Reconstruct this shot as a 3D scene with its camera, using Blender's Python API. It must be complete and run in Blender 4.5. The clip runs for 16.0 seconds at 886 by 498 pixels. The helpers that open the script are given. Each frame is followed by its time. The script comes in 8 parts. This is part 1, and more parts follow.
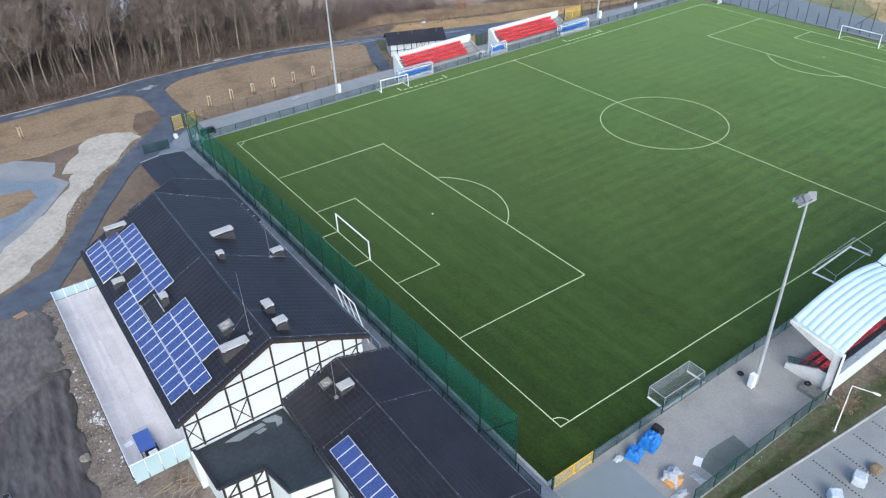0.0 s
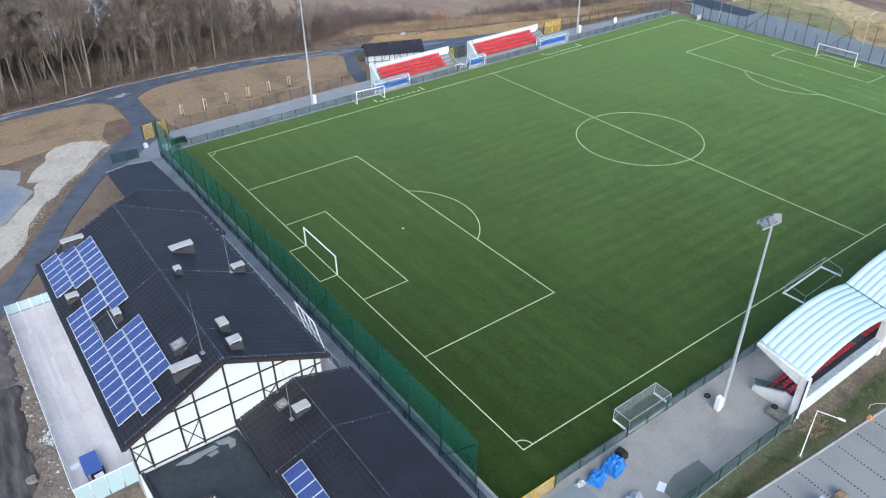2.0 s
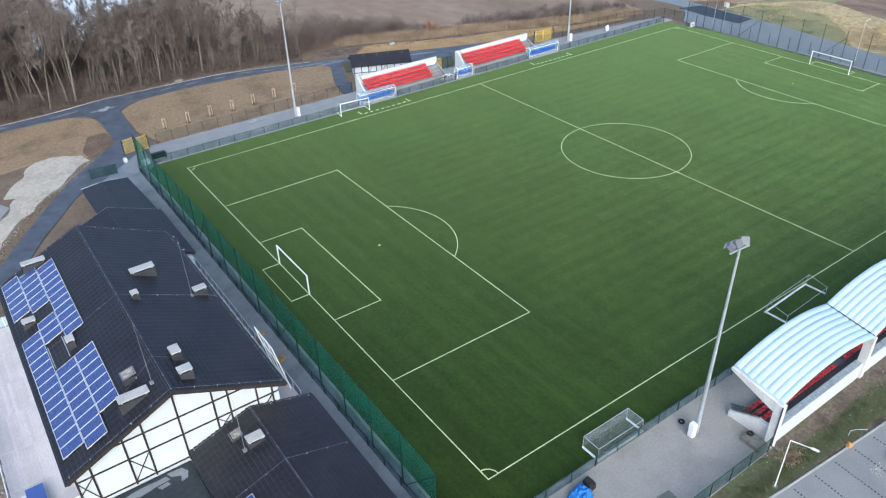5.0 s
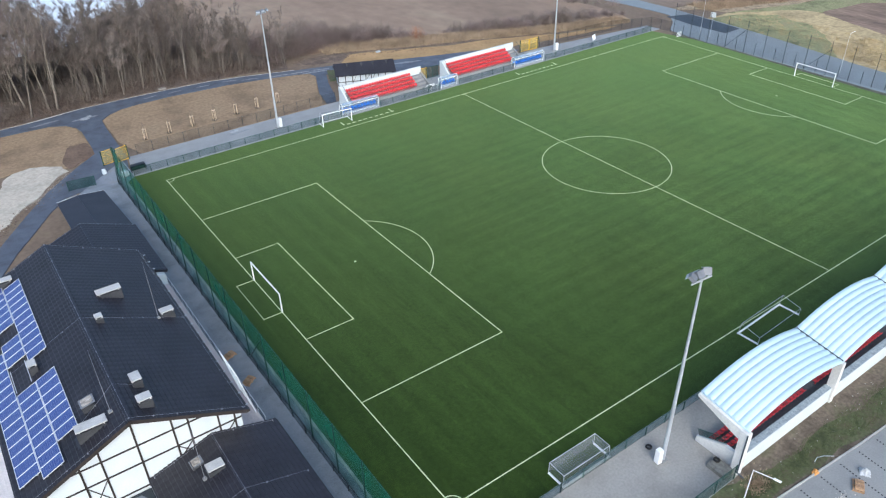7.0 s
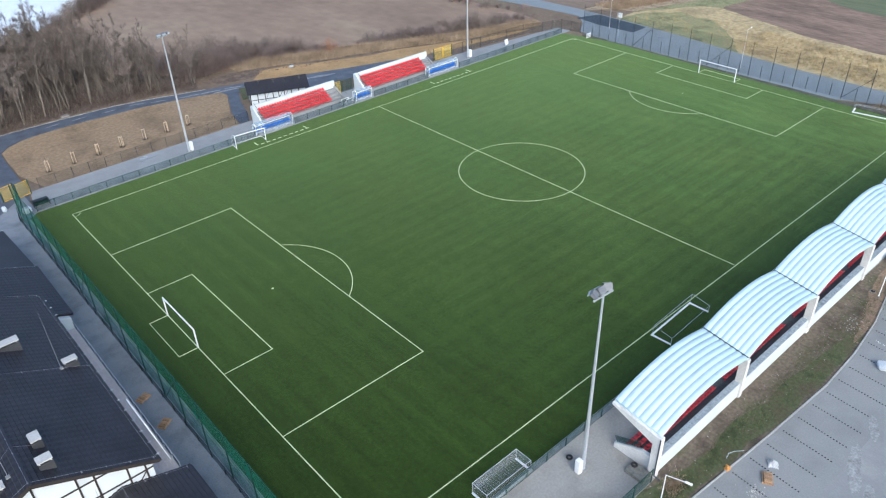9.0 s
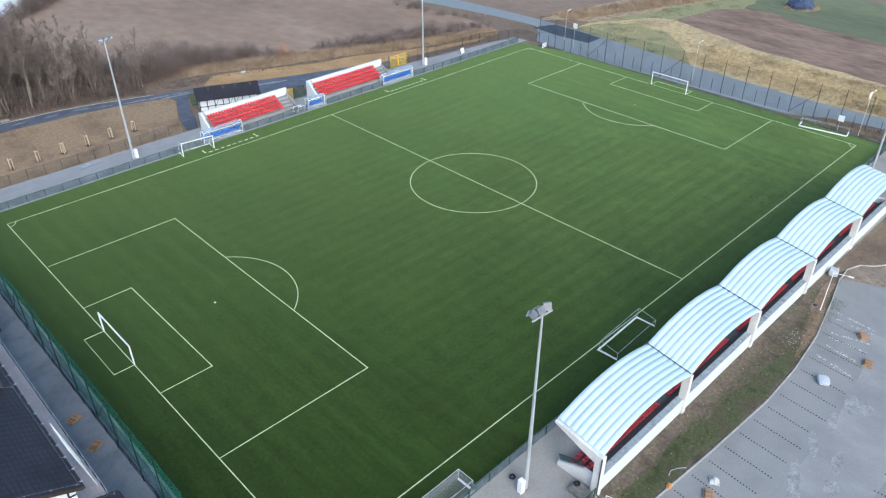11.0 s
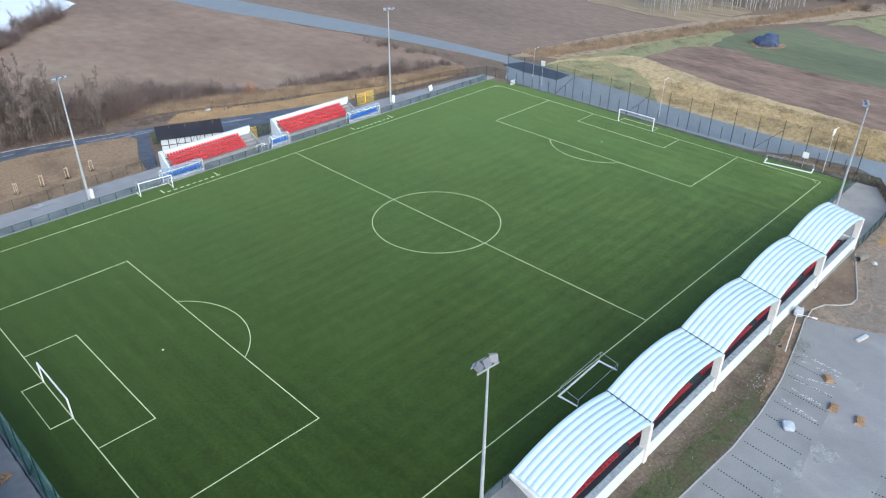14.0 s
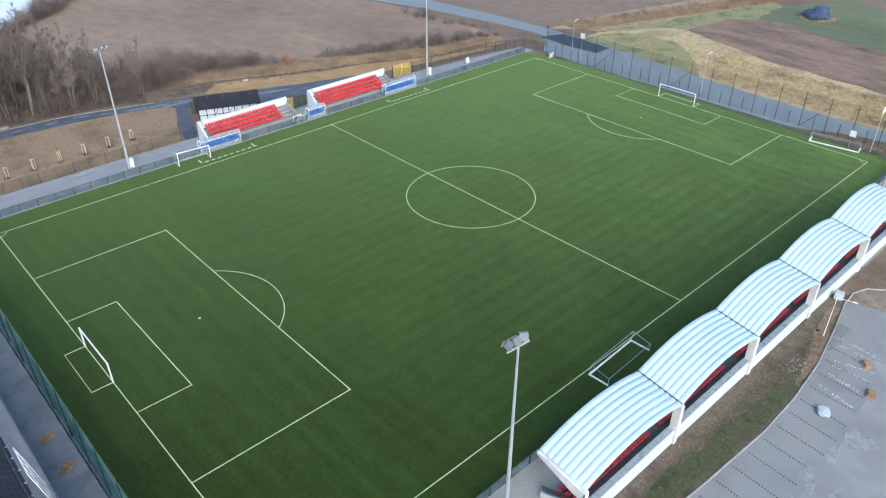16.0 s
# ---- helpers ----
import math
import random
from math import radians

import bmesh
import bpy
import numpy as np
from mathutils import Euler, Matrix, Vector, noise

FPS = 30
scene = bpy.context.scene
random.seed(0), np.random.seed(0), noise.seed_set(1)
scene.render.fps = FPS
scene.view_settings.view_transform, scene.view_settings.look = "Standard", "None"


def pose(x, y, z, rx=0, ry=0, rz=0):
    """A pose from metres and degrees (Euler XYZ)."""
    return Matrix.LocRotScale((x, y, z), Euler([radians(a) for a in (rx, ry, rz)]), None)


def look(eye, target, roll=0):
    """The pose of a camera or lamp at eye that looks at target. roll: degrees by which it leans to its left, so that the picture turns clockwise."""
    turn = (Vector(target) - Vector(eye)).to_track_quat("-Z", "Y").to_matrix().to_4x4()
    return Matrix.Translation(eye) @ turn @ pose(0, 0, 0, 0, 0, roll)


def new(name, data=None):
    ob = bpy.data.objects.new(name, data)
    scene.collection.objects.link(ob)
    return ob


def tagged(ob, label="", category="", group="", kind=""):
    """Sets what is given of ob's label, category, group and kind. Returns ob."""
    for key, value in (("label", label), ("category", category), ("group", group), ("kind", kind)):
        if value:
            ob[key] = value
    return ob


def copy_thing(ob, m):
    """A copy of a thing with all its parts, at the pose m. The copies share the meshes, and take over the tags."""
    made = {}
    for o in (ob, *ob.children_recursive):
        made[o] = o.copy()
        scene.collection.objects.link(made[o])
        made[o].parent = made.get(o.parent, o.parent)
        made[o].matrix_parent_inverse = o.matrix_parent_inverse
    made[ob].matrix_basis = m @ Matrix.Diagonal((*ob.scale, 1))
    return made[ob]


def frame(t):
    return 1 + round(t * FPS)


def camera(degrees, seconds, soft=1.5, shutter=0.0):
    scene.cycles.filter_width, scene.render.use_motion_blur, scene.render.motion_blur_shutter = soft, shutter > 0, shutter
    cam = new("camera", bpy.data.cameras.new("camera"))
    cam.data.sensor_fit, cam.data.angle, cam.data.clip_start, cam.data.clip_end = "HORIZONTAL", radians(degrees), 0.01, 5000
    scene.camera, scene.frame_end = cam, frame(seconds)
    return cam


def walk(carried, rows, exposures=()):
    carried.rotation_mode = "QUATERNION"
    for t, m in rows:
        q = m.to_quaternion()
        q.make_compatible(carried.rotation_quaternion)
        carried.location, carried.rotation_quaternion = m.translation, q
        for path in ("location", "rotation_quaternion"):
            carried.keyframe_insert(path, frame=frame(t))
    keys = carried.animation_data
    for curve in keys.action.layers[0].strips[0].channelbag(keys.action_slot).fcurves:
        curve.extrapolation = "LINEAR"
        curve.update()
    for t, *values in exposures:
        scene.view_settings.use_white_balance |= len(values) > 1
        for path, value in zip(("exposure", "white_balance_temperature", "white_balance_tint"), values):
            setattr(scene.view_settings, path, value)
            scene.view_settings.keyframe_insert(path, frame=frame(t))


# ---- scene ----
cam = camera(62.6, 16.0, soft=1.2)
# seconds, eye (x, y, z), yaw, pitch and roll in degrees
PATH = [
    (0, -30.70, -28.70, 46.07, -34.45, -34.25, -2.22),
    (0.5, -30.16, -28.69, 45.99, -35.12, -33.64, -1.52),
    (1, -29.58, -28.69, 45.93, -35.36, -33.38, -1.34),
    (1.5, -28.97, -28.71, 45.92, -35.57, -33.69, -1.13),
    (2, -28.31, -28.72, 45.95, -35.73, -33.55, -0.90),
    (2.5, -27.65, -28.74, 45.99, -35.29, -33.46, -1.27),
    (3, -26.98, -28.77, 46.00, -35.27, -33.33, -1.30),
    (3.5, -26.29, -28.85, 45.97, -35.13, -33.44, -1.44),
    (4, -25.57, -28.97, 45.92, -34.85, -33.35, -1.76),
    (6.5, -21.83, -29.31, 47.36, -35.15, -33.07, -1.20),
    (7, -21.18, -29.46, 47.80, -35.20, -33.32, -1.17),
    (7.5, -20.49, -29.59, 48.24, -35.42, -33.62, -1.35),
    (8, -19.75, -29.72, 48.69, -36.07, -33.58, -1.65),
    (8.5, -19.03, -29.87, 49.12, -37.59, -33.41, -2.12),
    (9, -18.39, -30.04, 49.49, -40.89, -33.51, -1.83),
    (9.5, -17.83, -30.22, 49.81, -43.41, -33.87, -0.26),
    (12, -14.75, -30.26, 49.67, -44.29, -32.98, 0.08),
    (12.5, -14.12, -30.34, 49.65, -44.08, -33.07, 0.09),
    (13, -13.48, -30.42, 49.63, -43.84, -33.13, 0.05),
    (13.5, -12.87, -30.49, 49.60, -43.45, -33.18, -0.30),
    (13.7, -12.68, -30.49, 49.58, -43.43, -32.84, -0.77),
    (13.9, -12.49, -30.50, 49.56, -44.76, -31.07, -0.41),
    (14, -12.39, -30.51, 49.55, -45.85, -30.65, 0.58),
    (14.2, -12.29, -30.50, 49.54, -48.37, -30.52, 3.17),
    (14.5, -12.13, -30.49, 49.53, -49.05, -31.28, 4.91),
    (15, -12.05, -30.47, 49.56, -45.48, -31.85, 2.51),
    (15.5, -12.09, -30.45, 49.66, -43.64, -32.47, 0.88),
    (16, -12.16, -30.43, 49.79, -42.72, -32.84, 0.07),
]
walk(cam, [(t, pose(x, y, z, 90 + pitch, 0, yaw) @ pose(0, 0, 0, 0, 0, roll)) for t, x, y, z, yaw, pitch, roll in PATH],
     [(0, 1.01, 5900, 6), (16, 1.01, 5900, 6)])

# ---- light ----
world = bpy.data.worlds.new("sky")
scene.world = world
world.use_nodes = True
wn = world.node_tree.nodes
sky = wn.new("ShaderNodeTexSky")
sky.sky_type = "NISHITA"
sky.sun_disc = False
SUN_ELEVATION, SUN_AZIMUTH = 34.0, 205.0      # degrees; azimuth clockwise from +y
sky.sun_elevation, sky.sun_rotation = radians(SUN_ELEVATION), radians(SUN_AZIMUTH)
sky.air_density, sky.dust_density, sky.ozone_density = 1.0, 2.5, 1.2
world.node_tree.links.new(sky.outputs[0], wn["Background"].inputs[0])
wn["Background"].inputs[1].default_value = 0.124
sun = new("sun", bpy.data.lights.new("sun", "SUN"))
sun.data.energy, sun.data.angle, sun.data.color = 0.95, radians(40), (1.0, 0.965, 0.92)
sx = math.sin(radians(SUN_AZIMUTH)) * math.cos(radians(SUN_ELEVATION))
sy = math.cos(radians(SUN_AZIMUTH)) * math.cos(radians(SUN_ELEVATION))
sun.matrix_world = look((sx * 100, sy * 100, 100 * math.sin(radians(SUN_ELEVATION))), (0, 0, 0))

# ---- materials ----
def shade(c, k):
    return (min(c[0] * k, 1), min(c[1] * k, 1), min(c[2] * k, 1), 1)


def mat(name, col, rough=0.8, var=0.18, scale=0.6, fine=9.0, bump=0.15, metal=0.0, spec=0.4, rnd=0.0, local=False,
        second=None, amount=0.5, stretch=(1, 1, 1), alpha=None, sheen=0.0, coat=0.0):
    """A surface: its colour varied at a large and a small scale, a second colour in patches, fine relief, and a change from piece to piece."""
    m = bpy.data.materials.new(name)
    m.use_nodes = True
    nt = m.node_tree
    n, link = nt.nodes, nt.links.new
    bsdf = n["Principled BSDF"]
    src = n.new("ShaderNodeTexCoord").outputs["Object"] if local else n.new("ShaderNodeNewGeometry").outputs["Position"]
    mp = n.new("ShaderNodeMapping")
    mp.inputs["Scale"].default_value = stretch
    link(src, mp.inputs[0])
    big, small = n.new("ShaderNodeTexNoise"), n.new("ShaderNodeTexNoise")
    big.inputs["Scale"].default_value, small.inputs["Scale"].default_value = scale, fine
    big.inputs["Detail"].default_value, small.inputs["Detail"].default_value = 5, 4
    big.inputs["Roughness"].default_value = 0.62
    link(mp.outputs[0], big.inputs["Vector"])
    link(mp.outputs[0], small.inputs["Vector"])
    ramp = n.new("ShaderNodeValToRGB")
    ramp.color_ramp.elements[0].position, ramp.color_ramp.elements[1].position = 0.32, 0.68
    ramp.color_ramp.elements[0].color, ramp.color_ramp.elements[1].color = shade(col, 1 - var), shade(col, 1 + var)
    if second:
        e = ramp.color_ramp.elements.new(min(0.9, 0.68 + 0.2 * (1 - amount)))
        ramp.color_ramp.elements[1].position = 0.66 - 0.25 * amount
        e.color = (*second, 1)
    link(big.outputs[0], ramp.inputs[0])
    mul = n.new("ShaderNodeMix")
    mul.data_type, mul.blend_type = "RGBA", "MULTIPLY"
    mul.inputs["Factor"].default_value = 1
    tone = n.new("ShaderNodeMapRange")
    tone.inputs["From Min"].default_value, tone.inputs["From Max"].default_value = 0.3, 0.7
    tone.inputs["To Min"].default_value, tone.inputs["To Max"].default_value = 1 - var * 0.8, 1 + var * 0.8
    link(small.outputs[0], tone.inputs["Value"])
    link(ramp.outputs[0], mul.inputs["A"])
    link(tone.outputs[0], mul.inputs["B"])
    out = mul.outputs["Result"]
    if rnd:
        info = n.new("ShaderNodeObjectInfo")
        each = n.new("ShaderNodeMapRange")
        each.inputs["To Min"].default_value, each.inputs["To Max"].default_value = 1 - rnd, 1 + rnd
        link(info.outputs["Random"], each.inputs["Value"])
        mul2 = n.new("ShaderNodeMix")
        mul2.data_type, mul2.blend_type = "RGBA", "MULTIPLY"
        mul2.inputs["Factor"].default_value = 1
        link(out, mul2.inputs["A"])
        link(each.outputs[0], mul2.inputs["B"])
        out = mul2.outputs["Result"]
    link(out, bsdf.inputs["Base Color"])
    bsdf.inputs["Roughness"].default_value = rough
    bsdf.inputs["Metallic"].default_value = metal
    bsdf.inputs["Specular IOR Level"].default_value = spec
    bsdf.inputs["Sheen Weight"].default_value = sheen
    bsdf.inputs["Coat Weight"].default_value = coat
    if alpha is not None:
        bsdf.inputs["Alpha"].default_value = alpha
    if bump:
        b = n.new("ShaderNodeBump")
        b.inputs["Strength"].default_value, b.inputs["Distance"].default_value = bump, 0.05
        link(small.outputs[0], b.inputs["Height"])
        link(b.outputs[0], bsdf.inputs["Normal"])
    return m


TURF_SHEEN = 0.436


def turf_material():
    """Artificial turf: pile brushed in bands across the pitch, seams, worn streaks and scattered infill."""
    m = bpy.data.materials.new("artificial_turf")
    m.use_nodes = True
    nt = m.node_tree
    n, link = nt.nodes, nt.links.new
    bsdf = n["Principled BSDF"]
    pos = n.new("ShaderNodeNewGeometry").outputs["Position"]

    def layer(scale, sx, sy, detail, rot=0.0):
        mp = n.new("ShaderNodeMapping")
        mp.inputs["Scale"].default_value = (sx, sy, 1)
        mp.inputs["Rotation"].default_value = (0, 0, radians(rot))
        tx = n.new("ShaderNodeTexNoise")
        tx.inputs["Scale"].default_value, tx.inputs["Detail"].default_value = scale, detail
        link(pos, mp.inputs[0])
        link(mp.outputs[0], tx.inputs["Vector"])
        return tx.outputs[0]

    def tone(value, lo, hi, a=0.3, b=0.7):
        r = n.new("ShaderNodeMapRange")
        r.inputs["From Min"].default_value, r.inputs["From Max"].default_value = a, b
        r.inputs["To Min"].default_value, r.inputs["To Max"].default_value = lo, hi
        link(value, r.inputs["Value"])
        return r.outputs[0]

    base = n.new("ShaderNodeValToRGB")
    base.color_ramp.elements[0].position, base.color_ramp.elements[1].position = 0.35, 0.66
    base.color_ramp.elements[0].color = (0.0136, 0.0288, 0.0014, 1)
    base.color_ramp.elements[1].color = (0.0176, 0.0340, 0.0018, 1)
    link(layer(0.045, 1, 0.7, 4), base.inputs[0])
    out = base.outputs[0]
    def math_(op, a, b=None, clamp=False):
        k = n.new("ShaderNodeMath")
        k.operation, k.use_clamp = op, clamp
        for socket, value in zip(k.inputs, (a, b)):
            if isinstance(value, (int, float)):
                socket.default_value = value
            elif value is not None:
                link(value, socket)
        return k.outputs[0]

    # rolls laid across the pitch at the ends, brushed lengthwise over the middle
    split = n.new("ShaderNodeSeparateXYZ")
    link(pos, split.inputs[0])
    off = math_("ABSOLUTE", math_("SUBTRACT", split.outputs[0], 52.7))
    ends = math_("ADD", math_("MULTIPLY", math_("SUBTRACT", off, 30.0), 0.07), math_("MULTIPLY", layer(0.05, 1, 1, 3), 0.6), True)
    across = math_("MULTIPLY", tone(layer(0.40, 1.0, 0.03, 3), 0.95, 1.045), tone(layer(1.9, 1, 0.045, 4, 2), 0.915, 1.075))
    along = math_("MULTIPLY", tone(layer(0.36, 0.035, 1.0, 3), 0.96, 1.04), tone(layer(1.9, 0.045, 1.0, 4, -1), 0.925, 1.065))
    def rolls(axis, period, drift):
        wave = math_("SINE", math_("ADD", math_("MULTIPLY", axis, 2 * math.pi / period), math_("MULTIPLY", drift, 2.2)))
        return math_("ADD", math_("MULTIPLY", wave, 0.052), 1.0)

    across = math_("MULTIPLY", across, rolls(split.outputs[0], 2.6, layer(0.06, 1, 0.3, 2)))
    along = math_("MULTIPLY", along, rolls(split.outputs[1], 2.25, layer(0.06, 0.3, 1, 2)))
    mixed = n.new("ShaderNodeMix")
    mixed.data_type = "FLOAT"
    link(ends, mixed.inputs[0])
    link(along, mixed.inputs[2])
    link(across, mixed.inputs[3])
    pile = mixed.outputs[0]
    for value, lo, hi in ((layer(0.13, 1.0, 0.22, 3), 0.94, 1.06), (layer(0.10, 1, 1, 5, 30), 0.92, 1.08), (layer(0.7, 1, 0.6, 5, 35), 0.92, 1.08), (layer(2.4, 1, 1, 4), 0.90, 1.10), (layer(9, 1, 1, 3), 0.86, 1.14), (layer(30, 1, 1, 2), 0.80, 1.20)):
        pile = math_("MULTIPLY", pile, tone(value, lo, hi))
    # the pile lies more evenly towards the far touchline, where it is trodden least
    even = n.new("ShaderNodeMapRange")
    even.inputs["From Min"].default_value, even.inputs["From Max"].default_value = 8, 66
    even.inputs["To Min"].default_value, even.inputs["To Max"].default_value = 1.3, 0.48
    link(split.outputs[1], even.inputs["Value"])
    pile = math_("ADD", math_("MULTIPLY", math_("SUBTRACT", pile, 1.0), even.outputs[0]), 1.0)
    # viewing-angle dimming and pile lie painted into the tone, darker towards the near goal
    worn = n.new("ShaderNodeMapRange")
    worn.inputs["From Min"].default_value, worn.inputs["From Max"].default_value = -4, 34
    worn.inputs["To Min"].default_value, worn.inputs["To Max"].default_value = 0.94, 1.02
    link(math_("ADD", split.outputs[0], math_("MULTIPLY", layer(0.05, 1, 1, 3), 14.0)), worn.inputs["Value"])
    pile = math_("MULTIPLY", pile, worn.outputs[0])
    mul = n.new("ShaderNodeMix")
    mul.data_type, mul.blend_type = "RGBA", "MULTIPLY"
    mul.inputs["Factor"].default_value = 1
    link(out, mul.inputs["A"])
    link(pile, mul.inputs["B"])
    link(mul.outputs["Result"], bsdf.inputs["Base Color"])
    bsdf.inputs["Roughness"].default_value = 0.62
    bsdf.inputs["Specular IOR Level"].default_value = 0.10
    link(math_("MULTIPLY", pile, TURF_SHEEN), bsdf.inputs["Sheen Weight"])
    bsdf.inputs["Sheen Roughness"].default_value = 0.5
    tint = n.new("ShaderNodeValToRGB")
    tint.color_ramp.elements[0].position, tint.color_ramp.elements[1].position = 0.36, 0.64
    tint.color_ramp.elements[0].color = (0.626, 0.98, 0.335, 1)
    tint.color_ramp.elements[1].color = (0.664, 0.97, 0.330, 1)
    link(layer(0.07, 1, 0.8, 4, 20), tint.inputs[0])
    link(tint.outputs[0], bsdf.inputs["Sheen Tint"])
    b = n.new("ShaderNodeBump")
    b.inputs["Strength"].default_value, b.inputs["Distance"].default_value = 0.25, 0.03
    link(layer(60, 1, 1, 2), b.inputs["Height"])
    link(b.outputs[0], bsdf.inputs["Normal"])
    return m


def net_material(name, col, open_part):
    """A knotted or welded mesh too fine to tell apart: threads and the air between them."""
    m = bpy.data.materials.new(name)
    m.use_nodes = True
    n, link = m.node_tree.nodes, m.node_tree.links.new
    bsdf = n["Principled BSDF"]
    bsdf.inputs["Base Color"].default_value = (*col, 1)
    bsdf.inputs["Roughness"].default_value = 0.7
    bsdf.inputs["Specular IOR Level"].default_value = 0.12
    air = n.new("ShaderNodeBsdfTransparent")
    mix = n.new("ShaderNodeMixShader")
    noise_ = n.new("ShaderNodeTexNoise")
    noise_.inputs["Scale"].default_value = 0.4
    link(n.new("ShaderNodeNewGeometry").outputs["Position"], noise_.inputs["Vector"])
    r = n.new("ShaderNodeMapRange")
    r.inputs["From Min"].default_value, r.inputs["From Max"].default_value = 0.3, 0.7
    r.inputs["To Min"].default_value, r.inputs["To Max"].default_value = open_part - 0.3 * (1 - open_part), open_part + 0.3 * (1 - open_part)
    link(noise_.outputs[0], r.inputs["Value"])
    link(r.outputs[0], mix.inputs[0])
    link(bsdf.outputs[0], mix.inputs[1])
    link(air.outputs[0], mix.inputs[2])
    link(mix.outputs[0], n["Material Output"].inputs["Surface"])
    return m


def glass_material(name, col, clear):
    m = bpy.data.materials.new(name)
    m.use_nodes = True
    n, link = m.node_tree.nodes, m.node_tree.links.new
    bsdf = n["Principled BSDF"]
    bsdf.inputs["Base Color"].default_value = (*col, 1)
    bsdf.inputs["Roughness"].default_value = 0.08
    air = n.new("ShaderNodeBsdfTransparent")
    mix = n.new("ShaderNodeMixShader")
    mix.inputs[0].default_value = clear
    link(bsdf.outputs[0], mix.inputs[1])
    link(air.outputs[0], mix.inputs[2])
    link(mix.outputs[0], n["Material Output"].inputs["Surface"])
    return m


def solar_material():
    """Polycrystalline cells: blue glass with a pale grid of conductors."""
    m = bpy.data.materials.new("solar_cells")
    m.use_nodes = True
    n, link = m.node_tree.nodes, m.node_tree.links.new
    bsdf = n["Principled BSDF"]
    tc = n.new("ShaderNodeTexCoord").outputs["Object"]
    br = n.new("ShaderNodeTexBrick")
    br.offset = 0.0
    br.inputs["Scale"].default_value = 1.0
    br.inputs["Brick Width"].default_value, br.inputs["Row Height"].default_value = 0.16, 0.16
    br.inputs["Mortar Size"].default_value = 0.008
    br.inputs["Color1"].default_value = (0.030, 0.055, 0.20, 1)
    br.inputs["Color2"].default_value = (0.040, 0.070, 0.24, 1)
    br.inputs["Mortar"].default_value = (0.16, 0.20, 0.36, 1)
    link(tc, br.inputs["Vector"])
    link(br.outputs[0], bsdf.inputs["Base Color"])
    bsdf.inputs["Roughness"].default_value = 0.16
    bsdf.inputs["Specular IOR Level"].default_value = 0.5
    return m


TURF = turf_material()
LINE = mat("line_fibre", (0.56, 0.62, 0.38), 0.8, 0.22, 0.8, 14, 0.1)
DIRT = mat("bare_earth", (0.165, 0.122, 0.088), 0.95, 0.15, 0.10, 1.6, 0.5, second=(0.20, 0.165, 0.105), amount=0.6)
SOIL = mat("dark_wet_soil", (0.112, 0.101, 0.096), 0.9, 0.26, 0.30, 2.4, 0.7, stretch=(1, 0.45, 1), second=(0.185, 0.162, 0.146), amount=0.55)
BROWN = mat("turned_reddish_soil", (0.150, 0.102, 0.072), 0.95, 0.22, 0.4, 2.5, 0.6)
TRENCH = mat("black_wet_soil", (0.066, 0.060, 0.060), 0.85, 0.32, 0.9, 3.5, 0.7, stretch=(1, 0.18, 1), second=(0.120, 0.110, 0.107), amount=0.6)
SEEDED = mat("seeded_earth_with_dry_grass", (0.238, 0.168, 0.104), 0.95, 0.23, 0.16, 2.0, 0.4, second=(0.280, 0.208, 0.128), amount=0.55)
PLOUGH = mat("ploughed_field", (0.242, 0.172, 0.124), 0.95, 0.16, 0.030, 0.35, 0.5, stretch=(1, 0.55, 1), second=(0.350, 0.280, 0.196), amount=0.55)
PLOUGH3 = mat("dark_ploughed_field", (0.200, 0.148, 0.112), 0.95, 0.18, 0.03, 0.9, 0.5, stretch=(1, 0.3, 1), second=(0.26, 0.20, 0.145), amount=0.4)
PACKED = mat("packed_grey_ground", (0.215, 0.182, 0.145), 0.95, 0.16, 0.4, 3.0, 0.4, second=(0.15, 0.13, 0.11), amount=0.4)
PLOUGH2 = mat("harrowed_field", (0.198, 0.136, 0.100), 0.95, 0.30, 0.20, 1.3, 0.5, stretch=(1, 0.28, 1), second=(0.265, 0.200, 0.140), amount=0.4)
MEADOW = mat("dry_yellow_grass", (0.385, 0.300, 0.165), 0.95, 0.28, 0.16, 1.2, 0.5, second=(0.245, 0.205, 0.112), amount=0.5)
MIXED = mat("sparse_mixed_grass", (0.205, 0.205, 0.102), 0.95, 0.3, 0.2, 2.0, 0.4, second=(0.29, 0.24, 0.14), amount=0.6)
STUBBLE = mat("pale_stubble", (0.265, 0.210, 0.135), 0.95, 0.25, 0.2, 1.5, 0.4, stretch=(1, 0.1, 1), second=(0.215, 0.16, 0.108), amount=0.6)
WINTER = mat("winter_crop", (0.136, 0.156, 0.086), 0.9, 0.2, 0.06, 1.5, 0.4, stretch=(1, 0.15, 1), second=(0.165, 0.150, 0.085), amount=0.3)
VERGE = mat("thin_verge_grass", (0.112, 0.088, 0.066), 0.95, 0.34, 0.35, 3.0, 0.5, second=(0.082, 0.090, 0.044), amount=0.6)
GRASSY = mat("short_verge_turf", (0.074, 0.086, 0.040), 0.95, 0.3, 0.5, 3.0, 0.5, second=(0.108, 0.080, 0.058), amount=0.85)
BRAMBLE = mat("dry_brambles", (0.120, 0.090, 0.072), 0.95, 0.3, 0.5, 3.0, 0.0)
TAN = mat("sandy_strip", (0.375, 0.245, 0.118), 0.95, 0.2, 0.2, 2.0, 0.4)
SAND = mat("trampled_sand", (0.225, 0.178, 0.132), 0.95, 0.3, 0.30, 1.8, 0.5, second=(0.150, 0.126, 0.104), amount=0.6)
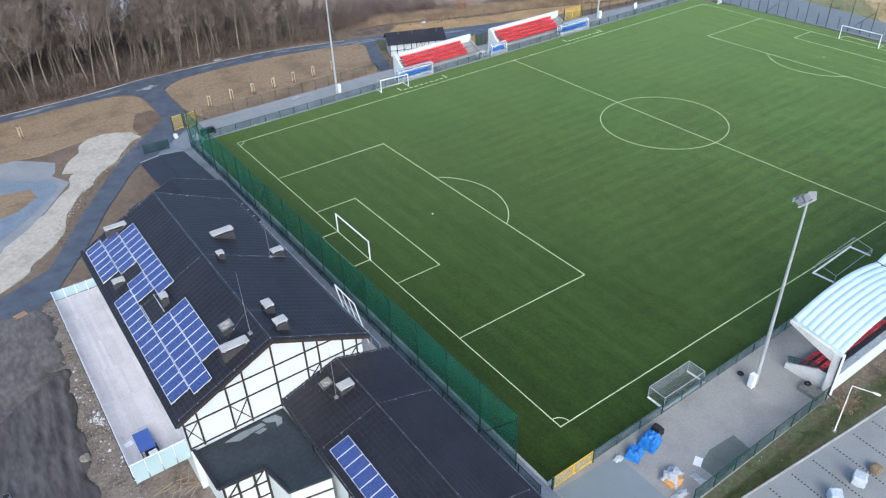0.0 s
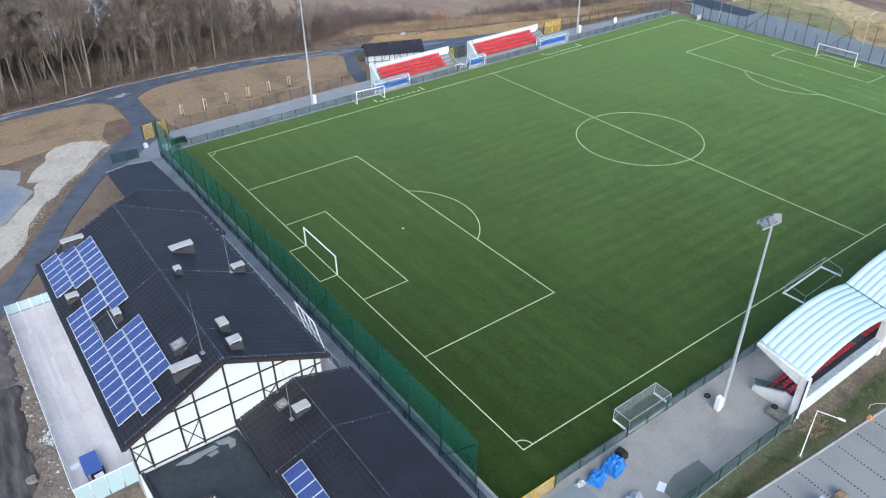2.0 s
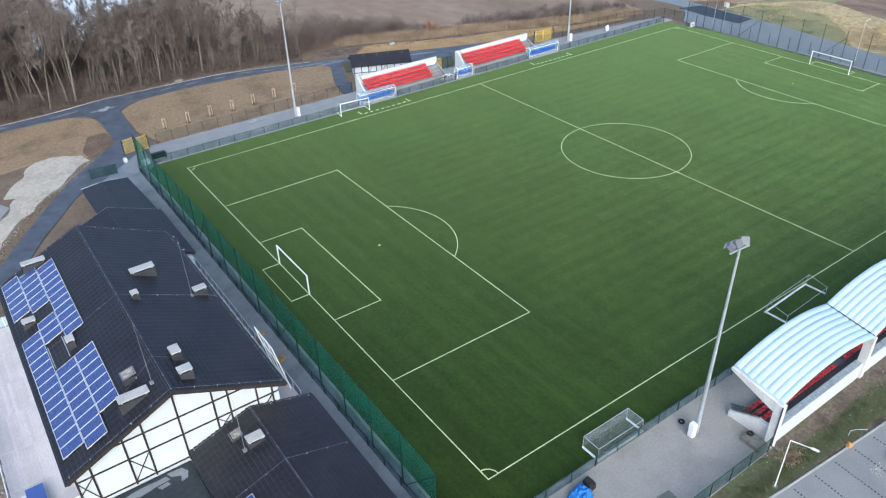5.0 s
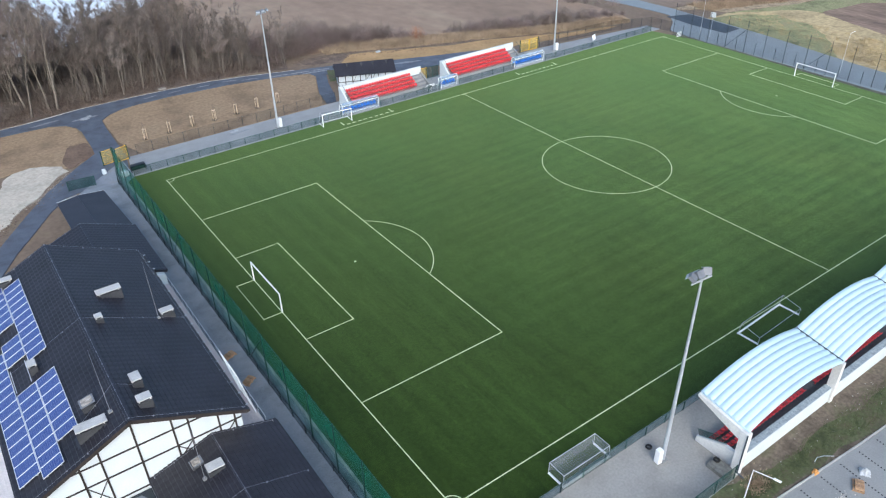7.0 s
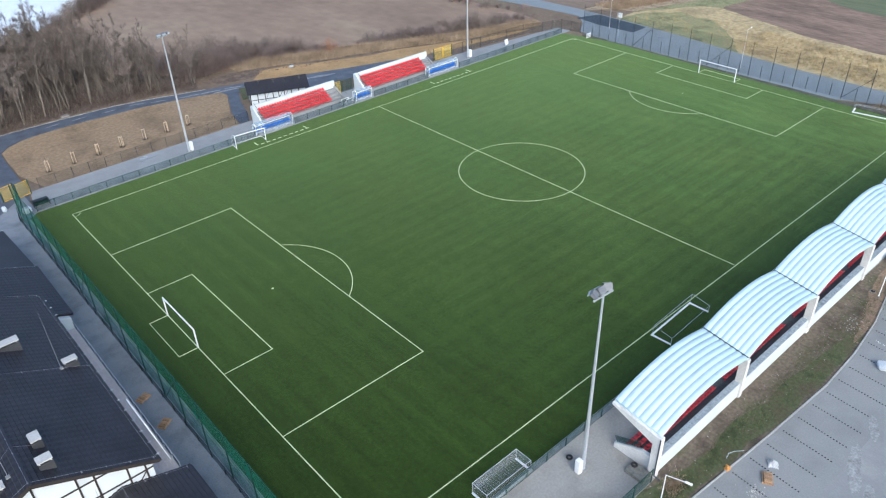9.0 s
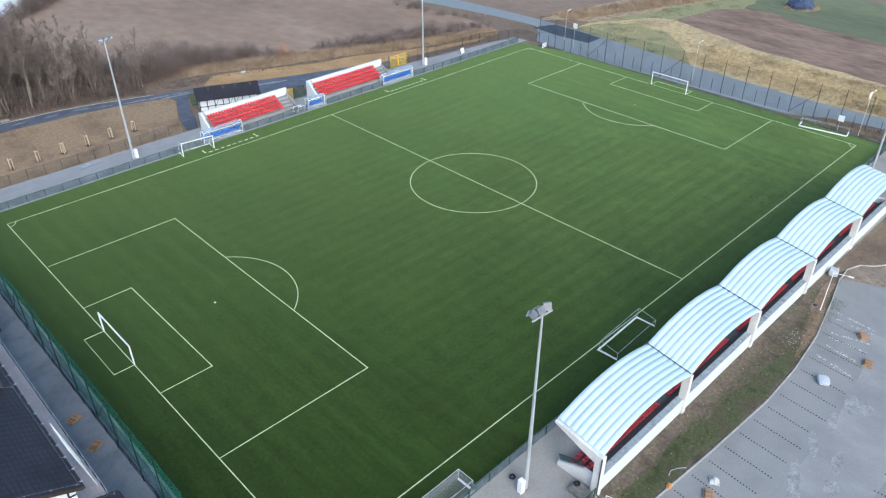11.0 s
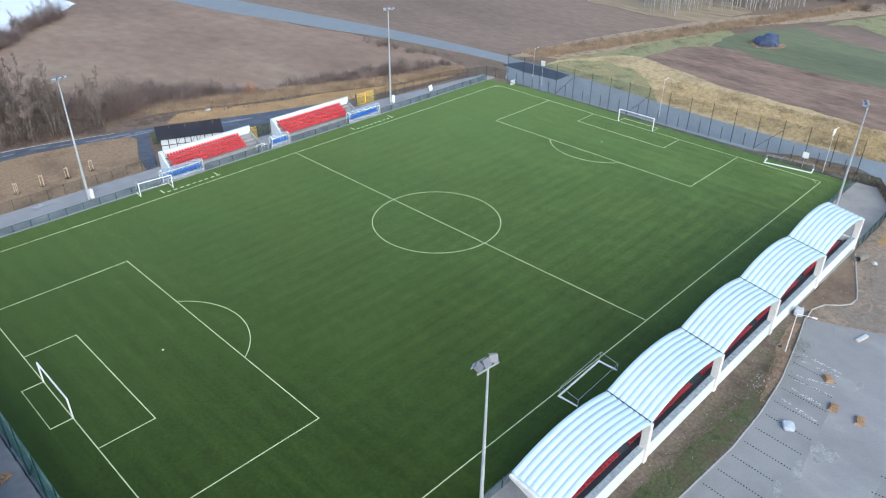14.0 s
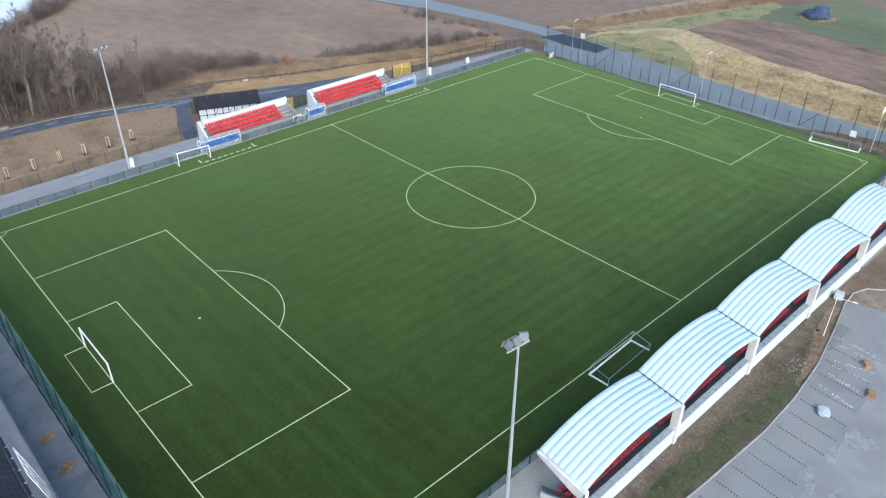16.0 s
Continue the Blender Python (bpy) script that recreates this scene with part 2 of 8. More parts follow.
ASPHALT = mat("asphalt_path", (0.080, 0.094, 0.122), 0.72, 0.22, 0.45, 9, 0.2, spec=0.5, second=(0.145, 0.155, 0.170), amount=0.30)
FOOT = mat("mossy_stony_earth", (0.085, 0.085, 0.066), 0.95, 0.35, 0.5, 4, 0.5, second=(0.15, 0.145, 0.125), amount=0.3)
FRESH = mat("fresh_asphalt", (0.048, 0.062, 0.080), 0.7, 0.15, 0.4, 12, 0.2)
ROAD = mat("worn_road", (0.224, 0.256, 0.273), 0.75, 0.06, 0.3, 8, 0.2)
WALK = mat("concrete_walk", (0.280, 0.290, 0.296), 0.85, 0.12, 0.3, 6, 0.15)
YARD = mat("sandy_paving", (0.292, 0.281, 0.260), 0.88, 0.11, 0.30, 5, 0.15, second=(0.325, 0.325, 0.308), amount=0.5)
PAVE = mat("grey_block_paving", (0.256, 0.260, 0.257), 0.85, 0.10, 0.20, 7, 0.2, second=(0.290, 0.286, 0.275), amount=0.35)
STRIP = mat("dark_paving", (0.205, 0.226, 0.258), 0.8, 0.18, 0.4, 8, 0.2, second=(0.235, 0.235, 0.225), amount=0.35)
KERB = mat("concrete_kerb", (0.40, 0.40, 0.385), 0.85, 0.12, 0.8, 9, 0.1, rnd=0.08)
CHALK = mat("pale_crushed_stone", (0.44, 0.40, 0.335), 0.95, 0.16, 0.30, 2.0, 0.9, second=(0.33, 0.29, 0.235), amount=0.4)
POND = mat("shallow_basin_water", (0.20, 0.235, 0.275), 0.3, 0.15, 0.3, 3.0, 0.05, spec=0.5, second=(0.15, 0.165, 0.175), amount=0.5)
RIMGRASS = mat("tall_dry_field_grass", (0.290, 0.225, 0.150), 0.95, 0.32, 0.35, 2.0, 0.6, second=(0.175, 0.135, 0.092), amount=0.6)
RUBEARTH = mat("rubble_strewn_earth", (0.170, 0.142, 0.120), 0.95, 0.30, 0.8, 3.5, 0.6, second=(0.245, 0.215, 0.190), amount=0.5)
MUD = mat("dried_mud_film", (0.225, 0.240, 0.262), 0.9, 0.30, 1.6, 4.0, 0.3)
MUDPALE = mat("stone_dust", (0.33, 0.35, 0.37), 0.9, 0.35, 1.6, 5.0, 0.2)
TURNED = mat("turned_brown_soil", (0.140, 0.104, 0.080), 0.95, 0.32, 0.5, 2.5, 0.7)
RUDDY = mat("bare_reddish_soil", (0.215, 0.150, 0.104), 0.95, 0.3, 0.7, 3.5, 0.5, second=(0.115, 0.095, 0.068), amount=0.55)
SETTS = mat("pale_granite_setts", (0.60, 0.60, 0.59), 0.85, 0.15, 2.0, 8, 0.1)
DULL = mat("muddy_stones", (0.24, 0.215, 0.19), 0.95, 0.3, 2.0, 8, 0.2)
# the lake's pale base colour stands in for reflected sky
WATER = mat("sky_toned_lake_water", (0.78, 0.82, 0.86), 0.4, 0.05, 0.05, 0.5, 0.02, spec=0.3)
TILE = mat("anthracite_metal_tile", (0.0235, 0.0225, 0.0290), 0.48, 0.28, 0.35, 5, 0.22, spec=0.42)
RIDGE = mat("ridge_sheet", (0.028, 0.029, 0.038), 0.45, 0.12, 0.8, 8, 0.05)
FELT = mat("bitumen_felt", (0.027, 0.035, 0.043), 0.6, 0.25, 0.4, 4, 0.15)
WET = mat("puddle_film", (0.20, 0.22, 0.24), 0.25, 0.1, 0.8, 4, 0.0, spec=0.8)
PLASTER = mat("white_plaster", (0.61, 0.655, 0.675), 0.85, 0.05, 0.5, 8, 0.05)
TIMBER = mat("dark_stained_timber", (0.035, 0.028, 0.026), 0.6, 0.2, 1.0, 12, 0.15)
DECK = mat("pale_decking", (0.60, 0.562, 0.565), 0.7, 0.10, 0.4, 8, 0.1, rnd=0.07)
CONC = mat("light_concrete", (0.66, 0.65, 0.63), 0.85, 0.10, 0.5, 7, 0.1, second=(0.42, 0.40, 0.385), amount=0.3)
GREYC = mat("grey_concrete", (0.26, 0.265, 0.265), 0.88, 0.12, 0.5, 7, 0.1)
SHEET = mat("pale_roof_sheet", (0.515, 0.655, 0.715), 0.42, 0.05, 0.25, 3, 0.02, spec=0.4, second=(0.49, 0.59, 0.68), amount=0.4)
RED = mat("red_seat_plastic", (0.60, 0.055, 0.066), 0.45, 0.06, 1.0, 6, 0.0, rnd=0.10)
BLUESEAT = mat("blue_seat_plastic", (0.035, 0.15, 0.50), 0.45, 0.08, 1.0, 6, 0.0, rnd=0.12)
GALV = mat("galvanised_steel", (0.50, 0.53, 0.57), 0.45, 0.08, 1.0, 9, 0.02, metal=0.4)
WIREM = mat("weathered_zinc_wire", (0.27, 0.28, 0.31), 0.5, 0.1, 1.0, 8, 0.0, metal=0.3)
WHITE = mat("white_powder_coat", (0.85, 0.86, 0.86), 0.4, 0.05, 1.0, 8, 0.02)
GREEN = mat("green_powder_coat", (0.012, 0.050, 0.040), 0.5, 0.12, 1.0, 8, 0.02)
BLACK = mat("dark_fence_steel", (0.020, 0.026, 0.032), 0.5, 0.15, 1.0, 8, 0.02)
YELLOW = mat("yellow_powder_coat", (0.72, 0.44, 0.035), 0.5, 0.08, 1.0, 8, 0.02)
BALLNET = net_material("green_ball_net", (0.018, 0.168, 0.112), 0.45)
WIRE = net_material("dark_welded_mesh", (0.020, 0.060, 0.055), 0.68)
FARWIRE = net_material("open_green_mesh", (0.030, 0.075, 0.068), 0.80)
BOARD = mat("weathered_deck", (0.50, 0.445, 0.43), 0.75, 0.12, 0.4, 8, 0.1, rnd=0.07)
THINWIRE = net_material("thin_black_mesh", (0.02, 0.03, 0.035), 0.90)
YELLOWNET = net_material("yellow_welded_mesh", (0.75, 0.54, 0.07), 0.84)
GOALNET = net_material("white_goal_net", (0.58, 0.62, 0.62), 0.88)
GLASS = glass_material("milky_glass", (0.55, 0.72, 0.76), 0.45)
CLEAR = glass_material("clear_plastic", (0.55, 0.66, 0.74), 0.72)
CELLS = solar_material()
ALU = mat("brushed_aluminium", (0.72, 0.74, 0.78), 0.35, 0.04, 1.0, 9, 0.0, metal=0.3)
HATCHGLASS = mat("dusty_hatch_glazing", (0.30, 0.27, 0.235), 0.25, 0.35, 1.5, 6, 0.0, spec=0.6, second=(0.34, 0.30, 0.26), amount=0.4)
SLATE = mat("sheet_clad_chimney", (0.052, 0.053, 0.058), 0.6, 0.2, 1.2, 7, 0.1)
CAP = mat("cement_cap", (0.47, 0.465, 0.455), 0.8, 0.12, 1.0, 9, 0.1)
BARK = mat("grey_brown_bark", (0.170, 0.146, 0.122), 0.9, 0.28, 1.4, 9, 0.3, local=True, rnd=0.25)
TWIG = mat("bare_twigs", (0.202, 0.164, 0.140), 0.9, 0.25, 0.5, 5, 0.0, local=True, rnd=0.28)
BIRCH = mat("birch_bark", (0.40, 0.38, 0.35), 0.85, 0.3, 1.0, 5, 0.1, local=True, rnd=0.2)
SHRUB = mat("shrub_twigs", (0.215, 0.165, 0.150), 0.9, 0.25, 0.5, 5, 0.0, local=True, rnd=0.3)
RUST = mat("rusty_leaves", (0.36, 0.185, 0.115), 0.9, 0.25, 0.8, 5, 0.0, local=True)
REED = mat("dry_reed", (0.34, 0.255, 0.175), 0.9, 0.3, 0.3, 3, 0.0)
STAKE = mat("raw_pine", (0.62, 0.48, 0.33), 0.8, 0.12, 1.0, 12, 0.1, local=True, rnd=0.12)
OLDWOOD = mat("weathered_offcuts", (0.33, 0.285, 0.235), 0.85, 0.25, 1.0, 9, 0.1, local=True, rnd=0.2)
PALLET = mat("pallet_wood", (0.39, 0.25, 0.15), 0.85, 0.2, 1.0, 9, 0.1, local=True, rnd=0.2)
TARP = mat("blue_tarpaulin", (0.030, 0.185, 0.55), 0.42, 0.3, 0.9, 4, 0.2, local=True)
BAG = mat("white_woven_bag", (0.52, 0.57, 0.61), 0.7, 0.12, 1.2, 8, 0.2, local=True, rnd=0.1)
SCRAP = mat("dirty_plastic", (0.46, 0.48, 0.50), 0.6, 0.2, 1.2, 8, 0.2)
ORANGE = mat("orange_sack", (0.62, 0.30, 0.09), 0.7, 0.15, 1.2, 8, 0.2, local=True)
FOIL = mat("dark_blue_foil", (0.052, 0.070, 0.125), 0.4, 0.3, 0.8, 5, 0.3, local=True)
STRAW = mat("straw_heap", (0.235, 0.175, 0.110), 0.95, 0.25, 0.8, 6, 0.4, local=True)
STONE = mat("field_stones", (0.42, 0.40, 0.37), 0.9, 0.25, 2.0, 8, 0.2, local=True, rnd=0.25)
CONCRETE_OLD = mat("mossy_old_concrete", (0.185, 0.180, 0.160), 0.9, 0.25, 0.8, 6, 0.2, rnd=0.1, second=(0.11, 0.11, 0.085), amount=0.4)
DARKP = mat("anthracite_paver", (0.030, 0.031, 0.035), 0.8, 0.15, 1.0, 8, 0.1, rnd=0.15)
MAT_G = mat("green_rubber_mat", (0.138, 0.156, 0.138), 0.85, 0.12, 0.6, 6, 0.1)
RUBBER = mat("black_rubber", (0.018, 0.018, 0.018), 0.7, 0.1, 1.0, 8, 0.05)
TABLEBLUE = mat("blue_table_top", (0.07, 0.12, 0.36), 0.35, 0.06, 1.0, 8, 0.0)
LENS = mat("lamp_glass", (0.55, 0.58, 0.62), 0.15, 0.05, 1.0, 6, 0.0, spec=0.8)
HOUSING = mat("lamp_housing", (0.17, 0.18, 0.20), 0.5, 0.1, 1.0, 6, 0.0)

# ---- building helpers ----
from mathutils import geometry

def thing(name, at=(0, 0, 0), label="", category="", group="", kind="", turn=0.0):
    ob = new(name)
    ob.empty_display_size = 0.3
    ob.matrix_basis = pose(*at, 0, 0, turn)
    return tagged(ob, label, category, group, kind)


def part(name, bm, material, parent, label="", local=False):
    """Links a bmesh, in world places unless local, as one mesh under a thing or a part."""
    me = bpy.data.meshes.new(name)
    if parent and not local:
        chain, p = Matrix.Identity(4), parent
        while p:
            chain = p.matrix_basis @ chain
            p = p.parent
        bmesh.ops.transform(bm, matrix=chain.inverted(), verts=bm.verts)
    bm.to_mesh(me)
    bm.free()
    me.materials.append(material)
    ob = new(name, me)
    ob.parent = parent
    if label:
        ob["label"] = label
    return ob


def piece(name, me, parent, m):
    """One more object on a shared mesh."""
    ob = new(name, me)
    ob.parent = parent
    ob.matrix_basis = m
    return ob


def box(bm, x0, x1, y0, y1, z0, z1, m=None):
    v = [bm.verts.new((x, y, z)) for z in (z0, z1) for x, y in ((x0, y0), (x1, y0), (x1, y1), (x0, y1))]
    for f in ((3, 2, 1, 0), (4, 5, 6, 7), (0, 1, 5, 4), (1, 2, 6, 5), (2, 3, 7, 6), (3, 0, 4, 7)):
        bm.faces.new([v[i] for i in f])
    if m is not None:
        bmesh.ops.transform(bm, matrix=m, verts=v)
    return bm


def bx(*a, bevel=0.0):
    bm = box(bmesh.new(), *a)
    if bevel:
        bmesh.ops.bevel(bm, geom=bm.edges[:], offset=bevel, segments=1, affect="EDGES")
    return bm


def beam(bm, a, b, w, h=None, sides=4, taper=1.0):
    """A bar from a to b: square of w by h, or round with sides."""
    a, b = Vector(a), Vector(b)
    d = (b - a).normalized()
    up = Vector((0, 0, 1)) if abs(d.z) < 0.95 else Vector((0, 1, 0))
    r = d.cross(up).normalized()
    u = r.cross(d)
    h = h or w
    rings = []
    for p, k in ((a, 1.0), (b, taper)):
        ring = []
        for i in range(sides):
            t = 2 * math.pi * (i + 0.5) / sides
            q = 1.41421 if sides == 4 else 1.0
            ring.append(bm.verts.new(p + (r * math.cos(t) * w + u * math.sin(t) * h) * 0.5 * q * k))
        rings.append(ring)
    for i in range(sides):
        j = (i + 1) % sides
        bm.faces.new((rings[0][i], rings[0][j], rings[1][j], rings[1][i]))
    bm.faces.new(rings[0][::-1])
    bm.faces.new(rings[1])
    return bm


def bar(*a, **k):
    return beam(bmesh.new(), *a, **k)


def prism(bm, pts, z0, z1):
    """An upright block on a flat outline."""
    area = sum(pts[i][0] * pts[(i + 1) % len(pts)][1] - pts[(i + 1) % len(pts)][0] * pts[i][1] for i in range(len(pts)))
    if area < 0:
        pts = pts[::-1]
    lo = [bm.verts.new((p[0], p[1], z0)) for p in pts]
    hi = [bm.verts.new((p[0], p[1], z1)) for p in pts]
    k = len(pts)
    for i in range(k):
        bm.faces.new((lo[i], lo[(i + 1) % k], hi[(i + 1) % k], hi[i]))
    for tri in geometry.tessellate_polygon([[Vector((p[0], p[1], 0)) for p in pts]]):
        f = bm.faces.new([hi[i] for i in tri])
        f.normal_update()
        if f.normal.z < 0:
            f.normal_flip()
        bm.faces.new([lo[i] for i in tri]).normal_update()
    return bm


def rough_outline(pts, amount, step=2.5, seed=0):
    """The outline with its edges broken up, as worn or natural edges are."""
    out = []
    for i, p in enumerate(pts):
        q = pts[(i + 1) % len(pts)]
        a, b = Vector((*p, 0)), Vector((*q, 0))
        k = max(1, int((b - a).length / step))
        for j in range(k):
            v = a.lerp(b, j / k)
            s = noise.noise_vector(Vector((v.x * 0.21, v.y * 0.21, seed))) + 0.5 * noise.noise_vector(Vector((v.x * 0.9, v.y * 0.9, seed + 7)))
            out.append((v.x + s.x * amount, v.y + s.y * amount))
    return out


def patch(name, pts, z, material, label, rough=0.0, thick=0.30, step=2.5, seed=0, category="ground"):
    if rough:
        pts = rough_outline(pts, rough, step, seed)
    ob = part(name, prism(bmesh.new(), pts, z - thick, z), material, None)
    return tagged(ob, label, category, kind="structure")


def from_lists(name, verts, faces, material, parent, smooth=False):
    me = bpy.data.meshes.new(name)
    me.from_pydata(verts, [], faces)
    me.materials.append(material)
    if smooth:
        me.polygons.foreach_set("use_smooth", [True] * len(me.polygons))
    ob = new(name, me)
    ob.parent = parent
    return ob


def tube(V, F, path, radii, sides):
    """Adds a bent, tapering tube to vertex and face lists."""
    base = len(V)
    for i, p in enumerate(path):
        d = (path[min(i + 1, len(path) - 1)] - path[max(i - 1, 0)]).normalized()
        r = d.cross(Vector((0.31, 0.95, 0.1))).normalized()
        u = r.cross(d)
        for s in range(sides):
            t = 2 * math.pi * s / sides
            V.append(tuple(p + (r * math.cos(t) + u * math.sin(t)) * radii[i]))
    for i in range(len(path) - 1):
        for s in range(sides):
            a, b = base + i * sides + s, base + i * sides + (s + 1) % sides
            F.append((a, b, b + sides, a + sides))

# ---- ground, fields, roads ----
L, W = 105.4, 68.0
ground = part("ground", box(bmesh.new(), -700, 900, -700, 900, -1.5, -0.12), DIRT, None)
tagged(ground, "bare brown earth with dry grass round the sports ground", "ground", kind="structure")

patch("field_brown", [(30, 108), (60, 101), (98, 92), (111, 82), (112, 112), (104, 150), (98, 190), (84, 300), (64, 300), (74, 210), (59, 194), (47, 183.5), (40, 177), (33, 170), (27, 165), (20, 160), (13.5, 155), (9, 149), (16, 130)], -0.06, PLOUGH,
      "wide brown ploughed field beyond the brook", 1.5, step=4, category="field")
patch("field_north", [(122.5, 82), (131, 80.2), (146, 78.6), (162, 75), (176, 70.4), (189, 66), (186, 80), (188.5, 92), (189, 103), (215, 130), (240, 330), (92, 330), (108, 190), (116, 140)], -0.06, PLOUGH3,
      "brown ploughed field beside the far road", 1.2, step=5, seed=3, category="field")
patch("field_strip", [(189, 66), (196, 63), (214, 60), (232, 90), (250, 330), (241, 330), (216, 130), (190, 103), (189.5, 92), (187, 80)], -0.058, STUBBLE,
      "pale stubble strip before the birch wood", 1.0, step=4, seed=4, category="field")
patch("meadow_strip", [(118, 71), (131, 70.5), (146, 64.5), (147, 56), (144.5, 46), (140, 34), (139.5, 25), (139, 16.5), (138, 8.5), (137, 0), (138, -8), (142, -40), (152, -120), (120, -120), (124, -40), (121, -5), (119, 10)], -0.05, MEADOW,
      "yellow dry grass strip along the road", 0.9, seed=5, category="verge")
patch("field_harrowed", [(148, 57.4), (163, 55.6), (169, 50.6), (170, 44), (166, 35.5), (164.5, 26), (164, 17.5), (164, 9), (165, 1), (170, -20), (182, -60), (200, -120), (151, -120), (141.6, -40), (137.6, -8), (136.6, 0), (137.6, 8.5), (138.6, 16.5), (139, 25), (139.6, 34), (144, 46), (146.6, 56)], -0.04, PLOUGH2,
      "brown harrowed field strip", 0.8, seed=6, category="field")
patch("field_green", [(170, 51.6), (184, 52.4), (194, 48), (205, 42), (200, 34), (197, 26), (195, 18), (194.5, 9), (198, -20), (207, -60), (224, -120), (199, -120), (181, -60), (169, -20), (164, 1), (163, 9), (163, 17.5), (163.5, 26), (165, 35.5), (169, 44)], -0.045, WINTER,
      "green winter crop strip", 0.7, seed=8, category="field")
patch("field_dark", [(204, 42.4), (214, 37.4), (219, 32.4), (212, 23), (206, 12), (207, -10), (220, -60), (240, -120), (223, -120), (206, -60), (197, -20), (193.5, 9), (194, 18), (196, 26), (199, 34)], -0.05, PLOUGH3,
      "dark brown field strip", 0.7, seed=9, category="field")
patch("field_yellow", [(213, 38.4), (222, 37.4), (239, 29.6), (232, 18), (228, 4), (232, -20), (250, -120), (239, -120), (219, -60), (206, -10), (205, 12), (211, 23), (218, 32)], -0.055, MIXED,
      "pale yellow-green grass field", 0.8, seed=10, category="field")
patch("field_rim", [(122, 80.4), (128.2, 77.2), (131.6, 70.6), (148.4, 65.4), (163.3, 62.6), (172, 59.6), (188.7, 57), (200.6, 50.6), (217.2, 40.6), (239.3, 31.6), (276, 16), (284, 26), (241, 43), (220.5, 49), (209.2, 59), (190.2, 65.6), (175.9, 70), (161.6, 74.6), (145.6, 78.2), (131.6, 80)], -0.035, RIMGRASS,
      "band of dry tall grass along the field track", 0.8, seed=11, category="verge")
patch("mixed_grass", [(130, 71), (148, 65.6), (163, 62.8), (172, 59.8), (189, 57.4), (184, 51.8), (172, 51.2), (168, 50.4), (163, 55), (148, 56.6), (145, 62.4)], -0.042, MIXED, "thin green grass before the brown field", 0.9, step=1.5, seed=90, category="grass")
patch("lake", [(-120, 152), (-40, 148), (-12, 145), (-3, 139.5), (4, 143), (13.5, 152.6), (20, 157.4), (27, 162.4), (33, 167.4), (40, 174.6), (46, 181), (58, 192), (73, 208), (64, 300), (40, 330), (-120, 330)], -0.07, WATER,
      "pale lake with sky reflection in its colour beyond the wood", 1.0, step=5, seed=12, category="lake")
patch("sandy_bank", [(44.0, 96.2), (47.4, 99.6), (53.1, 98.1), (58.1, 95.5), (67.1, 91.7), (75.3, 89.6), (83.1, 86.3), (92.2, 82.4), (104, 79.6), (100, 79.2), (76, 83.2), (63.7, 86.8), (54.5, 90), (49.5, 92.1)], -0.045, TAN,
      "sandy strip between the brook and the path", 0.6, seed=13, category="bank")
patch("brook_bank", [(36, 101.5), (39, 98.2), (44, 97.4), (47.4, 100.2), (53.1, 98.9), (58.1, 96.3), (67.1, 92.5), (75.3, 90.4), (83.1, 87.0), (92.2, 83.2), (92.2, 84.6), (83.4, 88.4), (75.6, 91.8), (67.5, 94.2), (58.4, 98.0), (53.4, 100.7), (47, 102.2), (40, 102.6)], -0.052, TURNED,
      "dark earth bank of the brook", 0.5, step=1.5, seed=91, category="bank")
patch("grass_tint", [(119.8, 70), (131, 69), (138, 62), (136.5, 52), (130, 45), (120.4, 38)], -0.046, MIXED, "thin green grass among the dry grass", 1.6, step=1.5, seed=92, category="grass")
patch("seeded_lawn", [(0, 79.2), (31.4, 79.2), (32.6, 84.3), (36.4, 92.6), (36.2, 94.6), (33, 95.6), (27, 97.4), (21, 98.5), (16, 99.0), (10.5, 99.5), (5.3, 99.3), (2.2, 98.8), (0.2, 97.8), (-1.4, 96.0), (-1.6, 92.5), (-1.9, 86)], -0.03, SEEDED,
      "newly seeded brown lawn with young trees", 0.25, seed=14, category="lawn")
patch("seeded_bank", [(-5.9, 84), (-5.8, 88.2), (-5.7, 93), (-6.0, 95.4), (-7.2, 97.3), (-9.4, 98.6), (-13.7, 98.9), (-18, 99.1), (-22, 99.0), (-45, 99.2), (-70, 100), (-70, 86), (-33, 84), (-24, 82.6), (-17, 84), (-10.6, 81)], -0.03, SEEDED,
      "bare seeded bank beside the path", 0.4, seed=15, category="lawn")
patch("bank_soil", [(-11, 82.1), (-9.9, 86.6), (-8.4, 88.6), (-6.4, 88.5), (-5.9, 87.6), (-6.0, 83.8), (-10.0, 80.0)], -0.024, BROWN, "patch of freshly turned dark soil", 0.9, step=0.8, seed=16, category="soil")
patch("chalk_strip", [(-10.4, 79.8), (-12.4, 77.9), (-15.7, 74.2), (-18.7, 71.0), (-21.3, 68.0), (-22.9, 65.7), (-24.9, 61.9), (-26.5, 58.1), (-27.7, 56.3), (-31.8, 51.5), (-38, 46.5), (-41, 50), (-34, 57), (-30.7, 60.4), (-27.8, 63.9), (-25.0, 66.7), (-22.8, 70.4), (-21.1, 74.3), (-22.4, 74.8), (-21.8, 77.3), (-19.7, 79.6), (-18.8, 82.3), (-17.3, 83.9), (-14.9, 84.6), (-11.2, 82.1)], -0.02, CHALK,
      "pale crushed stone strip beside the path", 0.7, step=0.9, seed=17, category="gravel")
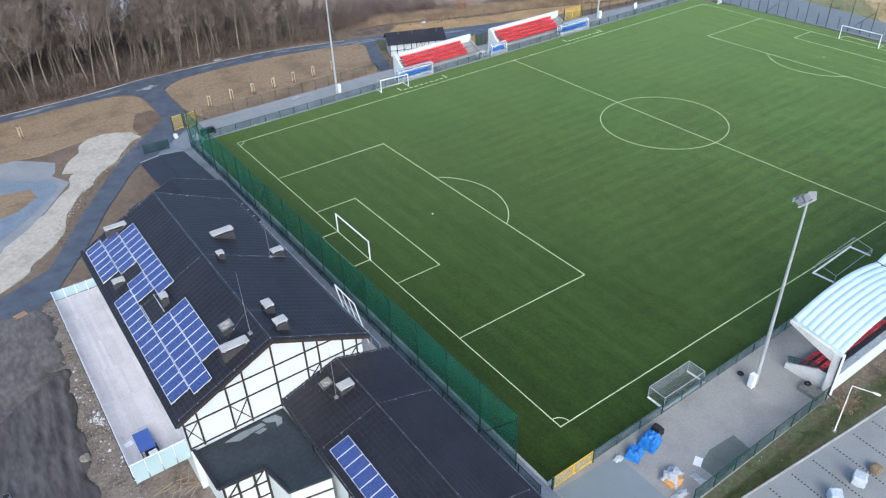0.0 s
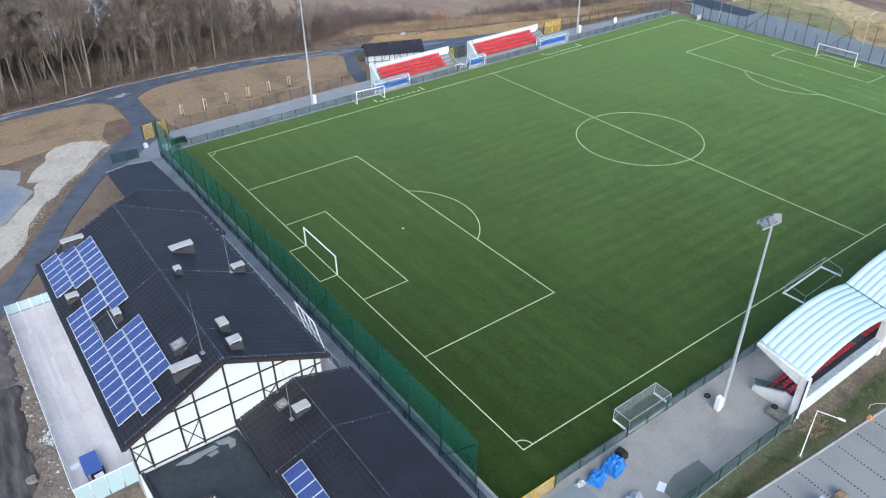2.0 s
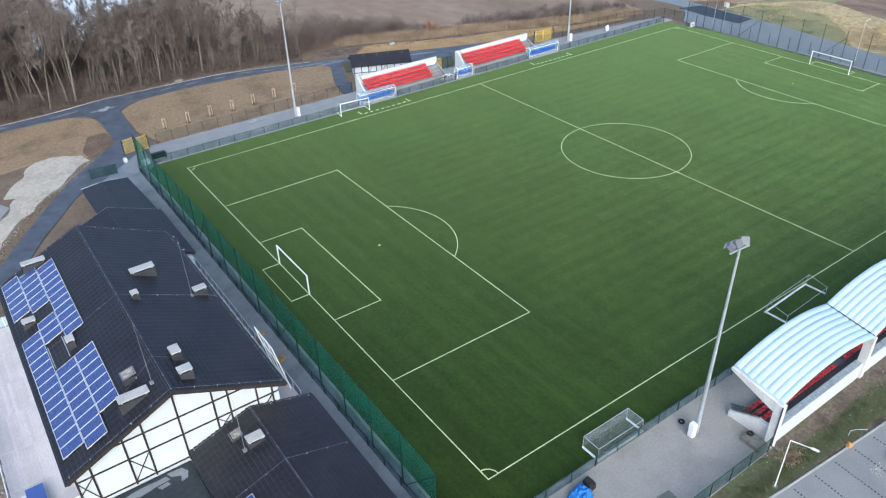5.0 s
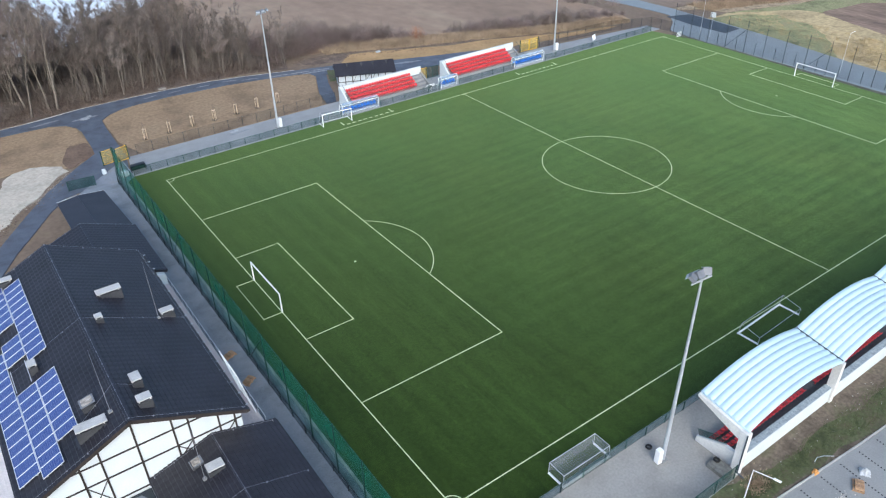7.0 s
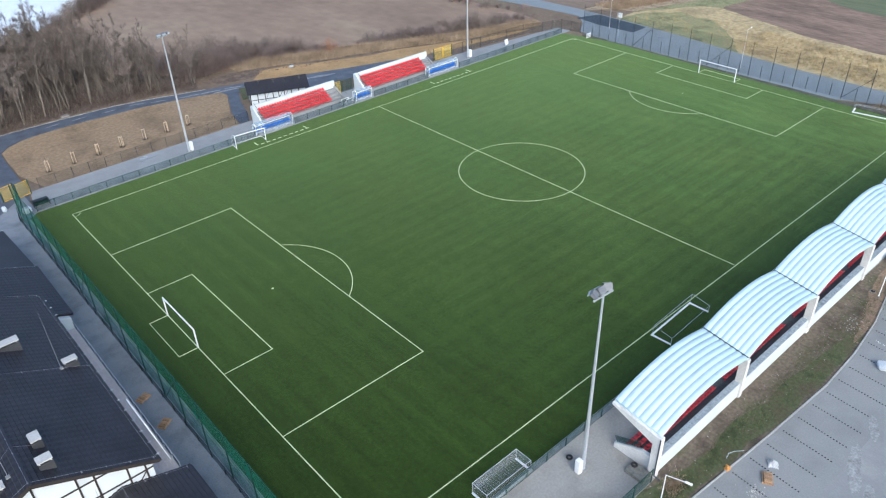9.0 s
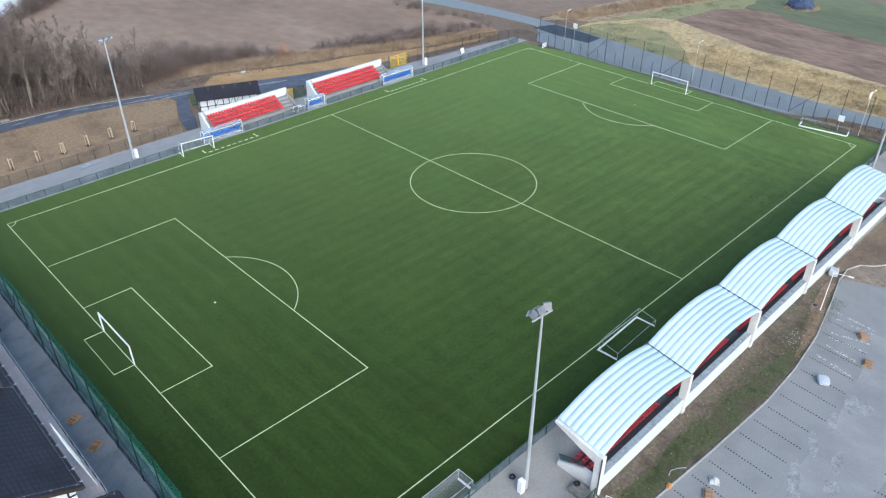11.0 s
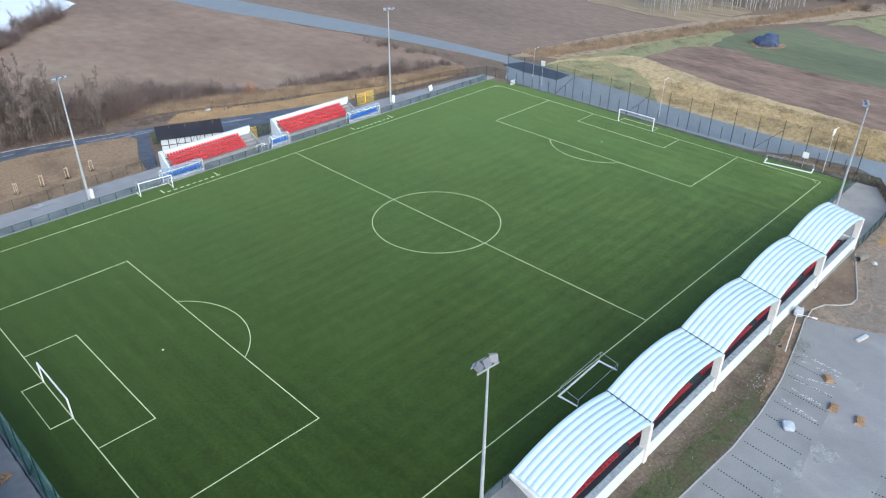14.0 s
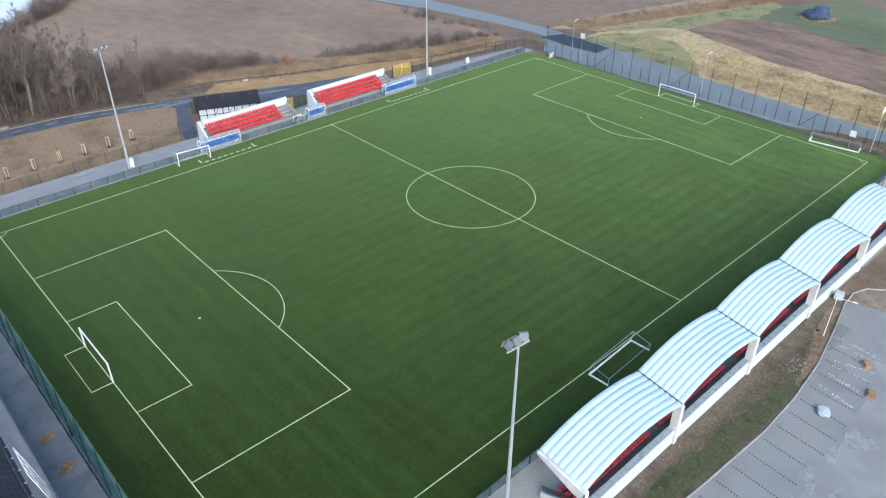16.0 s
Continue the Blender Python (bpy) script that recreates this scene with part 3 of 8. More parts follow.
patch("basin_floor", [(-28.7, 84.4), (-25.0, 81.1), (-22.6, 78.7), (-23.2, 75.4), (-24.1, 74.8), (-22.6, 71.3), (-23.9, 69.1), (-26.1, 65.8), (-30.7, 60.2), (-40, 50), (-62, 60), (-60, 90), (-40, 90)], -0.035, WALK,
      "grey concrete basin beside the crushed stone", 0.4, seed=18, category="basin")
patch("basin_pool", [(-24.6, 73.6), (-23.6, 71.2), (-25.2, 68.6), (-28.2, 65.4), (-34, 60), (-46, 62), (-48, 76), (-34, 80), (-28, 76.6)], -0.02, POND, "shallow blue-grey water in the basin", 0.5, seed=19, category="basin")
patch("basin_island", [(-27.4, 72.2), (-27.0, 69.6), (-29.4, 67.2), (-34, 66), (-36, 71), (-31, 73.4)], -0.01, SEEDED, "small brown mound inside the basin", 0.4, seed=20, category="ground")
patch("builders_yard", [(-30.8, 45), (-33.5, 44.2), (-38, 45.5), (-80, 30), (-80, -30), (-45, -30), (-31.2, 8), (-30.4, 20)], -0.03, SOIL,
      "dark churned soil with wheel tracks", 0.8, seed=21, category="soil")
patch("rubble_strip", [(-29.6, 45), (-31.3, 44), (-32.0, 36), (-33.4, 26), (-32.5, 16), (-33, 6), (-20, 2), (-20, 45)], -0.022, RUBEARTH,
      "trodden earth with rubble along the terrace", 0.5, seed=22, category="ground")

YARD_RIM = [(-33.6, 32.0), (-32.6, 32.9), (-31.7, 33.1), (-31.2, 32.2), (-31.2, 29.1), (-31.5, 26.1), (-31.9, 23.3), (-32.2, 20.1), (-32.6, 16), (-34, 11), (-44, 9), (-44, 24), (-38.6, 28.6)]
YARD_RUTS = (((-31.6, 32.0), (-31.7, 28.2), (-32.1, 24.0), (-32.6, 19.0), (-33.4, 12.0)), ((-32.5, 31.8), (-32.9, 27.0), (-33.5, 22.4), (-34.6, 16.0), (-36.0, 10.0)),
             ((-33.8, 31.4), (-34.6, 26.2), (-35.8, 21.6), (-37.4, 15.0), (-39.0, 10.0)), ((-36.4, 29.6), (-38.0, 24.0), (-40.0, 17.0), (-42.0, 10.0)))


def inside(x, y, pts):
    odd = False
    for (ax, ay), (bx_, by) in zip(pts, pts[1:] + pts[:1]):
        if (ay > y) != (by > y) and x < ax + (bx_ - ax) * (y - ay) / (by - ay):
            odd = not odd
    return odd


def rut_distance(x, y):
    """Signed distance across the nearest rut."""
    best = 9.0
    for line_ in YARD_RUTS:
        for (ax, ay), (bx_, by) in zip(line_, line_[1:]):
            t = max(0.0, min(1.0, ((x - ax) * (bx_ - ax) + (y - ay) * (by - ay)) / ((bx_ - ax) ** 2 + (by - ay) ** 2)))
            d = (x - ax - (bx_ - ax) * t) if abs(by - ay) > 0.1 else 9.0
            if 0.0 < t < 1.0 and abs(d) < abs(best):
                best = d
    return best


def churned_ground(name, x0, x1, y0, y1, step, rim, depth, material, label, z):
    """Churned soil as real relief: ruts with raised lips, clods and hollows, its border ragged."""
    V, F, at = [], [], {}
    nx_, ny_ = int((x1 - x0) / step), int((y1 - y0) / step)
    for i in range(nx_ + 1):
        for j in range(ny_ + 1):
            x, y = x0 + i * step, y0 + j * step
            w = noise.noise_vector(Vector((x * 0.7, y * 0.7, 3.0)))
            if not inside(x + w.x * 0.7, y + w.y * 0.7, rim):
                continue
            d = rut_distance(x + w.x * 0.25, y)
            groove = -0.5 * math.exp(-(d / 0.26) ** 2) + 0.6 * math.exp(-((abs(d) - 0.55) / 0.26) ** 2)
            lump = noise.noise(Vector((x * 1.1, y * 0.8, 1.0))) * 0.5 + noise.noise(Vector((x * 3.1, y * 3.1, 5.0))) * 0.35
            at[i, j] = len(V)
            V.append((x, y, z + 0.10 + depth * (0.45 + 0.55 * groove + 0.6 * lump)))
    for i in range(nx_):
        for j in range(ny_):
            q = [at.get(k) for k in ((i, j), (i + 1, j), (i + 1, j + 1), (i, j + 1))]
            if None not in q:
                F.append(tuple(q))
    for (i, j), k in at.items():
        ring = 2
        for r in (1, 2):
            if any((i + a * r, j + b * r) not in at for a, b in ((1, 0), (-1, 0), (0, 1), (0, -1))):
                ring = r - 1
                break
        V[k] = (V[k][0], V[k][1], z - 0.06 if ring == 0 else (V[k][2] + z) / 2 if ring == 1 else V[k][2])
    ob = from_lists(name, V, F, material, None, True)
    return tagged(ob, label, "soil", kind="structure")


churned_ground("trench_soil", -44, -30.5, 9, 34, 0.16, YARD_RIM, 0.34, TRENCH, "black wet soil churned into ruts in the builders' yard", -0.04)
churned_ground("rough_soil", -52, -29.8, 26, 45, 0.26, [(-31.0, 44.6), (-30.4, 40), (-31.0, 33.4), (-33.8, 32.2), (-38.6, 28.8), (-44, 26.5), (-52, 26.5), (-52, 40), (-38, 44.6)], 0.16, SOIL, "grey-brown driven soil in the builders' yard", -0.07)
for k_, (x_, y_, a_) in enumerate(((-3.8, 98.8, 1.1), (-9.2, 100.5, 0.9), (-10.6, 100.3, 0.7), (-20.4, 100.8, 1.3), (-22.6, 100.5, 1.2), (26, 98.8, 0.8), (31, 97.2, 1.0), (14.8, 77.2, 0.9), (22.4, 100.4, 0.7), (34.6, 96.4, 1.0), (37.4, 94.8, 1.2), (39.0, 95.4, 0.9), (17.6, 100.8, 0.6), (8.2, 101.6, 0.7), (12.4, 101.2, 0.6), (46, 91.8, 1.3), (50, 90.0, 1.1), (54, 88.4, 1.5))):
    patch("mud_stain", [(x_ + a_ * 2.1 * math.cos(t_), y_ + a_ * 0.30 * math.sin(t_) - (0.25 if x_ > 20 else -0.05) * a_ * 2.1 * math.cos(t_)) for t_ in (0, 0.8, 1.6, 2.4, 3.1, 3.9, 4.7, 5.5)], (0.014 if y_ < 80 else 0.002) + 0.0008 * k_, MUD, "pale dried mud stain on the path", 0.42, step=0.25, seed=60 + k_, category="mud")

for k_, (x_, y_, a_, z_) in enumerate(((-3.6, 98.5, 0.85, 0.0), (-3.0, 99.4, 0.4, 0.0006), (14.2, 78.2, 0.75, 0.013))):
    patch("dust_stain", [(x_ + a_ * math.cos(t_), y_ + a_ * 0.8 * math.sin(t_)) for t_ in (0, 0.7, 1.4, 2.1, 2.8, 3.5, 4.2, 4.9, 5.6)], z_ + 0.022 if y_ > 80 else z_, MUDPALE, "pale spilt stone dust on the asphalt", 0.3, thick=0.03, step=0.2, seed=140 + k_, category="stain")

# paths and roads
path_far = [(-70, 104), (-45, 102.6), (-21.6, 102.0), (-13.1, 102.2), (-8.5, 102.6), (-3.4, 103.5), (1.6, 103.5), (6.9, 103.3), (13, 103.0), (19, 102.5), (25.1, 101.0), (34.7, 98.0), (42, 95.8), (50, 92.3), (62, 87.8), (76, 83.4),
            (76, 80.2), (62, 82.4), (48, 85.2), (40, 90.5), (36.6, 94.8), (33.2, 95.8), (27, 97.6), (21.3, 98.7), (16, 99.2), (10.5, 99.7), (5.3, 99.5), (2.2, 99.0), (0.1, 98.0), (-1.6, 96.2), (-1.9, 92.5), (-2.1, 86.0), (-2.2, 80.2), (-3, 76), (-6.7, 73.4), (-11.0, 71.8),
            (-12.8, 71.2), (-15.2, 68.4), (-17.8, 64.4), (-20.6, 60.3), (-23.1, 55.8), (-25.2, 52.4), (-27.5, 49.0), (-29.9, 45.4), (-31.5, 44.4), (-34.5, 44.0), (-60, 38), (-60, 42), (-37, 47.4), (-31.4, 50), (-29.2, 51.0), (-27.0, 54.6), (-24.0, 60.0), (-21.2, 64.4), (-18.1, 69.2), (-14.7, 74.2), (-12.2, 77.0), (-10.2, 79.2), (-5.9, 83.4), (-5.6, 88.2), (-5.5, 93.1), (-5.8, 95.6), (-7.0, 97.6), (-9.2, 98.9), (-13.7, 99.2), (-17.9, 99.4), (-22, 99.3), (-45, 99.5), (-70, 100.4)]
patch("path", path_far, -0.005, ASPHALT, "dark asphalt footpath with a forked junction", category="path")
patch("path_link", [(36.0, 94.6), (39.4, 94.6), (36.6, 88), (34.5, 81.5), (33.4, 79.2), (31.6, 79.2), (32.8, 84.3), (36.4, 92.6)], -0.002, ASPHALT, "short dark asphalt path beside the lawn", category="path")
patch("grass_plot", [(37.3, 88.5), (40, 88), (41, 93.2), (39.7, 94.2)], 0.002, GRASSY, "small green grass plot by the path", 0.2, seed=23, category="lawn")
patch("road", [(110.4, 70.2), (108.9, 60), (108.9, 26), (110.4, 14), (114.4, 5), (115.6, -2.1), (113.1, -6.9), (105.9, -10.4), (98.1, -15.3), (93.6, -19.7), (90.5, -23.2), (80, -29), (60, -50), (90, -120), (136, -120), (126, -40), (122.4, -13), (121, -5), (120, 2), (119.4, 8), (119.4, 16), (119.6, 25), (120.2, 34.5), (121.4, 44), (122.6, 54), (123.2, 62), (123.6, 71), (124.0, 81), (123.6, 90.5), (122.6, 105), (120.6, 122), (117.6, 140), (112, 170), (104, 220), (92, 330), (78, 330), (92, 220), (99, 170), (105.3, 147), (109.4, 130), (113, 119), (116.2, 104), (118.4, 90), (119.2, 82), (119.3, 77.6), (115.4, 73.4)],
      -0.015, ROAD, "pale worn asphalt road past the sports ground", category="road")
patch("road_patch", [(116.9, 70.2), (117.9, 77.2), (123.4, 75.0), (122.6, 61.4), (117.4, 61.2)], -0.008, FRESH, "patch of fresh dark asphalt on the road", category="road")
patch("walk_far", [(-3.4, 72.3), (109.2, 72.0), (108.9, 75.5), (80, 78.6), (-2.2, 79.0)], 0.01, WALK, "pale concrete walk behind the far touchline", category="pavement")
patch("walk_strip", [(-10.9, 71.4), (-3.2, 78.6), (-3.2, 72.0), (-4.7, 70.8), (-4.7, -3.9), (-4.7, -30), (-8.9, -30), (-8.9, 60)], 0.004, STRIP, "dark paved strip between clubhouse and ball net", category="pavement")
patch("yard", [(-4.7, -3.95), (20.6, -3.95), (20.6, -11.3), (2, -11.3), (-8, -12.6), (-30, -14), (-30, -30), (-4.7, -30)], 0.012, YARD, "sandy grey paved yard beside the pitch", category="pavement")
patch("yard_asphalt", [(-4.6, -4.4), (1.5, -4.7), (1.5, -9.6), (1.5, -11.3), (-8, -12.5), (-30, -13.9), (-30, -29.5), (-4.6, -29.5)], 0.018, ROAD, "blue-grey asphalt apron at the yard gate", 0.06, seed=70, category="pavement")
patch("stand_walk", [(20.6, -3.95), (109.3, -3.95), (109.7, -7.0), (102.9, -11.0), (96.4, -11.3), (86.5, -11.4), (20.6, -10.6)], 0.008, YARD, "paved strip in front of the covered stand", category="pavement")
patch("stand_verge", [(2, -11.08), (72, -11.08), (71.5, -11.6), (61.2, -13.8), (53.6, -15.2), (47, -15.8), (40.9, -15.9), (31.5, -15.3), (5.9, -13.0), (-10, -12.4)], -0.012, VERGE, "thin patchy grass verge behind the stand", 0.08, seed=24, category="verge")
patch("verge_turf", [(0, -11.1), (12, -11.15), (18.5, -11.3), (23, -12.6), (30, -12.6), (44, -13.8), (52, -14.2), (50, -15.3), (46, -15.6), (40.9, -15.75), (31.5, -15.1), (5.9, -12.85), (0, -12.4)], -0.007, GRASSY, "short green grass on the verge", 0.5, step=0.8, seed=94, category="verge")
patch("dirt_corner", [(72, -11.45), (96.4, -11.6), (102.9, -11.3), (105.8, -10.5), (98.0, -15.3), (93.5, -19.7), (90.4, -23.2), (80, -29), (70, -26), (66, -13.2)], -0.016, SAND, "trampled sandy earth with wheel tracks", 0.35, seed=25, category="ground")
patch("packed_ground", [(83.4, -13.4), (86.4, -14.5), (85.4, -17.9), (86.2, -20.9), (88.5, -23.4), (85.6, -25.0), (80.1, -23.4), (79.7, -20.1), (78.3, -18.9), (76.0, -17.6), (72.0, -16.2), (70.6, -14.2), (68.6, -17), (70.2, -22), (72.6, -22.8), (75.5, -16.6)], -0.011, PACKED, "packed grey ground with dust and stones", 0.6, step=0.8, seed=81, category="ground")
patch("sand_patch", [(90.4, -13.5), (93.0, -15.4), (91.3, -18.1), (86.2, -18.8), (85.9, -20.9), (90, -21.6), (93.4, -20.3), (97.3, -16.6), (98.5, -13.6), (97.6, -12.4), (91.6, -12.6)], -0.009, TAN, "tan sand spread over the trampled earth", 0.8, step=0.8, seed=82, category="sand")
patch("damp_patch", [(75.6, -22.4), (79.4, -23.4), (82, -25.6), (79, -27), (74.6, -25.8), (73.6, -23.6)], -0.0095, BROWN, "damp brown earth near the car park", 0.8, step=0.8, seed=83, category="soil")


def track(name, pts, w, z, material, label, seed):
    """A bent strip along a smooth line."""
    line_ = []
    for i in range(len(pts) - 1):
        p = [Vector((*pts[max(0, min(len(pts) - 1, i + k))], 0)) for k in (-1, 0, 1, 2)]
        for s_ in range(6):
            t = s_ / 6
            line_.append(0.5 * ((2 * p[1]) + (p[2] - p[0]) * t + (2 * p[0] - 5 * p[1] + 4 * p[2] - p[3]) * t * t + (3 * p[1] - p[0] - 3 * p[2] + p[3]) * t ** 3))
    line_.append(Vector((*pts[-1], 0)))
    left, right = [], []
    for i, p in enumerate(line_):
        d = (line_[min(i + 1, len(line_) - 1)] - line_[max(i - 1, 0)]).normalized()
        k = w / 2 * (1 + 0.35 * noise.noise(Vector((p.x * 0.9, p.y * 0.9, seed))))
        left.append((p.x - d.y * k, p.y + d.x * k))
        right.append((p.x + d.y * k, p.y - d.x * k))
    return patch(name, left + right[::-1], z, material, label, 0.0, seed=seed, category="track")


for k_, pts_ in enumerate(([(86, -16.6), (82, -17.4), (79.1, -18.3), (76.1, -19.4), (73.0, -19.7), (71.0, -18.7)], [(87, -18.6), (83.5, -18.7), (80.5, -19.5), (76.1, -21.1), (73.4, -21.2), (70.8, -20.1)], [(84.6, -14.4), (80, -15.6), (76.4, -16.9), (73.2, -17.6), (70.4, -16.8)], [(88.6, -14.6), (91.4, -17.2), (89.4, -19.6), (85.8, -20.2)])):
    track("wheel_track", pts_, 0.30, -0.006 + 0.0008 * k_, SAND, "curved wheel track in the sandy earth", 84 + k_)
patch("end_bank", [(109.6, 14), (114.2, 5), (115.4, -2.1), (112.9, -6.8), (105.8, -10.3), (103.2, -11.1), (109.9, -7.1), (110.0, -3.4), (109.4, 3)], -0.01, VERGE, "weedy earth bank between fence and road", 0.3, step=0.8, seed=96, category="bank")
patch("dirt_bed", [(66, -11.5), (85.6, -11.5), (80.6, -13.5), (76.8, -14.9), (74.4, -15.6), (72.8, -15.4), (71.6, -14.4), (70.4, -13.2), (68.4, -12.6)], -0.004, DIRT, "bare earth bed behind the stand", 0.25, seed=26, category="ground")

CARPARK = [(-10, -12.5), (5.9, -13.2), (31.5, -15.5), (40.9, -16.1), (47, -16.0), (53.6, -15.4), (61.2, -14.0), (66.2, -12.9), (70.5, -23), (74, -26.5), (70, -31), (57, -32.6), (46, -31.4), (20, -33), (-10, -34)]
carpark = patch("car_park", CARPARK, 0.0, PAVE, "grey block-paved car park with dark bay markers", category="car park")
PALE = mat("lime_bloom", (0.298, 0.300, 0.298), 0.9, 0.25, 1.2, 5, 0.1)
for k_, (x_, y_, a_, b_) in enumerate(((46.0, -21.8, 1.5, 0.6), (58.2, -21.3, 0.8, 0.35), (42.6, -21.4, 1.3, 0.4), (38.6, -21.2, 1.7, 0.4), (33.2, -21.9, 2.8, 0.5), (34.7, -24.3, 1.2, 0.6), (46.2, -22.8, 0.8, 0.7), (37.8, -23.7, 1.5, 0.4), (30.8, -24.1, 1.6, 0.4), (31.6, -22.6, 1.0, 0.3))):
    patch("lime_stain", [(x_ + a_ * math.cos(t_) - b_ * 0.5 * math.sin(t_), y_ + b_ * math.sin(t_) + a_ * 0.35 * math.cos(t_)) for t_ in (0, 0.6, 1.2, 1.8, 2.4, 3.1, 3.7, 4.3, 4.9, 5.6)], 0.0125 + 0.0006 * k_, PALE, "pale lime bloom on the paving", 0.28, thick=0.02, step=0.2, seed=100 + k_, category="stain")
patch("far_verge", [(46, -31.6), (57, -32.8), (70, -31.2), (84, -29), (60, -50), (20, -60), (-10, -60), (-10, -34.2), (20, -33.2)], -0.02, VERGE, "grass verge beyond the car park", 0.2, seed=27, category="verge")
part("aisle", prism(bmesh.new(), [(-10, -19.8), (28, -21.2), (42, -21.6), (52, -20.6), (60, -18.6), (67, -15.8), (69.4, -21.4), (60, -25.2), (50, -27), (40, -27.2), (20, -26.6), (-10, -25)], -0.1, 0.006), 
     mat("lighter_aisle_paving", (0.262, 0.264, 0.264), 0.85, 0.08, 0.22, 7, 0.2, second=(0.37, 0.365, 0.35), amount=0.55, stretch=(1, 0.6, 1)), carpark)


def kerb_line(name, pts, label, w=0.14, h=0.10, z=0.0, unit=1.0):
    """A row of kerb stones, each one a piece."""
    line = thing(name, (*pts[0], z), label, "kerb", kind="structure")
    me = None
    for (ax, ay), (bx_, by) in zip(pts, pts[1:]):
        d = math.hypot(bx_ - ax, by - ay)
        k = max(1, round(d / unit))
        turn = math.degrees(math.atan2(by - ay, bx_ - ax))
        if me is None:
            bm = bx(0.01, unit - 0.01, -w / 2, w / 2, -0.15, h, bevel=0.015)
            me = bpy.data.meshes.new("kerb_stone")
            bm.to_mesh(me)
            bm.free()
            me.materials.append(KERB)
        for i in range(k):
            x, y = ax + (bx_ - ax) * i / k, ay + (by - ay) * i / k
            ob = piece("kerb_stone", me, line, pose(x - pts[0][0], y - pts[0][1], 0, 0, 0, turn) @ Matrix.Diagonal((d / k / unit, 1, 1, 1)))
    return line


# ---- the pitch ----
pitch = thing("pitch", (L / 2, W / 2, 0), "green artificial turf football pitch with white lines", "pitch", kind="structure")
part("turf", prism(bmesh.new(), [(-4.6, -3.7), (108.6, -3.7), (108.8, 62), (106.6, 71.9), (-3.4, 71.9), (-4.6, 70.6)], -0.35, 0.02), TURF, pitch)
LW = 0.10
ZL = 0.034


def line(name, a, b, w=LW):
    part(name, beam(bmesh.new(), (*a, ZL - 0.01), (*b, ZL - 0.01), w, 0.02), LINE, pitch)


def arc(name, c, r, a0, a1, k, w=LW):
    bm = bmesh.new()
    rows = []
    for i in range(k + 1):
        t = radians(a0 + (a1 - a0) * i / k)
        rows.append([bm.verts.new((c[0] + math.cos(t) * q, c[1] + math.sin(t) * q, ZL)) for q in (r - w / 2, r + w / 2)])
    for p, q in zip(rows, rows[1:]):
        f = bm.faces.new((p[0], p[1], q[1], q[0]))
    ext = bmesh.ops.extrude_face_region(bm, geom=bm.faces[:])
    bmesh.ops.translate(bm, vec=(0, 0, -0.012), verts=[v for v in ext["geom"] if isinstance(v, bmesh.types.BMVert)])
    bmesh.ops.recalc_face_normals(bm, faces=bm.faces[:])
    part(name, bm, LINE, pitch)


m_ = W / 2
h_ = LW / 2
line("touchline", (-h_, 0), (L + h_, 0))
line("touchline", (-h_, W), (L + h_, W))
line("goal_line", (0, h_), (0, W - h_))
line("goal_line", (L, h_), (L, W - h_))
line("halfway_line", (L / 2, h_), (L / 2, W - h_))
arc("centre_circle", (L / 2, m_), 9.15, 0, 360, 96)
for gx, s in ((0, 1), (L, -1)):
    for depth, half, nm in ((16.5, 20.16, "penalty_area_line"), (5.5, 9.16, "goal_area_line")):
        line(nm, (gx + s * h_, m_ - half), (gx + s * (depth + h_), m_ - half))
        line(nm, (gx + s * h_, m_ + half), (gx + s * (depth + h_), m_ + half))
        line(nm, (gx + s * depth, m_ - half + h_), (gx + s * depth, m_ + half - h_))
    a = math.degrees(math.acos(5.5 / 9.15))
    arc("penalty_arc", (gx + s * 11, m_), 9.15, -a if s > 0 else 180 - a, a if s > 0 else 180 + a, 32)
    part("penalty_spot", prism(bmesh.new(), [(gx + s * 11 + 0.14 * math.cos(t / 12 * 2 * math.pi), m_ + 0.14 * math.sin(t / 12 * 2 * math.pi)) for t in range(12)], 0.02, ZL), LINE, pitch)
    for cy, a0 in ((0, 0 if s > 0 else 90), (W, -90 if s > 0 else 180)):
        arc("corner_arc", (gx, cy), 1.0, a0, a0 + 90, 10)
for x0, x1 in ((29.4, 38.6), (66.8, 76.0)):
    for x in (x0, x1):
        line("technical_area_line", (x, 69.3), (x, 70.5), 0.2)
    k = 0
    x = x0 + 0.5
    while x < x1 - 0.3:
        line("technical_area_dash", (x, 69.25), (x + 0.62, 69.25), 0.24)
        x += 1.05
for y0, y1, x0, x1, stuff_ in ((-3.98, -3.42, -4.6, 108.6, KERB), (71.90, 72.14, -3.4, 106.6, GREYC)):
    part("pitch_edging", bx(x0, x1, y0, y1, -0.2, 0.05), stuff_, pitch)


part("pitch_edging", bx(-4.82, -4.58, -3.7, 70.6, -0.2, 0.05), KERB, pitch)


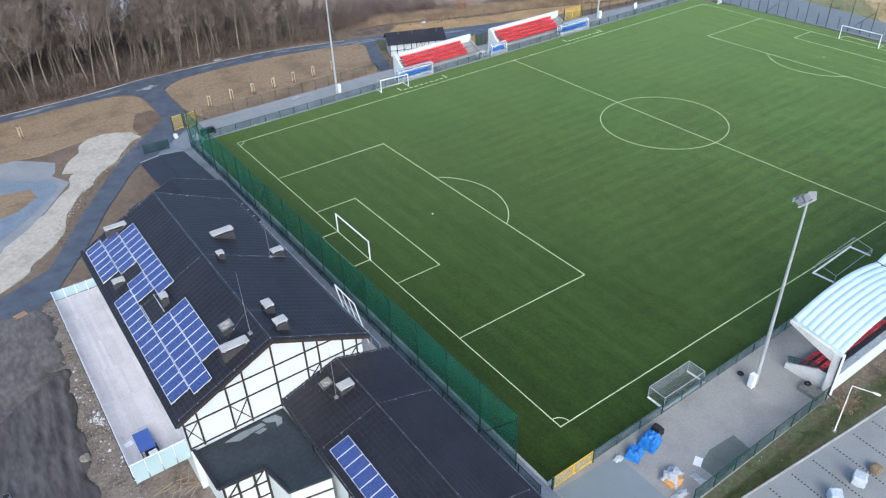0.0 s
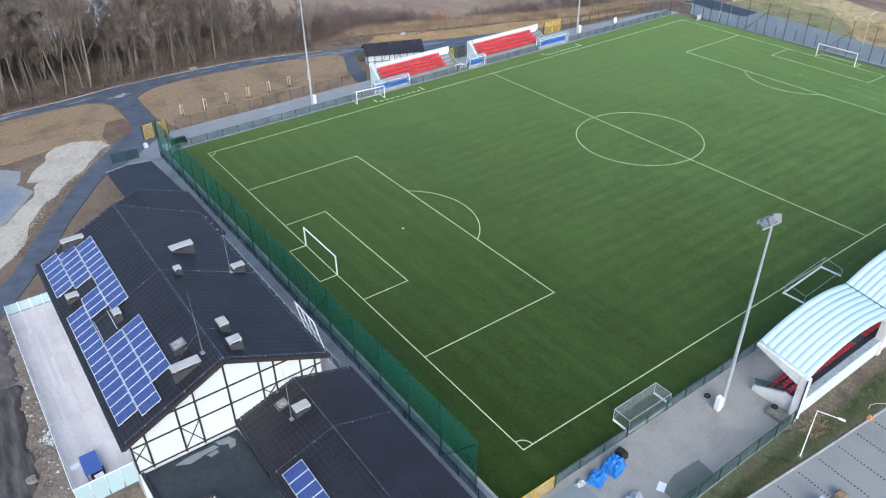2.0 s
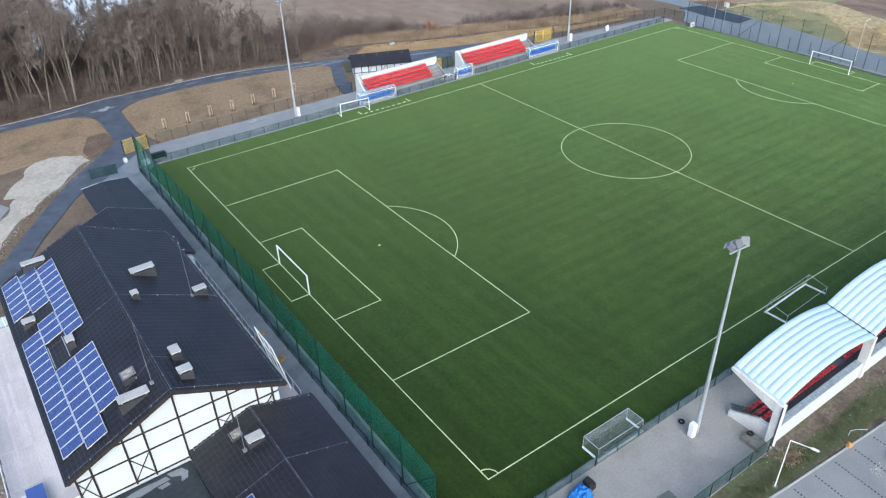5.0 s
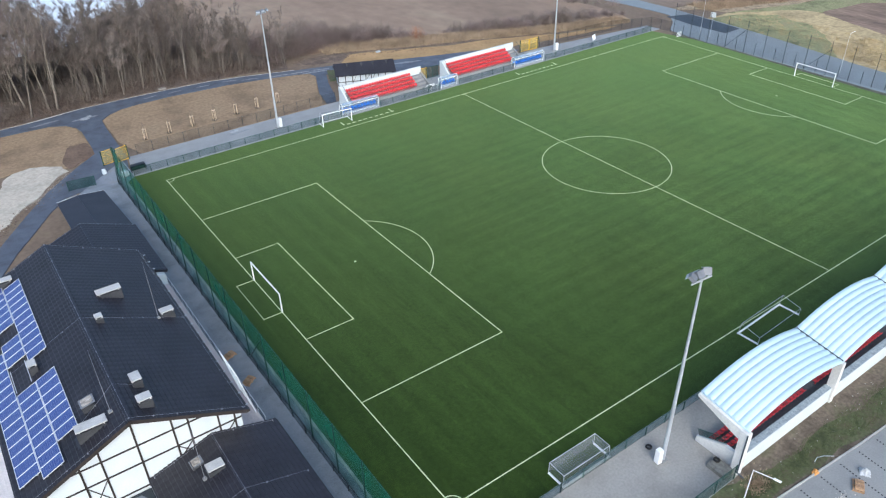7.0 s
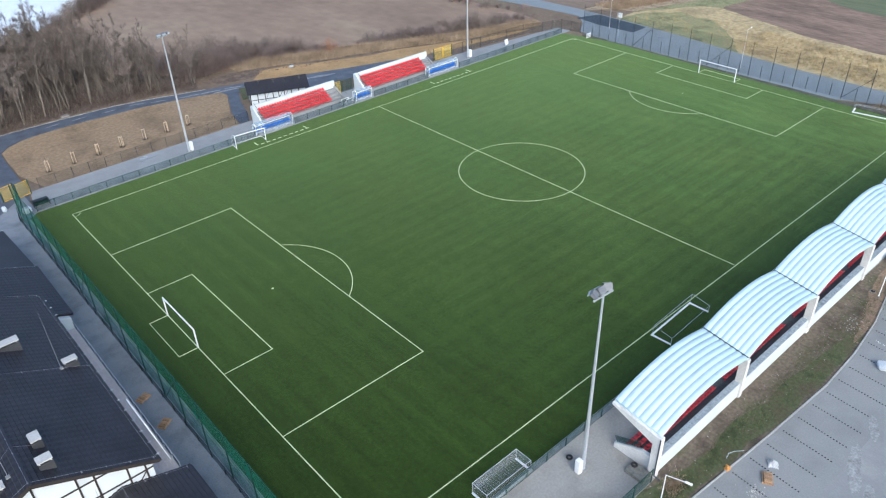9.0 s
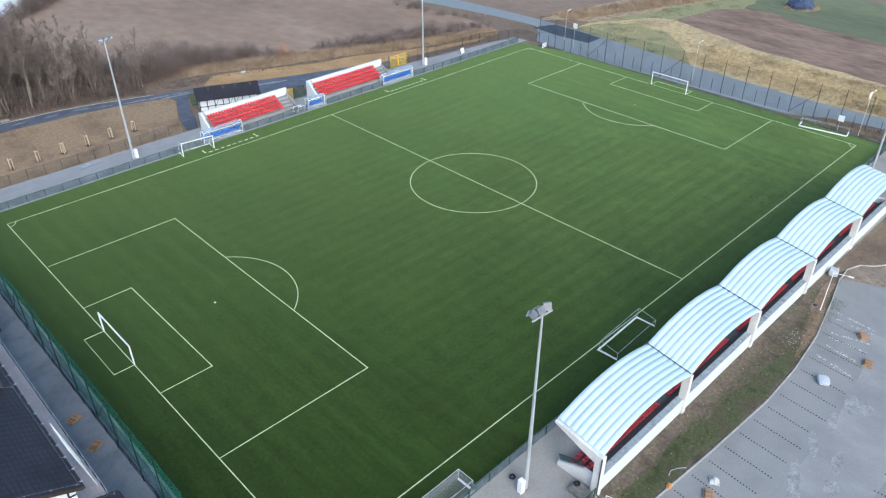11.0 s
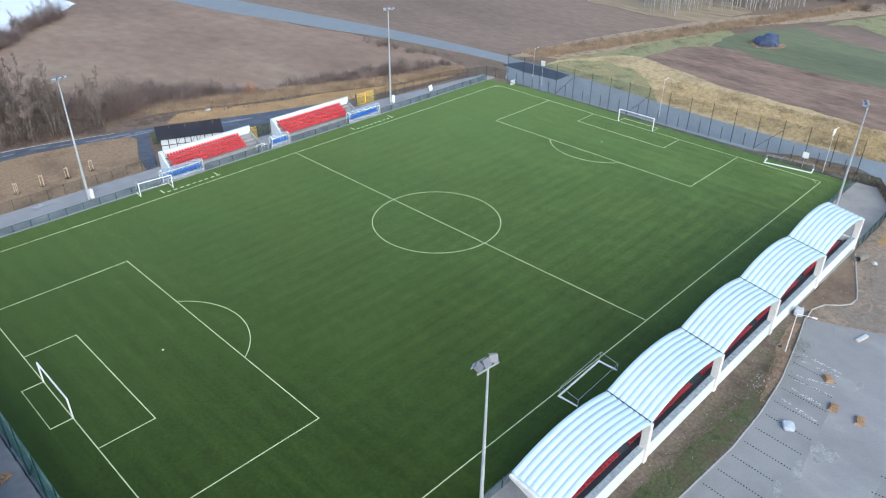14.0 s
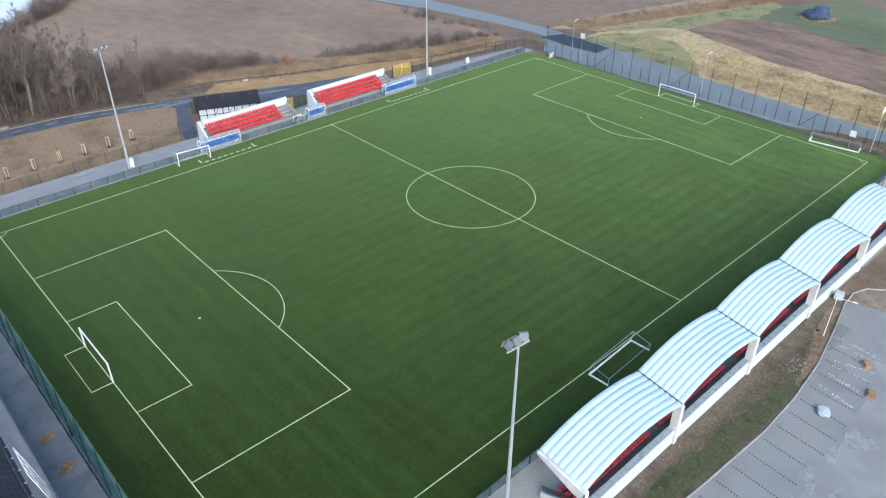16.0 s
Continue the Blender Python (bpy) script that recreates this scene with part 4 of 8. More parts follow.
# ---- fences and nets ----
def low_fence(pts, h, label, mesh_mat=WIRE, spacing=2.5, post=0.07, col=GREEN, category="fence", base=0.0, name="fence", rail=0.045):
    f = thing(name, (*pts[0], base), label, category)
    for (ax, ay), (bx_, by) in zip(pts, pts[1:]):
        d = math.hypot(bx_ - ax, by - ay)
        k = max(1, round(d / spacing))
        for i in range(k + 1):
            x, y = ax + (bx_ - ax) * i / k, ay + (by - ay) * i / k
            part("post", bx(x - post / 2, x + post / 2, y - post / 2, y + post / 2, base, base + h + 0.05), col, f)
            if i < k:
                x2, y2 = ax + (bx_ - ax) * (i + 1) / k, ay + (by - ay) * (i + 1) / k
                part("mesh_panel", bar((x, y, base + 0.06 + (h - 0.06) / 2), (x2, y2, base + 0.06 + (h - 0.06) / 2), 0.012, h - 0.08), mesh_mat, f)
        part("top_rail", bar((ax, ay, base + h), (bx_, by, base + h), rail), col, f)
    return f


low_fence([(-0.4, -4.05), (7.6, -4.05)], 1.1, "low dark green mesh fence along the near touchline")
low_fence([(7.6, -4.05), (109.0, -4.05)], 1.1, "low dark green mesh fence in front of the stand")
low_fence([(-3.2, 72.25), (30.6, 72.25)], 1.1, "low green mesh fence along the far touchline", FARWIRE)
low_fence([(38.2, 72.25), (50.6, 72.25)], 1.1, "low green mesh fence between the dugouts", FARWIRE)
low_fence([(55.0, 72.25), (67.9, 72.25)], 1.1, "low green mesh fence in front of the far stand", FARWIRE)
low_fence([(76.0, 72.25), (106.4, 72.1)], 1.1, "low green mesh fence towards the far corner", FARWIRE)
low_fence([(2.6, -11.2), (19.6, -11.3)], 1.6, "dark green mesh fence between yard and verge", spacing=2.5)
low_fence([(-0.8, 79.0), (33.2, 79.1)], 1.7, "slim dark mesh fence along the seeded lawn", THINWIRE, 2.5, 0.05, BLACK, rail=0.016)
low_fence([(80.2, 78.7), (100, 77.6), (108.6, 74.0)], 2.2, "slim dark mesh fence behind the concrete walk", THINWIRE, 2.6, 0.06, BLACK, rail=0.016)
low_fence([(108.6, 74.0), (109.3, 69.2)], 2.2, "slim dark mesh fence closing the pitch corner", THINWIRE, 2.4, 0.06, BLACK, rail=0.016)
low_fence([(109.4, -3.4), (109.8, -7.1), (102.9, -11.15), (96.4, -11.45), (87.0, -11.5)], 1.6, "green mesh fence round the end of the stand walk", spacing=2.5)
low_fence([(-8.4, 72.6), (-11.9, 73.0)], 1.5, "dark green fence panel by the clubhouse corner")
low_fence([(-5.65, 71.2), (-4.2, 77.2)], 1.9, "dark green mesh fence by the yellow gate", FARWIRE, 2.0)

# tall ball-stop net behind the near goal
NX, NET_H = -5.5, 5.6
net = thing("ball_stop_net", (NX, 35, 0), "tall green ball-stop net on steel posts behind the goal", "net")
posts = [-0.8 + i * 4.48 for i in range(17)]
for i, y in enumerate(posts):
    part("post", bar((NX, y, 0), (NX, y, NET_H + 0.1), 0.11, sides=8), GREEN, net)
    if i % 5 == 0 and i < 16:
        part("brace", bar((NX, y + 4.2, 0.1), (NX, y + 0.1, NET_H - 0.6), 0.07, sides=6), GREEN, net)
for a, b in zip(posts, posts[1:]):
    bm = bmesh.new()
    rows = []
    for j in range(7):
        t = j / 6
        rows.append([bm.verts.new((NX + 0.06 + 0.10 * math.sin(math.pi * s / 6) * math.sin(math.pi * t), a + (b - a) * s / 6, 0.12 + t * (NET_H - 0.12))) for s in range(7)])
    for p, q in zip(rows, rows[1:]):
        for s in range(6):
            bm.faces.new((p[s], p[s + 1], q[s + 1], q[s]))
    part("net_panel", bm, BALLNET, net)
for z in (0.12, 2.9, NET_H):
    part("cable", bar((NX, posts[0], z), (NX, posts[-1], z), 0.03, sides=5), GREEN, net)
low_fence([(-5.75, -3.9), (-5.75, 71.0)], 1.0, "low dark mesh fence along the foot of the ball net", spacing=2.5, post=0.08, col=BLACK)

# tall posts behind the far goal
ffence = thing("ball_fence", (110, 33, 0), "tall dark steel posts with fine ball mesh behind the far goal", "fence")
fy = [-3.2 + i * 4.2 for i in range(18)]
fx = [111.6 - 2.6 * ((y + 3.2) / 71) for y in fy]
for x, y in zip(fx, fy):
    part("post", bar((x, y, 0), (x, y, 6.3), 0.11, sides=8, taper=0.8), BLACK, ffence)
for i in range(17):
    part("mesh_panel", bar((fx[i], fy[i], 3.1), (fx[i + 1], fy[i + 1], 3.1), 0.012, 6.0), net_material("fine_dark_mesh", (0.02, 0.03, 0.04), 0.93) if i == 0 else bpy.data.materials["fine_dark_mesh"], ffence)
    part("lower_post", bar(((fx[i] + fx[i + 1]) / 2 + 0.4, (fy[i] + fy[i + 1]) / 2, 0), ((fx[i] + fx[i + 1]) / 2 + 0.4, (fy[i] + fy[i + 1]) / 2, 2.2), 0.07), BLACK, ffence)
for i in (3, 9, 13):
    part("brace", bar((fx[i], fy[i], 4.6), (fx[i + 1], fy[i + 1], 0.2), 0.07), BLACK, ffence)
patch("fence_footing", [(109.0, -3), (110.2, -3), (109.4, 68), (108.4, 68)], 0.0, FOOT, "strip of stony earth under the fence", 0.25, seed=31, category="ground")


# ---- goals ----
def goal_frame(g, w, h, tube_w, depth_top, depth_bot, col=WHITE, netted=True, rear=True):
    """A goal standing in local axes: mouth along y, opening towards +x."""
    part("post", bar((0, -w / 2, 0), (0, -w / 2, h), tube_w, sides=8), col, g, local=True)
    part("post", bar((0, w / 2, 0), (0, w / 2, h), tube_w, sides=8), col, g, local=True)
    part("crossbar", bar((0, -w / 2 - tube_w / 2, h), (0, w / 2 + tube_w / 2, h), tube_w, sides=8), col, g, local=True)
    if rear:
        for s in (-1, 1):
            part("ground_bar", bar((0, s * w / 2, 0.04), (-depth_bot, s * w / 2, 0.04), 0.06), col if netted else LINE, g, local=True)
        part("rear_bar", bar((-depth_bot, -w / 2, 0.04), (-depth_bot, w / 2, 0.04), 0.06), col if netted else LINE, g, local=True)
    if netted:
        for s in (-1, 1):
            part("net_stay", bar((0, s * w / 2, h), (-depth_top, s * w / 2, h - 0.05), 0.05, sides=6), GALV, g, local=True)
            part("net_stay", bar((-depth_top, s * w / 2, h - 0.05), (-depth_bot, s * w / 2, 0.05), 0.05, sides=6), GALV, g, local=True)
        bm = bmesh.new()
        P = [(0, h), (-depth_top, h - 0.06), (-(depth_top + depth_bot) / 2 + 0.12, h / 2), (-depth_bot, 0.05)]
        rows = [[bm.verts.new((x, -w / 2 + w * k / 8, z - 0.05 * math.sin(math.pi * k / 8))) for k in range(9)] for x, z in P]
        for p, q in zip(rows, rows[1:]):
            for k in range(8):
                bm.faces.new((p[k], p[k + 1], q[k + 1], q[k]))
        for k in (0, 8):
            foot = bm.verts.new((0, -w / 2 + w * k / 8, 0.05))
            bm.faces.new([r[k] for r in rows] + [foot])
        part("goal_net", bm, GOALNET, g, local=True)
    return g


g1 = goal_frame(thing("goal", (0, 0, 0), "white full-size football goal without a net", "goal", "fixed goals"), 7.32, 2.44, 0.16, 1.2, 2.1, netted=False)
g2 = copy_thing(g1, pose(L, m_, 0.02, 0, 0, 180))
g1.matrix_basis = pose(0, m_, 0.02)
sg = goal_frame(thing("training_goal", (0, 0, 0), "white movable training goal with grey net", "goal", "movable goals"), 5.0, 2.1, 0.13, 1.0, 1.9)
sg.matrix_basis = pose(28.8, 70.3, 0.02, 0, 0, -96)
tagged(sg, "white movable training goal by the far touchline")


def lying_goal(at, turn, w, d, label, front=1.35, back=0.9, netted=False):
    """A goal tipped over on its face: mouth frame flat on the turf, the rear frame leaning up behind."""
    g = thing("tipped_goal", at, label, "goal", "movable goals", turn=turn)
    for y in (-w / 2, w / 2):
        part("post", bar((0, y, 0.09), (d, y, 0.09), 0.20, sides=8), WHITE, g, local=True)
        part("side_bar", bar((0, y, 0.1), (0.1, y, front), 0.05, sides=6), GALV, g, local=True)
        part("side_bar", bar((0.1, y, front), (d, y, back), 0.05, sides=6), GALV, g, local=True)
        part("side_bar", bar((d, y, 0.1), (d, y, back), 0.05, sides=6), GALV, g, local=True)
    part("crossbar", bar((0, -w / 2 - 0.1, 0.09), (0, w / 2 + 0.1, 0.09), 0.20, sides=8), WHITE, g, local=True)
    part("rear_bar", bar((0.1, -w / 2, front), (0.1, w / 2, front), 0.05, sides=6), GALV, g, local=True)
    part("rear_bar", bar((d, -w / 2, back), (d, w / 2, back), 0.05, sides=6), GALV, g, local=True)
    if netted:
        bm = bmesh.new()
        rows = [[bm.verts.new((x, -w / 2 + w * k / 8, z - 0.10 * math.sin(math.pi * k / 8) * (0.2 < z))) for k in range(9)] for x, z in ((0.05, 0.1), (0.1, front), (0.1 + (d - 0.1) / 2, (front + back) / 2 - 0.12), (d, back), (d - 0.02, 0.1))]
        for p, q in zip(rows, rows[1:]):
            for k in range(8):
                bm.faces.new((p[k], p[k + 1], q[k + 1], q[k]))
        for k in (0, 8):
            bm.faces.new([r[k] for r in rows])
        net = part("goal_net", bm, GOALNET, g, local=True)
        cords = bmesh.new()
        n = round(w / 0.24)
        for k in range(n + 1):
            y, sag = -w / 2 + w * k / n, 0.10 * math.sin(math.pi * k / n)
            prof = [(0.05, 0.1), (0.1, front - sag), (0.1 + (d - 0.1) / 2, (front + back) / 2 - 0.12 - sag), (d, back - sag), (d - 0.02, 0.1)]
            for (xa, za), (xb, zb) in zip(prof, prof[1:]):
                beam(cords, (xa, y, za), (xb, y, zb), 0.006)
        for k in range(1, 7):
            beam(cords, (0.05 + 0.008 * k, -w / 2, 0.1 + (front - 0.2) * k / 6), (0.05 + 0.008 * k, w / 2, 0.1 + (front - 0.2) * k / 6), 0.006)
            beam(cords, (d, -w / 2, 0.1 + (back - 0.2) * k / 6), (d, w / 2, 0.1 + (back - 0.2) * k / 6), 0.006)
        for k in range(1, 8):
            beam(cords, (0.1 + (d - 0.1) * k / 8, -w / 2, front - 0.16), (0.1 + (d - 0.1) * k / 8, w / 2, front - 0.16), 0.006)
        part("net_cord", cords, WIREM, net, local=True)
    return g


lying_goal((10.7, -3.85, 0.02), 90, 5.15, 1.75, "white training goal with grey net tipped on its face", 1.3, 1.3, True)
lying_goal((38.9, -0.45, 0.02), -88, 7.4, 2.2, "white goal tipped on its face beside the covered stand")
lying_goal((107.0, 6.0, 0.02), 10, 7.4, 1.8, "white goal tipped on its face by the far fence")


# ---- floodlights and street lamps ----
def floodlight():
    f = thing("floodlight_mast", (0, 0, 0), "tall galvanised floodlight mast with white cabinet at its foot", "floodlight", "floodlight masts")
    bm = bmesh.new()
    beam(bm, (0, 0, 0), (0, 0, 18.3), 0.37, sides=12, taper=0.44)
    part("mast", bm, GALV, f, local=True)
    part("foot_plate", bx(-0.35, 0.35, -0.35, 0.35, 0, 0.12, bevel=0.03), GREYC, f, local=True)
    part("cabinet", bx(-0.80, -0.32, -0.25, 0.25, 0.05, 1.5, bevel=0.03), WHITE, f, "white steel switch cabinet", local=True)
    part("crossarm", bar((-1.0, 0, 18.2), (1.0, 0, 18.2), 0.10), GALV, f, local=True)
    for x, yaw, tip in ((-0.70, 32, -46), (0.0, 0, -36), (0.70, -34, -30)):
        m = Matrix.Translation((x, 0.22, 18.55)) @ Euler((radians(tip), 0, radians(yaw))).to_matrix().to_4x4()
        lamp = part("lamp", box(bmesh.new(), -0.30, 0.30, -0.14, 0.14, -0.28, 0.28, m), HOUSING, f, local=True)
        part("lens", box(bmesh.new(), -0.26, 0.26, 0.143, 0.16, -0.24, 0.24, m), LENS, lamp, local=True)
        part("visor", box(bmesh.new(), -0.30, 0.30, 0.14, 0.36, 0.25, 0.28, m), GALV, lamp, local=True)
        part("bracket", bar((x, 0.0, 18.2), (x, 0.15, 18.5), 0.06), GALV, f, local=True)
    return f


fl = floodlight()
for x, y, turn in ((20.4, 74.9, 180), (81.3, 75.5, 180), (89.6, -6.9, 0)):
    copy_thing(fl, pose(x, y, 0.01, 0, 0, turn + (18 if x < 50 else -18) * (1 if y > 0 else -1)))
fl.matrix_basis = pose(16.62, -6.62, 0.012, 0, 0, -4)


def street_lamp():
    s = thing("street_lamp", (0, 0, 0), "slim white street lamp with a bent arm", "street lamp", "street lamps")
    part("pole", bar((0, 0, 0), (0, 0, 5.1), 0.115, sides=8, taper=0.55), WHITE, s, local=True)
    part("arm", bar((0, 0, 5.06), (0, -1.5, 5.22), 0.07, sides=6), WHITE, s, local=True)
    part("head", bx(-0.11, 0.11, -1.95, -1.4, 5.17, 5.28, bevel=0.04), WHITE, s, local=True)
    part("foot", bx(-0.15, 0.15, -0.15, 0.15, 0, 0.06), GREYC, s, local=True)
    return s


sl = street_lamp()
copy_thing(sl, pose(58.4, -13.7, -0.01, 0, 0, 8))
for x, y in ((112.2, 63.8), (113.0, 33.4), (109.4, 1.2)):
    o = copy_thing(sl, pose(x, y, -0.01, 0, 0, 80) @ Matrix.Diagonal((0.55, 0.55, 1.45, 1)))
    o.scale = (0.55, 0.55, 1.45)
    tagged(o, "tall white street lamp beside the road")
sl.matrix_basis = pose(17.1, -13.6, -0.01, 0, 0, 15)
sign = thing("road_sign", (124, 5, -0.04), "white blank road sign on a grey post by the road", "sign")
part("post", bar((124, 5, 0), (124, 5, 2.2), 0.07, sides=6), GALV, sign)
part("plate", bx(123.4, 124.6, 4.97, 5.03, 1.3, 2.5), WHITE, sign)
sign2 = thing("road_sign", (109.0, 4.4, 0), "white back of a sign on the fence", "sign")
part("post", bar((109.0, 4.4, 0), (109.0, 4.4, 2.8), 0.07, sides=6), GALV, sign2)
part("plate", bx(108.9, 108.95, 3.8, 4.75, 1.75, 2.75), WHITE, sign2)
sign3 = thing("notice_board", (112.4, 61.5, 0), "small white sign beside the road lamp", "sign")
part("post", bar((112.4, 61.5, 0), (112.4, 61.5, 4.6), 0.07, sides=6), GALV, sign3)
part("plate", bx(112.35, 112.4, 60.9, 62.1, 4.2, 5.2), WHITE, sign3)


# ---- covered stand ----
SX = [20.4 + 13.3 * i for i in range(6)]
SF, SB, SZ, FALL, RISE = -6.45, -11.05, 5.35, 0.7, 1.05     # the roof falls towards the rear
WALL_TOP = 1.65
stand = thing("covered_stand", (53, -9, 0), "long covered stand with five arched pale roof bays and red seats", "grandstand")


def arch(t, y):
    return SZ - FALL * (SF - y) / (SF - SB) + RISE * (1 - (2 * t - 1) ** 2)


for x0, x1 in zip(SX, SX[1:]):
    bm = bmesh.new()
    rows = []
    for k in range(21):
        t = k / 20
        x = x0 + 0.03 + (x1 - x0 - 0.06) * t
        rows.append([bm.verts.new((x, y, arch(t, y))) for y in (SF, SB)])
    for p, q in zip(rows, rows[1:]):
        bm.faces.new((p[0], p[1], q[1], q[0]))
    ext = bmesh.ops.extrude_face_region(bm, geom=bm.faces[:])
    bmesh.ops.translate(bm, vec=(0, 0, -0.16), verts=[v for v in ext["geom"] if isinstance(v, bmesh.types.BMVert)])
    bmesh.ops.recalc_face_normals(bm, faces=bm.faces[:])
    for f in bm.faces:
        f.smooth = abs(f.normal.z) > 0.5
    roof = part("roof_bay", bm, SHEET, stand, "arched pale blue-white metal roof")
    for k in range(8):
        bm = bmesh.new()
        prev = None
        for j in range(21):
            t = j / 20
            x = x0 + 0.03 + (x1 - x0 - 0.06) * t
            ring = []
            for q in range(7):
                u = q / 6
                y = SF + 0.05 + (SB - SF - 0.1) * (k + u) / 8
                ring.append(bm.verts.new((x, y, arch(t, y) - 0.008 + 0.10 * math.sin(math.pi * u) ** 0.7)))
            if prev:
                for a in range(6):
                    bm.faces.new((prev[a], ring[a], ring[a + 1], prev[a + 1])).smooth = True
            prev = ring
        bmesh.ops.recalc_face_normals(bm, faces=bm.faces[:])
        part("roof_sheet", bm, SHEET, roof)
GUTTER = mat("dark_gutter_sheet", (0.045, 0.055, 0.070), 0.5, 0.2, 0.8, 6, 0.0)
for x in SX[1:-1]:
    part("valley_gutter", bar((x, SB, SZ - FALL + 0.03), (x, SF, SZ + 0.03), 0.15, 0.135), GUTTER, stand)
for x in SX:
    part("column", bx(x - 0.26, x + 0.26, -11.25, -10.5, 0, SZ - FALL - 0.1, bevel=0.03), CONC, stand)
    bm = bmesh.new()
    y0, y1, zb = -11.2, SF + 0.1, SZ - FALL
    o = [(y0, zb - 0.2), (y1, SZ - 0.18), (y1, SZ - 0.42), (-10.3, zb - 1.1), (y0, zb - 1.1)]
    lo, hi = [bm.verts.new((x - 0.2, y, z)) for y, z in o], [bm.verts.new((x + 0.2, y, z)) for y, z in o]
    bm.faces.new(lo)
    bm.faces.new(hi[::-1])
    for i in range(5):
        bm.faces.new((lo[i], hi[i], hi[(i + 1) % 5], lo[(i + 1) % 5]))
    bmesh.ops.recalc_face_normals(bm, faces=bm.faces[:])
    part("cantilever_beam", bm, CONC, stand)
CAPWALL = mat("blue_grey_coping", (0.27, 0.31, 0.335), 0.8, 0.25, 1.6, 6, 0.1, second=(0.10, 0.12, 0.13), amount=0.5)
for x0, x1 in zip(SX, SX[1:]):
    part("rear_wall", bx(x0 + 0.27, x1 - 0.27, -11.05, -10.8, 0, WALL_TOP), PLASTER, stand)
    part("wall_coping", bx(x0 + 0.27, x1 - 0.27, -11.0, -10.42, WALL_TOP + 0.005, WALL_TOP + 0.09), CAPWALL, stand)
# tier concrete, darker than the grey concrete of the open stands
WALKWAY = mat("dark_tier_concrete", (0.105, 0.106, 0.110), 0.9, 0.2, 0.6, 7, 0.1)
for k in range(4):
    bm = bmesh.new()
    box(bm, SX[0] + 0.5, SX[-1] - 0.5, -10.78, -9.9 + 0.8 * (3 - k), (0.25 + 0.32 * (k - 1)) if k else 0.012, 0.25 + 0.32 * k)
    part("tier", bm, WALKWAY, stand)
for x in (SX[0] + 0.05, SX[-1] - 0.35):
    bm = bmesh.new()
    o = [(-10.8, 0), (-6.9, 0), (-6.9, 0.55), (-9.4, WALL_TOP), (-10.8, WALL_TOP)]
    lo, hi = [bm.verts.new((x, y, z)) for y, z in o], [bm.verts.new((x + 0.3, y, z)) for y, z in o]
    bm.faces.new(lo)
    bm.faces.new(hi[::-1])
    for i in range(5):
        bm.faces.new((lo[i], hi[i], hi[(i + 1) % 5], lo[(i + 1) % 5]))
    bmesh.ops.recalc_face_normals(bm, faces=bm.faces[:])
    side = part("side_wall", bm, CONC, stand)
    part("side_rail", bar((x + 0.15, -6.95, 1.3), (x + 0.15, -9.4, 2.4), 0.05, sides=6), GREEN, side)
    part("rail_mesh", bar((x + 0.15, -6.95, 0.93), (x + 0.15, -9.4, 2.02), 0.012, 0.72), WIRE, side)


def seat_mesh(name, material, back=0.74, half=0.20):
    """A stadium seat shell: pan with a raised front lip, and a bowed back. Faces -y... towards the pitch by its turn."""
    bm = bmesh.new()
    prof = [(0.20, 0.36), (0.22, 0.42), (0.0, 0.40), (-0.17, 0.43), (-0.20, back - 0.12), (-0.205, back), (-0.17, back), (-0.155, back - 0.12), (-0.13, 0.39), (0.0, 0.35)]
    lo = [bm.verts.new((-half + 0.04 * (z > back - 0.05), y, z)) for y, z in prof]
    hi = [bm.verts.new((half - 0.04 * (z > back - 0.05), y, z)) for y, z in prof]
    k = len(prof)
    for i in range(k):
        bm.faces.new((lo[i], lo[(i + 1) % k], hi[(i + 1) % k], hi[i]))
    bm.faces.new(lo[::-1])
    bm.faces.new(hi)
    box(bm, -0.04, 0.04, -0.05, 0.05, 0.0, 0.36)
    bmesh.ops.recalc_face_normals(bm, faces=bm.faces[:])
    me = bpy.data.meshes.new(name)
    bm.to_mesh(me)
    bm.free()
    me.materials.append(material)
    return me


SEAT = seat_mesh("seat", RED)
LOWSEAT = seat_mesh("seat", RED, 0.60, 0.18)
rest = bmesh.new()
for k in range(3):
    y = -9.9 + 0.8 * (3 - k) - 0.42
    z = 0.25 + 0.32 * k
    n = int((SX[-1] - SX[0] - 1.6) / 0.52)
    for i in range(n):
        x = SX[0] + 0.8 + 0.52 * i
        if any(0.2 < c - x < 2.0 for c in SX[1:]):
            continue
        if i < 66:
            piece("seat", LOWSEAT, stand, pose(x - 53, y + 9, z))
        else:
            t = bmesh.new()
            t.from_mesh(LOWSEAT)
            bmesh.ops.translate(t, vec=(x, y, z), verts=t.verts)
            tmp = bpy.data.meshes.new("t")
            t.to_mesh(tmp)
            t.free()
            rest.from_mesh(tmp)
            bpy.data.meshes.remove(tmp)
tagged(part("seat_block", rest, RED, stand), kind="stuff")


pipe = part("downpipe", bar((SX[0] - 0.3, -11.2, SZ - FALL - 0.15), (SX[0] - 0.3, -11.2, 0.3), 0.11, sides=8), GUTTER, stand, "dark grey downpipe")
part("pipe_shoe", bar((SX[0] - 0.3, -11.2, 0.3), (SX[0] - 0.15, -11.75, 0.06), 0.12, sides=8), GUTTER, pipe)

